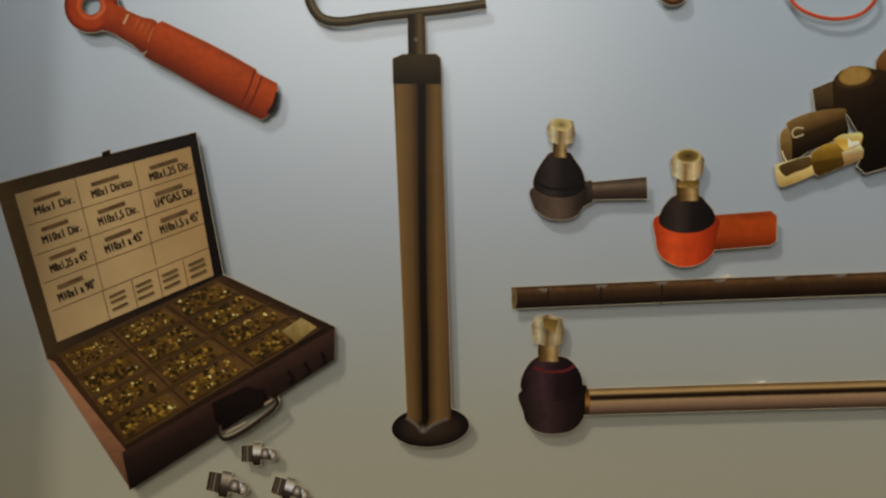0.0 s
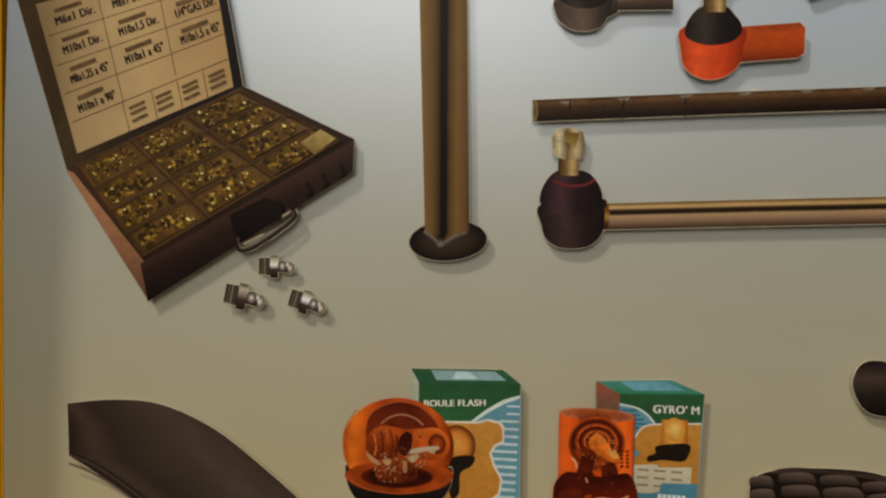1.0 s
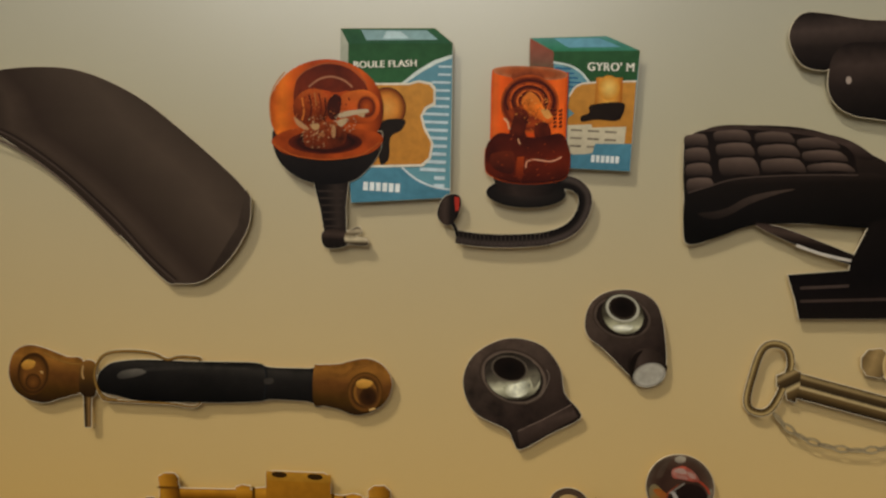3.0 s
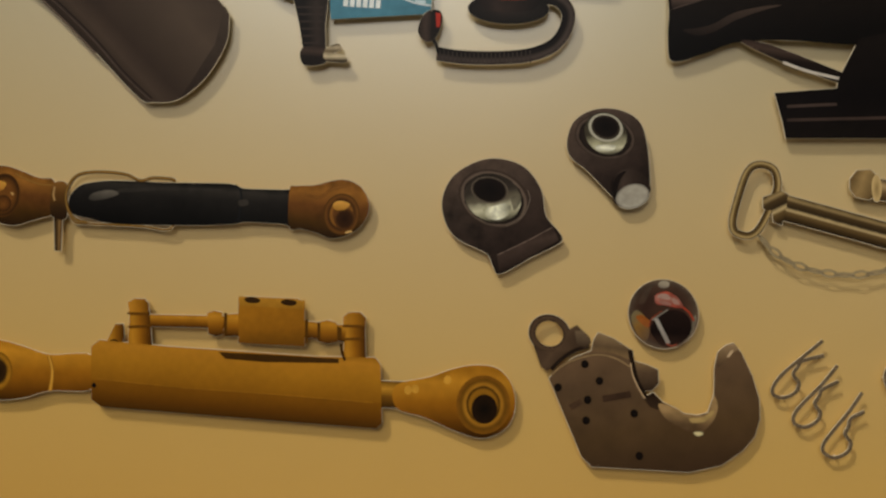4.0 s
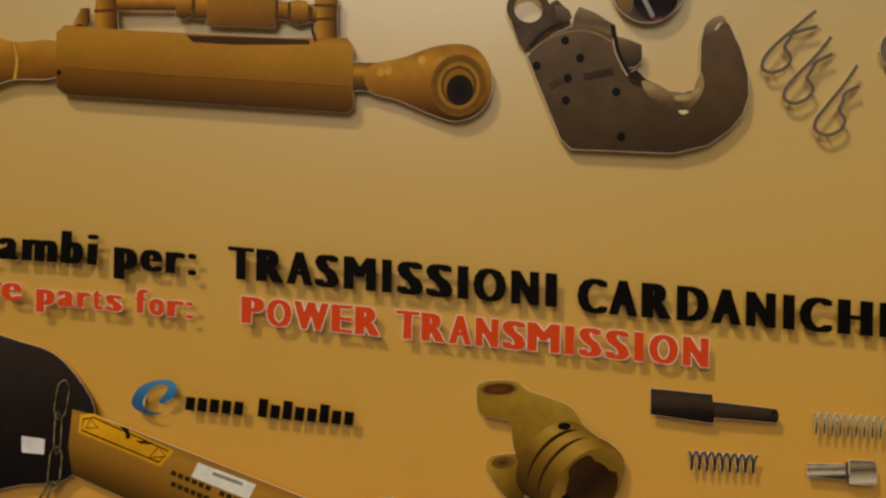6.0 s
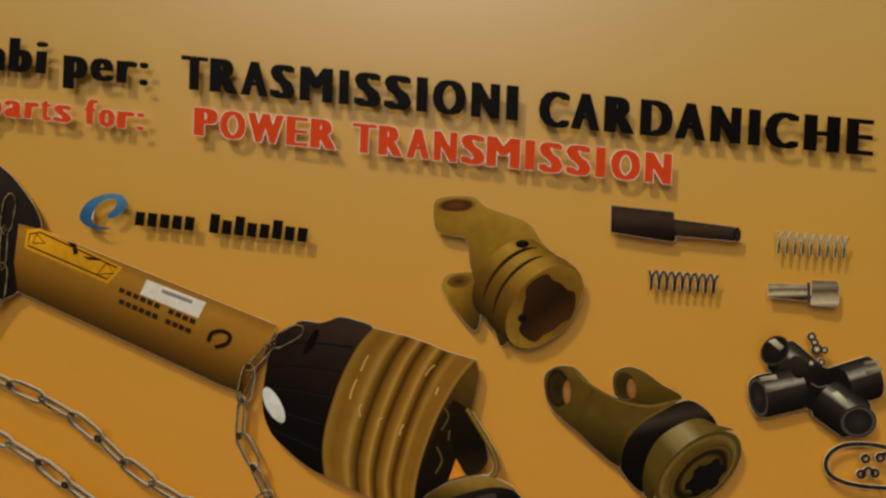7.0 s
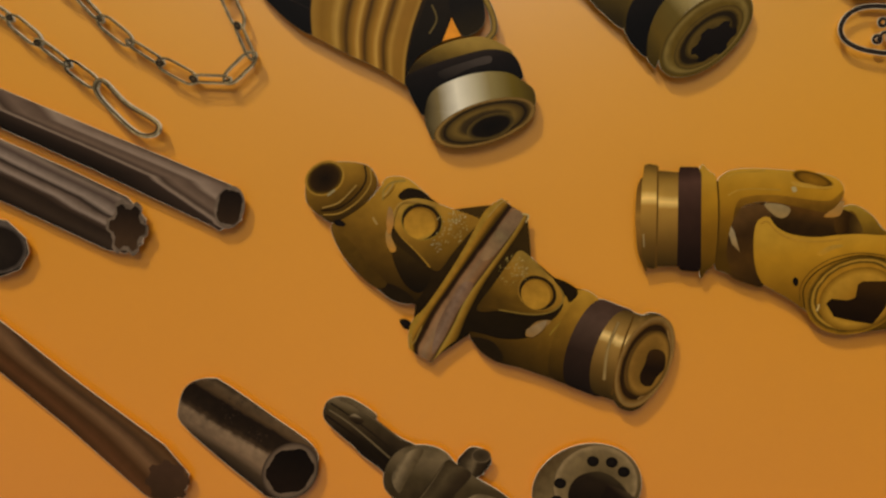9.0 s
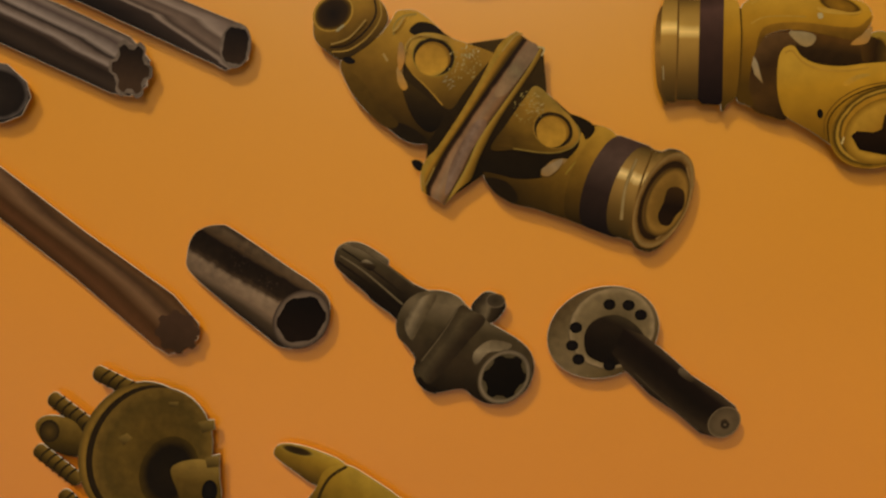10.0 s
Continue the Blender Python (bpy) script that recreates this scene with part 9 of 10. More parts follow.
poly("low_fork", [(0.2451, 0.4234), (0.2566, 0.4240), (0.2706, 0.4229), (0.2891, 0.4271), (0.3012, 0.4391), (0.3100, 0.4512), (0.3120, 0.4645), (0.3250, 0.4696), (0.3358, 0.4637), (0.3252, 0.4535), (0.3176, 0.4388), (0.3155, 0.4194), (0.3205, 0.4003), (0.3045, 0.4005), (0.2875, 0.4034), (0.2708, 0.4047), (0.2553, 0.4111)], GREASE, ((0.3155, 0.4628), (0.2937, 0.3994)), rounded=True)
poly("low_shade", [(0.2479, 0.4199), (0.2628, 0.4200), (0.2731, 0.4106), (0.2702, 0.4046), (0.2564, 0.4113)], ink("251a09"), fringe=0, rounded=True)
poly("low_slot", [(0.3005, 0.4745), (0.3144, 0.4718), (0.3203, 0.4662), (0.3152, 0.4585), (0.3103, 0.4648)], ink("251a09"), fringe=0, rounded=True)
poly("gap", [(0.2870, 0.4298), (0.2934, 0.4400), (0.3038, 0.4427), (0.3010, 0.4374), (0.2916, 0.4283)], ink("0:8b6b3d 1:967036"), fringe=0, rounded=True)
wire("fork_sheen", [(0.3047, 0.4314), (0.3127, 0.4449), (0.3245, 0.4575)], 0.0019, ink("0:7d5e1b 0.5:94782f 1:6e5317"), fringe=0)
poly("screw_tip", [(0.1918, 0.4235), (0.1954, 0.4257), (0.2007, 0.4237), (0.2009, 0.4182), (0.1959, 0.4186)], DARK, fringe=0, rounded=True)
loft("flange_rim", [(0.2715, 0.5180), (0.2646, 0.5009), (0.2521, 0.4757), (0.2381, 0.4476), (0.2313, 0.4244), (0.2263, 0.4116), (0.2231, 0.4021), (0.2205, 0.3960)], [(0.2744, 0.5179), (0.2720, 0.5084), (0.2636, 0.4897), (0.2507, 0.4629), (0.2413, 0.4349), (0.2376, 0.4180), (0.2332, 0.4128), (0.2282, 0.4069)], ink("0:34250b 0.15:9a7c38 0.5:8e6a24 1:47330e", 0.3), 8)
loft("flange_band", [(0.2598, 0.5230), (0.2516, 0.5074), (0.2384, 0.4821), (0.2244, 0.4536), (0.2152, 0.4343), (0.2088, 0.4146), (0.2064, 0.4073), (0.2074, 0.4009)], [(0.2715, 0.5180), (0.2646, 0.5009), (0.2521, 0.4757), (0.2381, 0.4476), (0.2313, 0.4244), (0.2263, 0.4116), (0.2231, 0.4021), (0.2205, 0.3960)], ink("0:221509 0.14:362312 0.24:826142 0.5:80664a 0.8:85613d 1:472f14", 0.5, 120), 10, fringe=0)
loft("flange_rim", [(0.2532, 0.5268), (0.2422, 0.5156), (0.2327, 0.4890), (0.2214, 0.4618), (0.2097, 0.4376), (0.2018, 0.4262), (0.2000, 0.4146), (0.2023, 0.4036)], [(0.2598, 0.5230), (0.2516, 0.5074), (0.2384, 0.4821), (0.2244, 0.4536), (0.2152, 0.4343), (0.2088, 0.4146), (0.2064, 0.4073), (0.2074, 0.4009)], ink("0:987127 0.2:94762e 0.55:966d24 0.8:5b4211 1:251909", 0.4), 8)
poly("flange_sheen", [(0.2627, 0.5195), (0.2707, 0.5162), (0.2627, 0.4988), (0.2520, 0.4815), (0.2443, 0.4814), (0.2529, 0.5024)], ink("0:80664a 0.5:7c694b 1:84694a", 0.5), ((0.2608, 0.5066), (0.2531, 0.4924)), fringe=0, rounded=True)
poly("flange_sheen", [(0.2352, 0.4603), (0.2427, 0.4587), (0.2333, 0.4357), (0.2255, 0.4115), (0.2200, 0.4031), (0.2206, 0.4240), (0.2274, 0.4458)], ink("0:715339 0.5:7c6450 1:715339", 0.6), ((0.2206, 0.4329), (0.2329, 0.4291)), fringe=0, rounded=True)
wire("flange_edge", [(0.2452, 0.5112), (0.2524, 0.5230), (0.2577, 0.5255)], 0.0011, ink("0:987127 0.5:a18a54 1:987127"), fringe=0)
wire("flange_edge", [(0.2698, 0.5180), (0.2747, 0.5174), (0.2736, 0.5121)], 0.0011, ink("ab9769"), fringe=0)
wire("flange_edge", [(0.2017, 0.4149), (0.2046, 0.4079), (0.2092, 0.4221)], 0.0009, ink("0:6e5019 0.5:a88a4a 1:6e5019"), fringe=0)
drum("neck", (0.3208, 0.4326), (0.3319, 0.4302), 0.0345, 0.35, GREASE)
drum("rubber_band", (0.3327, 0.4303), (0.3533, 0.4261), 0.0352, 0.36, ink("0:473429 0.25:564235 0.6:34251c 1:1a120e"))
# The narrow bright stop is a highlight painted across each collar.
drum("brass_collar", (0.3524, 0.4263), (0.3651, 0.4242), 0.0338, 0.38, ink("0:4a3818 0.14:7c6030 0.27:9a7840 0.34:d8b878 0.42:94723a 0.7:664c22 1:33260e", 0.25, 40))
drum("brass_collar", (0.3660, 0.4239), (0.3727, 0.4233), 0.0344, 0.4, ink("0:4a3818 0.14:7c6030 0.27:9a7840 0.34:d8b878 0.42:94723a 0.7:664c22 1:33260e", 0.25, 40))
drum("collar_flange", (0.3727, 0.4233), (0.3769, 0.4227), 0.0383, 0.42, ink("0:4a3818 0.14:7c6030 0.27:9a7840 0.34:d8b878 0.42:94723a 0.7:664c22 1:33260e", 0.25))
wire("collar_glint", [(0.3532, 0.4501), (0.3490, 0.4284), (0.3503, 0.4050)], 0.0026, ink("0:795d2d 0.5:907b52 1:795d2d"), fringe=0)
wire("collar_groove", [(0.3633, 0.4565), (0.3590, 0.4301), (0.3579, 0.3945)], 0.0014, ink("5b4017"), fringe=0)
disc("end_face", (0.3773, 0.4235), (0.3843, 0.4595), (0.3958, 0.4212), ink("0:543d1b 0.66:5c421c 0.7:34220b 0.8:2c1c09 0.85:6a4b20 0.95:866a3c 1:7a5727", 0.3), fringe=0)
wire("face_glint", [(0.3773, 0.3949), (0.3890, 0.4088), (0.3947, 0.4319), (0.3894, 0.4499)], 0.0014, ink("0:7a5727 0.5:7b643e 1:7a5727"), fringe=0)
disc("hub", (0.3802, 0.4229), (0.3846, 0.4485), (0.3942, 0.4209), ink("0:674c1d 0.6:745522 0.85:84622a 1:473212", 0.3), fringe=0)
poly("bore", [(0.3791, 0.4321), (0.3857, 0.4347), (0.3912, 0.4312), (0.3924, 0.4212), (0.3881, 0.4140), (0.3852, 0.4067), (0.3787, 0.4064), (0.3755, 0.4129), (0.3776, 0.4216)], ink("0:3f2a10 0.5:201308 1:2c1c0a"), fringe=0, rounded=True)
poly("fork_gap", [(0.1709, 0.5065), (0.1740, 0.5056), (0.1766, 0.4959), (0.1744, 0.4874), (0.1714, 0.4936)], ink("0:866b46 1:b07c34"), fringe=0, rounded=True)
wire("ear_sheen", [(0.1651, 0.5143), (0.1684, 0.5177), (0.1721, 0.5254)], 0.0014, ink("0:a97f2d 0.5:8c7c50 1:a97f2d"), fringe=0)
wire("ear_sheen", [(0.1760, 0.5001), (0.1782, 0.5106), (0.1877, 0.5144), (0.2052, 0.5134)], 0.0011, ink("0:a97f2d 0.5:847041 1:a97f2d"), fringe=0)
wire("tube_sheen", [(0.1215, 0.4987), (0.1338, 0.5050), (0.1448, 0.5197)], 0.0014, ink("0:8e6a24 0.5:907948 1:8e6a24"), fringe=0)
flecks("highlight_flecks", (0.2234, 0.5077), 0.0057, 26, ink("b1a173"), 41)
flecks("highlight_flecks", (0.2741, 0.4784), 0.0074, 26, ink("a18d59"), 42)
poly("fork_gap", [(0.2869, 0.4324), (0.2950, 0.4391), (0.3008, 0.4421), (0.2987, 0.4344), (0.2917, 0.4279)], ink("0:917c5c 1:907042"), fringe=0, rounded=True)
finish()

begin("universal_joint", (0.4360, 0.5352), "olive universal joint with brass collar and square bore", "joint", "universal joints")
# Both ramps hold painted light: lit tops, dark undersides, a collar highlight.
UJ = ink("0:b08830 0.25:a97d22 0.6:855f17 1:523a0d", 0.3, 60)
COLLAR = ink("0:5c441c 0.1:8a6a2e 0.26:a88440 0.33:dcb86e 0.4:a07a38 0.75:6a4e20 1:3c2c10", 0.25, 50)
poly("far_ear", [(0.4936, 0.5419), (0.4937, 0.5551), (0.4981, 0.5607), (0.5060, 0.5612), (0.5170, 0.5560), (0.5299, 0.5457), (0.5592, 0.5353), (0.5464, 0.5208), (0.5044, 0.5304)], OLIVE, ((0.5021, 0.5605), (0.5083, 0.5311)), rounded=True)
disc("far_bore", (0.5035, 0.5501), (0.5085, 0.5493), (0.5050, 0.5429), ink("0:281c0a 0.7:433011 1:765619"), fringe=0)
poly("cross", [(0.4409, 0.5527), (0.4590, 0.5571), (0.4896, 0.5554), (0.4974, 0.5493), (0.4992, 0.5357), (0.4644, 0.5300), (0.4436, 0.5388)], ink("0:664519 0.5:39270f 1:281a09", 0.5), fringe=0, rounded=True)
poly("cross_cap", [(0.4904, 0.5511), (0.4917, 0.5558), (0.4987, 0.5569), (0.5083, 0.5511), (0.5121, 0.5420), (0.4985, 0.5395), (0.4935, 0.5410)], ink("0:523813 0.5:31200a 1:5d451b"), ((0.4919, 0.5485), (0.5109, 0.5477)), fringe=0, rounded=True)
poly("inner_fork", [(0.4193, 0.5310), (0.4212, 0.5410), (0.4266, 0.5481), (0.4372, 0.5521), (0.4487, 0.5470), (0.4442, 0.5408), (0.4418, 0.5287), (0.4438, 0.5134), (0.4515, 0.4939), (0.4390, 0.4938), (0.4279, 0.4965), (0.4207, 0.5036), (0.4200, 0.5173)], ink("0:664926 0.35:432d13 0.7:523815 1:31200a", 0.4), ((0.4196, 0.5447), (0.4444, 0.4957)), fringe=0, rounded=True)
poly("gap", [(0.4406, 0.5525), (0.4520, 0.5541), (0.4592, 0.5521), (0.4584, 0.5468), (0.4540, 0.5443), (0.4479, 0.5461)], ink("0:8d7955 1:94794a"), fringe=0, rounded=True)
poly("gap", [(0.4200, 0.5334), (0.4235, 0.5293), (0.4302, 0.5154), (0.4235, 0.5203), (0.4199, 0.5271)], ink("0:998868 1:977948"), fringe=0)
poly("gap", [(0.4835, 0.5502), (0.4892, 0.5573), (0.4951, 0.5633), (0.4951, 0.5540), (0.4905, 0.5508)], ink("0:96794b 1:a27533"), fringe=0, rounded=True)
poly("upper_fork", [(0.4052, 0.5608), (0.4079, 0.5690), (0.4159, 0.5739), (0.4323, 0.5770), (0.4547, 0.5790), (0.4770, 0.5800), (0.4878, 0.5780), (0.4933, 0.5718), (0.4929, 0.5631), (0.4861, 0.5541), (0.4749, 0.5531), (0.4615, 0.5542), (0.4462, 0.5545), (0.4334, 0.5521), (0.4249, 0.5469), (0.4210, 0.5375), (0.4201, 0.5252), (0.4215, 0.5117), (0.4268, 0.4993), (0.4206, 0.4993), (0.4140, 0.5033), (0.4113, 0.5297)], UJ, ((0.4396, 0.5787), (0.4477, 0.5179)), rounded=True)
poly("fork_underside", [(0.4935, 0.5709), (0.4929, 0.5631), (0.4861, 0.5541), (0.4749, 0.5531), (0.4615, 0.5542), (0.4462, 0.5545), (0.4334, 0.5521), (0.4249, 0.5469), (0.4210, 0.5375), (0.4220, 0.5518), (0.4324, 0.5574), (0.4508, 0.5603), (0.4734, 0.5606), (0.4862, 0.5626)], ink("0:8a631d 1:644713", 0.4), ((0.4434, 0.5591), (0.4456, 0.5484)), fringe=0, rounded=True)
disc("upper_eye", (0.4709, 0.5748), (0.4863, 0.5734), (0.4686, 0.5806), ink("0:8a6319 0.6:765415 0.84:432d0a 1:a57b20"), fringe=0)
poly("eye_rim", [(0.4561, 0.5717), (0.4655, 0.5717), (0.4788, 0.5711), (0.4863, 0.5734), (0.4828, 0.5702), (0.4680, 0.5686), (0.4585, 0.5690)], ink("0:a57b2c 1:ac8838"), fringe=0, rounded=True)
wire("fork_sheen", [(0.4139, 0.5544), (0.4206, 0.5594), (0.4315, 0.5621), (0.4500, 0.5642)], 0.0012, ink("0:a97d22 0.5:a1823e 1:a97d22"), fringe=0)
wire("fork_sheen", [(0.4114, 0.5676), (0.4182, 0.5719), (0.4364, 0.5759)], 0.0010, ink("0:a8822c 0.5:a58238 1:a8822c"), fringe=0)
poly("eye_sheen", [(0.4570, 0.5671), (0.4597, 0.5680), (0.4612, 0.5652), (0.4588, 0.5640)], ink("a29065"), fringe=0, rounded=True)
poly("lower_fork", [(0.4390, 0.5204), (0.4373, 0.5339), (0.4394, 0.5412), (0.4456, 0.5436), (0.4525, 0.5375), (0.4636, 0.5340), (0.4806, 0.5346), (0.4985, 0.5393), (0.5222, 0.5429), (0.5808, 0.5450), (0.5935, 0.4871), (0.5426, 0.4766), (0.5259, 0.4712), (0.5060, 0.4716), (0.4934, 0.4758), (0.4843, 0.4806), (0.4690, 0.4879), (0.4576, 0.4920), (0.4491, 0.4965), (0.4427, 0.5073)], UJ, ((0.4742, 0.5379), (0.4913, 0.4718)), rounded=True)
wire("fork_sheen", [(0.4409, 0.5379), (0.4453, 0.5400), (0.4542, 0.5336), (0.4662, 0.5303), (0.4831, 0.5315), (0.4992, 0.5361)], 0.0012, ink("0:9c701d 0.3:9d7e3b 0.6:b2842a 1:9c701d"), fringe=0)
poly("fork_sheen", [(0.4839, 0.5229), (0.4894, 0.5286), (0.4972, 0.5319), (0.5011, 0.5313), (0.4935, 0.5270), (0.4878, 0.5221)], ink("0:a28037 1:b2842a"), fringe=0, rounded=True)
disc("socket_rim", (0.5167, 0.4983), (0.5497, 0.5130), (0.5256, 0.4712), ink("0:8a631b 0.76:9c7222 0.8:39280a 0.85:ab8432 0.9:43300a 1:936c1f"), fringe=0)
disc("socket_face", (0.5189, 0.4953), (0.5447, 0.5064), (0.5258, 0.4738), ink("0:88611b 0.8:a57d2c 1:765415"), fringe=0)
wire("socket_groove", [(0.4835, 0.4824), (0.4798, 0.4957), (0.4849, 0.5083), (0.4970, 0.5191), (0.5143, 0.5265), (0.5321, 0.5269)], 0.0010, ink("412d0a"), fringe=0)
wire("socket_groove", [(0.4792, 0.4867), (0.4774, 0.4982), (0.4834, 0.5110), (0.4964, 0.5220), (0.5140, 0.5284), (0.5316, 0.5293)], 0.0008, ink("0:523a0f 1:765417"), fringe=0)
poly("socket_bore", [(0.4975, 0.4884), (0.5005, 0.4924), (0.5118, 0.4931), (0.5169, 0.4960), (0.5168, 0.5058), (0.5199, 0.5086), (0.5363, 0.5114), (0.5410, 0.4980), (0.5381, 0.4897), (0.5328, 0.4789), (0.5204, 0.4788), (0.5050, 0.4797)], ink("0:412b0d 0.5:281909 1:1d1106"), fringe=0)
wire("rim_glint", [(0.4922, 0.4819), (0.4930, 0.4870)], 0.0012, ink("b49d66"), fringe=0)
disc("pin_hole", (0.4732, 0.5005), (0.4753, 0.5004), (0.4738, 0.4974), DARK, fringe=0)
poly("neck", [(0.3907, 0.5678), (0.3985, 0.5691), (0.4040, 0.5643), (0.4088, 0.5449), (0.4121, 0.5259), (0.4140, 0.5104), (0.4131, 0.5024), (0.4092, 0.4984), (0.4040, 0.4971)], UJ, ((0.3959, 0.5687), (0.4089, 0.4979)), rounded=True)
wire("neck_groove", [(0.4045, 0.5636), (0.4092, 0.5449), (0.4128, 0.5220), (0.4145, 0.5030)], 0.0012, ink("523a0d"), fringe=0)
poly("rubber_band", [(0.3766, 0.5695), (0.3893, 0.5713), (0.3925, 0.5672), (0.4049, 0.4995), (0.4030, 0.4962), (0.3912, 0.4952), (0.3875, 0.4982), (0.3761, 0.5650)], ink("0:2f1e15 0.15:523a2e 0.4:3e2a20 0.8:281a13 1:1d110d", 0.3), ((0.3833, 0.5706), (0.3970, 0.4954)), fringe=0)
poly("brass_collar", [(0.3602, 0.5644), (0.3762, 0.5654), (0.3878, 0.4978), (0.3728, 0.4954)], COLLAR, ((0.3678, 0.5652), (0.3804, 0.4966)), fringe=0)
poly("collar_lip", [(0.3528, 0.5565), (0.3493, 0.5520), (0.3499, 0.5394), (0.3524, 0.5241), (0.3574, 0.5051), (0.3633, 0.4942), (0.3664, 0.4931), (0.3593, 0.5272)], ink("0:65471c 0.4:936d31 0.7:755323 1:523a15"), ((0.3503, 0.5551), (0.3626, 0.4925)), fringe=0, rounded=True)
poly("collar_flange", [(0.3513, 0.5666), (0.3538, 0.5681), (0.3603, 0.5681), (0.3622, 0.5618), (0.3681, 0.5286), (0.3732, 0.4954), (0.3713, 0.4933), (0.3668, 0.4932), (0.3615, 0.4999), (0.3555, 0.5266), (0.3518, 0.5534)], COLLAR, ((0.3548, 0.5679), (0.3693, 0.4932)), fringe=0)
wire("flange_edge", [(0.3608, 0.5674), (0.3676, 0.5285), (0.3727, 0.4941)], 0.0012, ink("64471b"), fringe=0)
wire("flange_glint", [(0.3595, 0.5174), (0.3616, 0.5078)], 0.0008, ink("98845d"), fringe=0)
finish()

begin("splined_shaft", (-0.0448, 0.3153), "brown splined steel shaft, printed cut-out", "shaft", "splined parts")
poly("shaft", [(-0.1791, 0.4008), (-0.1224, 0.3720), (-0.0509, 0.3321), (0.0230, 0.2942), (0.0455, 0.2745), (0.0459, 0.2628), (0.0353, 0.2518), (0.0240, 0.2462), (0.0116, 0.2514), (-0.0567, 0.2954), (-0.1193, 0.3319), (-0.1768, 0.3654)], ink("0:4a3018 0.12:604428 0.25:4a3420 0.42:74563a 0.52:62462c 0.62:4a3018 0.8:5c3c22 1:38240f", 0.15), ((-0.0414, 0.3274), (-0.0624, 0.2981)))
poly("end_face", star((0.0292, 0.2654), (0.0445, 0.2752), (0.0390, 0.2506), 8, 0.16), ink("0:4a3424 1:3c2a1a"), fringe=0)
finish()
begin("splined_sleeve", (0.0859, 0.3122), "dark chromed splined sleeve, printed cut-out", "sleeve", "splined parts")
poly("sleeve", [(0.0307, 0.3267), (0.0335, 0.3421), (0.0423, 0.3505), (0.0543, 0.3542), (0.0643, 0.3523), (0.1055, 0.3327), (0.1394, 0.3153), (0.1459, 0.2996), (0.1414, 0.2800), (0.1268, 0.2694), (0.1110, 0.2676), (0.0995, 0.2737), (0.0658, 0.2933), (0.0348, 0.3140)], ink("0:302519 0.08:5c4a34 0.2:55412b 0.26:22180f 0.5:2d2115 0.56:483726 0.62:826b52 0.8:735d46 0.9:463726 1:291f15", 0.5, 160), ((0.0911, 0.3417), (0.0705, 0.2918)), rounded=True)
disc("mouth_rim", (0.1249, 0.2915), (0.1429, 0.3088), (0.1377, 0.2749), ink("0:534435 0.85:6c5a48 1:3a2d22"), fringe=0)
poly("mouth", star((0.1249, 0.2915), (0.1403, 0.3057), (0.1359, 0.2782), 6, 0.08), ink("0:100a06 1:23170e"), fringe=0)
flecks("etched_mark", (0.0746, 0.3325), 0.0109, 40, ink("423327"), 31)
flecks("etched_mark", (0.0961, 0.3161), 0.0076, 24, ink("423327"), 32)
finish()

begin("shaft_adapter", (0.2326, 0.2991), "dark steel splined shaft adapter with cross pin", "adapter", "splined parts")
# Ramp and sheens paint light falling on the adapter's iron.
IRON = ink("0:53462e 0.15:6d5c42 0.35:483b25 0.6:413320 0.85:2a2012 1:1d140a", 0.5, 120)
poly("cross_pin", [(0.2525, 0.3211), (0.2566, 0.3316), (0.2622, 0.3364), (0.2699, 0.3357), (0.2767, 0.3310), (0.2769, 0.3239), (0.2679, 0.3126)], ink("0:2a2013 0.25:483b28 0.5:6f5e44 0.65:3b2e1d 1:1b1209"), ((0.2548, 0.3284), (0.2765, 0.3222)), rounded=True)
disc("pin_end", (0.2695, 0.3305), (0.2766, 0.3297), (0.2678, 0.3250), ink("0:3b301f 0.8:483b29 1:6d5c44"), fringe=0)
sh = poly("splined_end", [(0.1442, 0.3456), (0.1465, 0.3525), (0.1546, 0.3573), (0.1659, 0.3569), (0.1843, 0.3489), (0.1871, 0.3429), (0.2064, 0.3334), (0.2187, 0.3286), (0.2107, 0.3174), (0.2004, 0.3039), (0.1920, 0.3077), (0.1774, 0.3152), (0.1708, 0.3206), (0.1517, 0.3325), (0.1451, 0.3386)], IRON, ((0.1659, 0.3569), (0.1604, 0.3258)), rounded=True)
wire("spline_groove", [(0.1467, 0.3409), (0.1697, 0.3290), (0.1988, 0.3102)], 0.0019, ink("23190d"), fringe=0, parent=sh)
wire("spline_groove", [(0.1487, 0.3509), (0.1627, 0.3447), (0.1888, 0.3305), (0.2048, 0.3201)], 0.0016, ink("2a2012"), fringe=0, parent=sh)
wire("spline_ridge", [(0.1481, 0.3456), (0.1687, 0.3360), (0.2006, 0.3161)], 0.0019, ink("0:483b28 0.5:746347 1:3b2e1d"), fringe=0, parent=sh)
wire("spline_ridge", [(0.1558, 0.3553), (0.1665, 0.3525), (0.1858, 0.3433), (0.2080, 0.3314)], 0.0019, ink("0:483b28 0.5:68573d 1:3b2e1d"), fringe=0, parent=sh)
poly("spline_notch", [(0.1641, 0.3417), (0.1687, 0.3457), (0.1763, 0.3418), (0.1723, 0.3379)], ink("0:917e61 0.4:382a18 1:1b1209"), fringe=0, parent=sh, rounded=True)
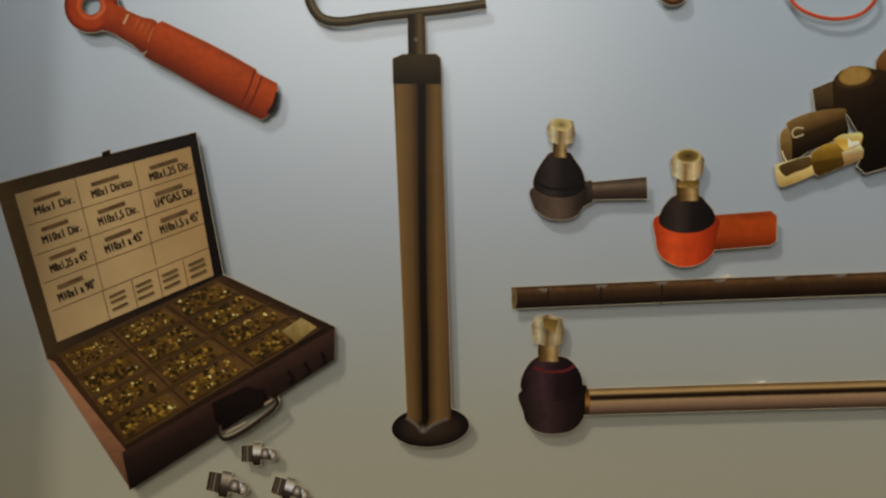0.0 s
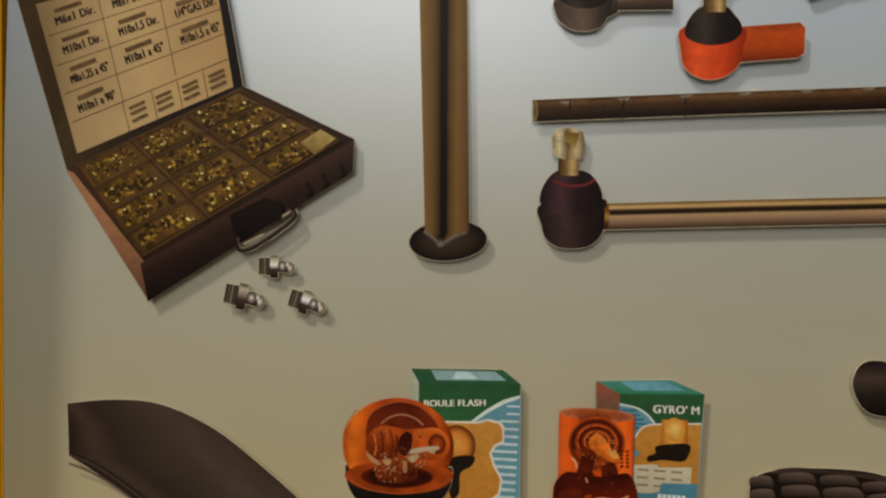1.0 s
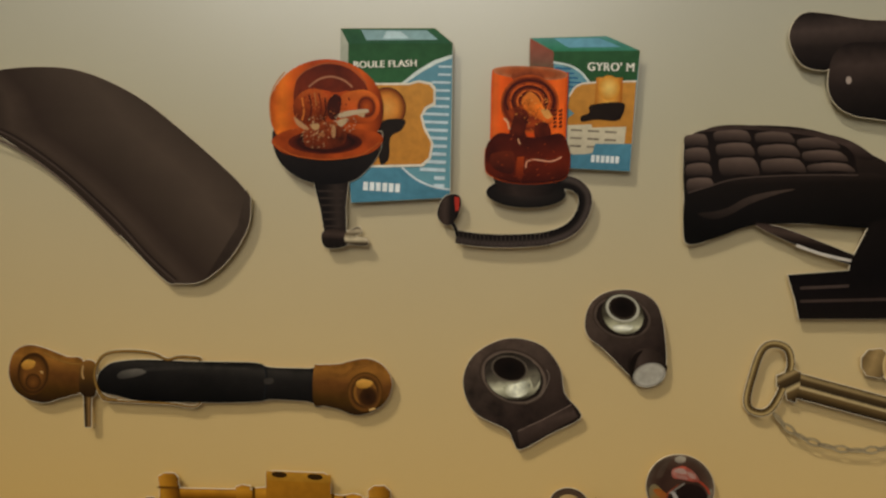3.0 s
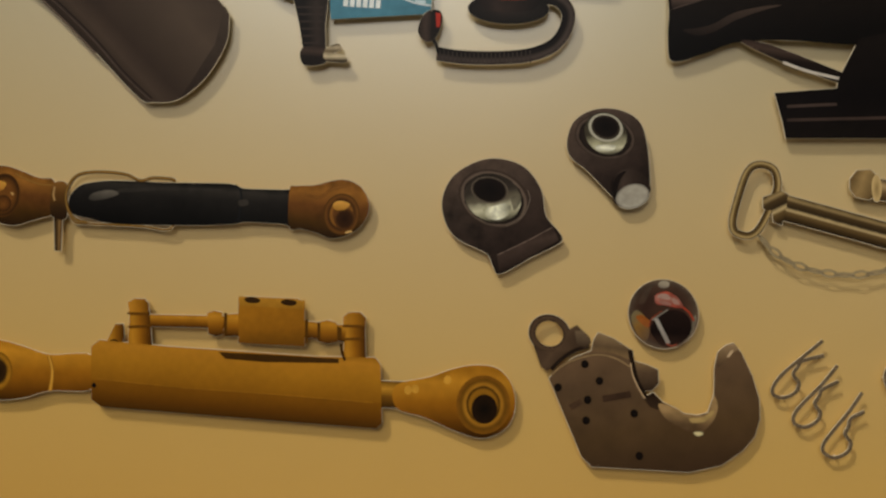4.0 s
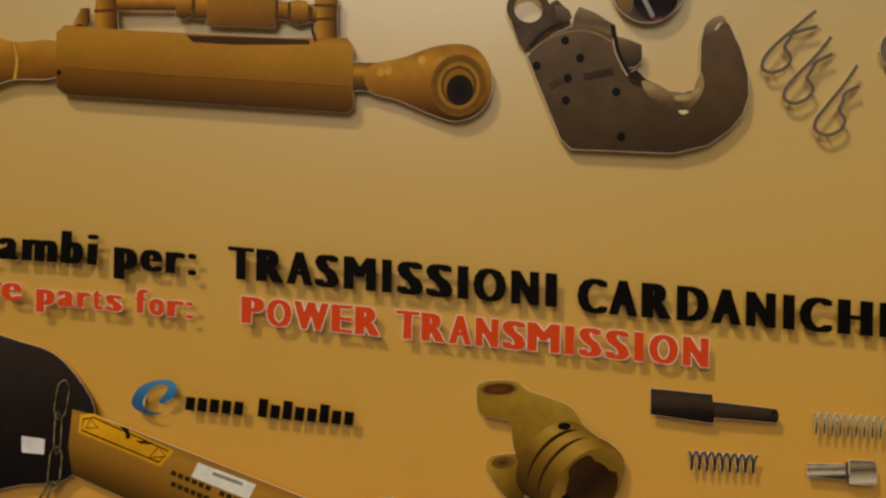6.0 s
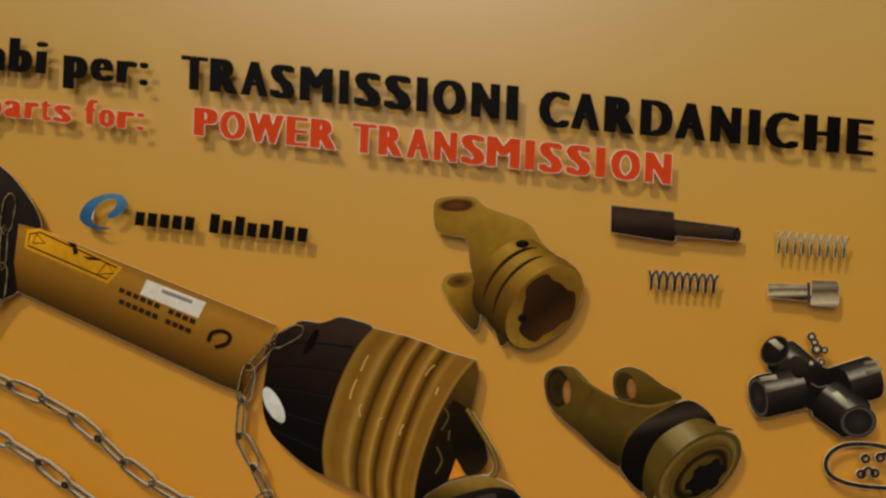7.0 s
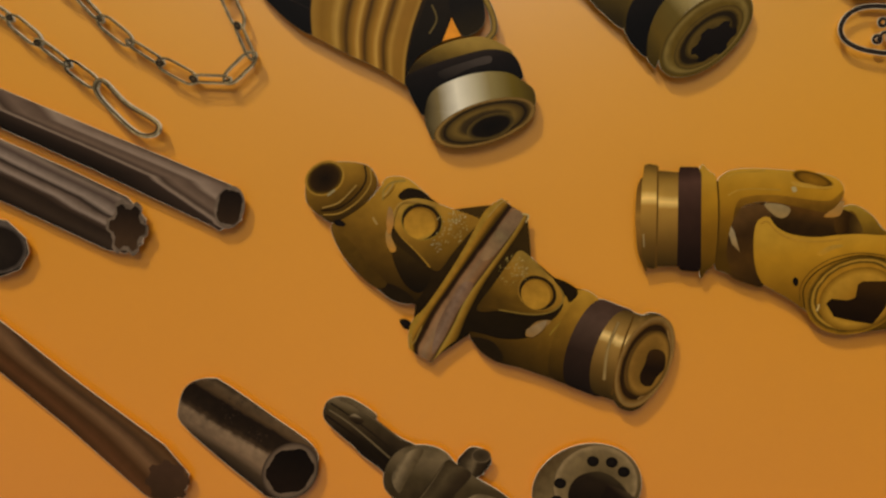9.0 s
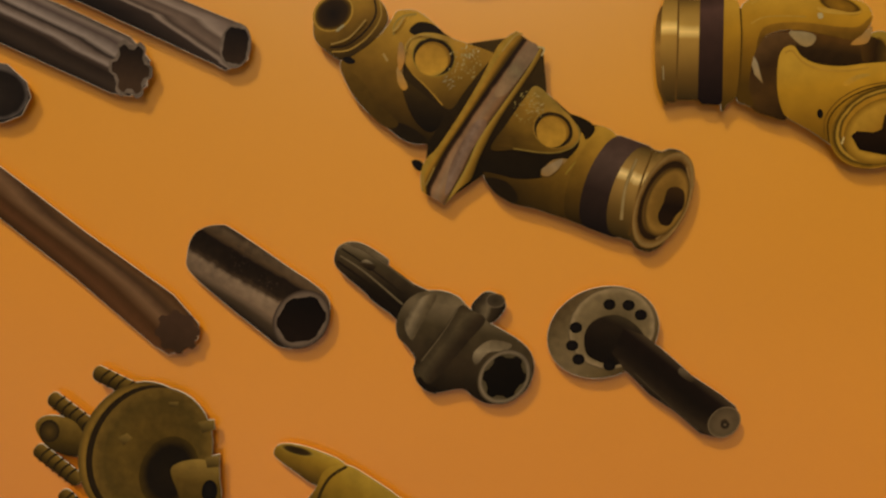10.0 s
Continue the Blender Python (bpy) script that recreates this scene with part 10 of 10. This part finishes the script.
poly("body", [(0.1978, 0.3034), (0.2020, 0.3173), (0.2118, 0.3274), (0.2273, 0.3313), (0.2410, 0.3290), (0.2518, 0.3210), (0.2685, 0.3127), (0.2889, 0.3047), (0.3015, 0.2960), (0.3065, 0.2829), (0.3030, 0.2656), (0.2906, 0.2547), (0.2768, 0.2503), (0.2649, 0.2536), (0.2544, 0.2585), (0.2327, 0.2513), (0.2220, 0.2575), (0.2158, 0.2665), (0.2162, 0.2753), (0.2102, 0.2830), (0.2002, 0.2913)], IRON, ((0.2334, 0.3329), (0.2329, 0.2500)), rounded=True)
poly("body_sheen", [(0.2040, 0.3012), (0.2078, 0.3150), (0.2154, 0.3248), (0.2252, 0.3277), (0.2219, 0.3154), (0.2163, 0.3013), (0.2115, 0.2898)], ink("0:483b26 0.3:857255 0.55:625239 1:41331e", 0.5), ((0.2044, 0.3118), (0.2247, 0.3053)), fringe=0, rounded=True)
poly("rib", [(0.2361, 0.3066), (0.2440, 0.3223), (0.2526, 0.3205), (0.2643, 0.3146), (0.2549, 0.2972), (0.2437, 0.2780), (0.2316, 0.2592), (0.2212, 0.2587), (0.2166, 0.2680), (0.2265, 0.2891)], ink("0:3a2d1b 0.25:53452e 0.5:3b2e1d 1:23190d", 0.5, 120), ((0.2387, 0.2978), (0.2564, 0.2876)), fringe=0, rounded=True)
wire("rib_edge", [(0.2425, 0.3195), (0.2338, 0.2986), (0.2211, 0.2748)], 0.0019, ink("0:2a2012 0.5:68583e 1:3a2d1b"), fringe=0)
poly("collar_sheen", [(0.2595, 0.2881), (0.2705, 0.2999), (0.2866, 0.2993), (0.2827, 0.2937), (0.2705, 0.2900), (0.2626, 0.2786)], ink("0:625239 0.5:816f53 1:483b28", 0.6), fringe=0, rounded=True)
wire("lug", [(0.2202, 0.2612), (0.2273, 0.2551), (0.2364, 0.2533)], 0.0047, ink("1d140a", 0.8, 300))
disc("mouth_rim", (0.2851, 0.2732), (0.3028, 0.2863), (0.2938, 0.2553), ink("0:3b2e1d 0.82:53462f 0.9:7a6850 1:42351f"), fringe=0)
poly("mouth", star((0.2854, 0.2733), (0.3000, 0.2838), (0.2926, 0.2584), 6, 0.16), ink("0:191108 1:0e0904"), fringe=0)
finish()

begin("flanged_stub", (0.3818, 0.3027), "olive-grey flanged stub shaft with dark splines", "stub shaft", "splined parts")
fl = disc("flange", (0.3521, 0.3196), (0.3879, 0.3418), (0.3706, 0.2907), ink("0:524026 0.2:6b5839 0.5:735f40 0.8:5f4d2f 1:46351d", 0.4), run=((0.3243, 0.3383), (0.3791, 0.2955)))
disc("flange_face", (0.3582, 0.3239), (0.3861, 0.3415), (0.3738, 0.2972), ink("0:473922 0.6:6b593b 0.85:736041 0.95:897352 1:524229", 0.4), fringe=0, parent=fl)
poly("hub", [(0.3426, 0.3023), (0.3392, 0.3165), (0.3449, 0.3282), (0.3594, 0.3345), (0.3743, 0.3299), (0.3841, 0.3192), (0.3804, 0.3056), (0.3663, 0.2966), (0.3520, 0.2974)], ink("0:473a25 0.3:2a1f13 1:1a120a", 0.4), ((0.3655, 0.3355), (0.3585, 0.3051)), fringe=0, parent=fl, rounded=True)
disc("bolt_hole", (0.3532, 0.3415), (0.3577, 0.3422), (0.3539, 0.3374), DARK, fringe=0, parent=fl)
disc("bolt_hole", (0.3672, 0.3432), (0.3717, 0.3439), (0.3679, 0.3391), DARK, fringe=0, parent=fl)
disc("bolt_hole", (0.3773, 0.3375), (0.3818, 0.3382), (0.3780, 0.3334), DARK, fringe=0, parent=fl)
disc("bolt_hole", (0.3319, 0.3201), (0.3365, 0.3209), (0.3326, 0.3160), DARK, fringe=0, parent=fl)
disc("bolt_hole", (0.3315, 0.3060), (0.3361, 0.3068), (0.3322, 0.3019), DARK, fringe=0, parent=fl)
disc("bolt_hole", (0.3380, 0.2963), (0.3426, 0.2971), (0.3387, 0.2921), DARK, fringe=0, parent=fl)
disc("bolt_hole", (0.3614, 0.2957), (0.3660, 0.2965), (0.3622, 0.2916), DARK, fringe=0, parent=fl)
sh = poly("shaft", [(0.3616, 0.3056), (0.3672, 0.3261), (0.3835, 0.3224), (0.4010, 0.3124), (0.4231, 0.2982), (0.4464, 0.2875), (0.4587, 0.2804), (0.4639, 0.2715), (0.4606, 0.2602), (0.4484, 0.2540), (0.4371, 0.2553), (0.4156, 0.2688), (0.3949, 0.2784), (0.3730, 0.2944)], ink("0:52422d 0.1:403221 0.22:21160e 0.5:1d140c 0.75:2a1f13 0.88:3a2d1d 1:22180e", 0.3), ((0.4252, 0.3002), (0.4089, 0.2710)))
poly("spline_step", [(0.4137, 0.3028), (0.4244, 0.2975), (0.4228, 0.2932), (0.4131, 0.2981)], ink("0:6b5a42 1:372917"), fringe=0, parent=sh, rounded=True)
wire("spline_edge", [(0.3812, 0.2926), (0.4046, 0.2768), (0.4367, 0.2573)], 0.0016, ink("0:2a1f13 0.5:52432e 1:1a120a"), fringe=0, parent=sh)
disc("shaft_end", (0.4530, 0.2668), (0.4624, 0.2758), (0.4598, 0.2581), ink("0:1a120a 0.18:372917 0.25:5f4d35 0.9:52432d 1:736045"), fringe=0)
disc("centre_hole", (0.4540, 0.2650), (0.4567, 0.2668), (0.4558, 0.2623), ink("0:736045 0.5:22180e 1:3a2d1c"), fringe=0)
finish()

begin("friction_clutch", (0.0068, 0.1627), "olive-yellow friction clutch with springs and bolts", "clutch")
SP = ink("0:795e27 0.35:614a1c 0.7:44330f 1:281d08", 0.4)
for a, b in (((-0.0305, 0.2210), (0.0067, 0.2099)), ((-0.0653, 0.1934), (-0.0318, 0.1747)), ((-0.0738, 0.1480), (-0.0418, 0.1297)), ((-0.0499, 0.1136), (-0.0294, 0.0979))):
    sp = drum("spring", b, a, 0.0067, 0.7, SP)
    for k in range(5):
        f = 0.12 + k * 0.18
        q = (a[0] + (b[0] - a[0]) * f, a[1] + (b[1] - a[1]) * f)
        wire("spring_turn", [(q[0] + 0.0050, q[1] + 0.0062), (q[0] - 0.0010, q[1] - 0.0002), (q[0] - 0.0034, q[1] - 0.0068)], 0.0017, ink("2a1e0a"), fringe=0, parent=sp)
poly("ear", [(-0.0781, 0.1654), (-0.0760, 0.1753), (-0.0651, 0.1801), (-0.0461, 0.1779), (-0.0351, 0.1598), (-0.0435, 0.1487), (-0.0656, 0.1519)], SP, rounded=True)
disc("ear_bore", (-0.0668, 0.1665), (-0.0584, 0.1680), (-0.0660, 0.1571), ink("0:54401a 1:241a0a"), fringe=0)
disc("back_plate", (0.0069, 0.1618), (0.0530, 0.1900), (0.0226, 0.1088), ink("0:54401a 0.8:614a1c 0.9:7f6127 1:54401a"))
disc("lining", (0.0125, 0.1618), (0.0576, 0.1899), (0.0271, 0.1106), ink("0:1e1509 1:2c200e"), fringe=0)
plate = disc("front_plate", (0.0190, 0.1621), (0.0650, 0.1894), (0.0345, 0.1120), ink("0:4a3812 0.5:5c461a 0.8:544119 1:6a5122", 0.4), fringe=None)
disc("recess", (0.0342, 0.1496), (0.0566, 0.1661), (0.0436, 0.1234), ink("0:241a0c 0.7:1c140a 1:44330f"), fringe=0, parent=plate)
poly("hub", [(0.0357, 0.1537), (0.0531, 0.1641), (0.0716, 0.1641), (0.0758, 0.1516), (0.0776, 0.1279), (0.0535, 0.1185), (0.0423, 0.1357)], ink("0:886c33 0.4:614a1c 1:38290c", 0.4), rounded=True)
disc("hub_bore", (0.0688, 0.1397), (0.0749, 0.1428), (0.0708, 0.1305), DARK, fringe=0)
for q in ([(0.0281, 0.2080), (0.0362, 0.2095), (0.0358, 0.2048), (0.0293, 0.2045)], [(-0.0099, 0.1711), (-0.0029, 0.1762), (0.0020, 0.1733), (-0.0047, 0.1654)], [(0.0533, 0.1957), (0.0657, 0.1998), (0.0675, 0.1917), (0.0579, 0.1872)], [(0.0620, 0.1671), (0.0734, 0.1721), (0.0746, 0.1618), (0.0648, 0.1591)]):
    poly("bolt_head", q, ink("0:7f6531 1:3a2c10"), fringe=0.0001)
finish()

begin("shaft_yoke", (0.1664, 0.1731), "olive-yellow yoke with a slotted ear, printed cut-out", "yoke", "shaft yokes")
poly("ear", [(0.1166, 0.1828), (0.1200, 0.1886), (0.1306, 0.1910), (0.1507, 0.1890), (0.1744, 0.1812), (0.1727, 0.1601), (0.1527, 0.1602), (0.1353, 0.1683), (0.1186, 0.1775)], OLIVE, ((0.1460, 0.1905), (0.1404, 0.1636)), rounded=True)
disc("slot", (0.1348, 0.1861), (0.1486, 0.1849), (0.1344, 0.1823), ink("0:2c200c 0.7:3c2c10 1:94762f"), fringe=0)
poly("body", [(0.1531, 0.1574), (0.1590, 0.1746), (0.1752, 0.1813), (0.1932, 0.1753), (0.2173, 0.1638), (0.2470, 0.1457), (0.2247, 0.1127), (0.1515, 0.1130), (0.1461, 0.1409)], OLIVE, ((0.1884, 0.1772), (0.1637, 0.1250)), rounded=True)
wire("body_groove", [(0.1754, 0.1804), (0.1626, 0.1677), (0.1562, 0.1475), (0.1568, 0.1285)], 0.0025, ink("3a2a0c"), fringe=0)
finish()
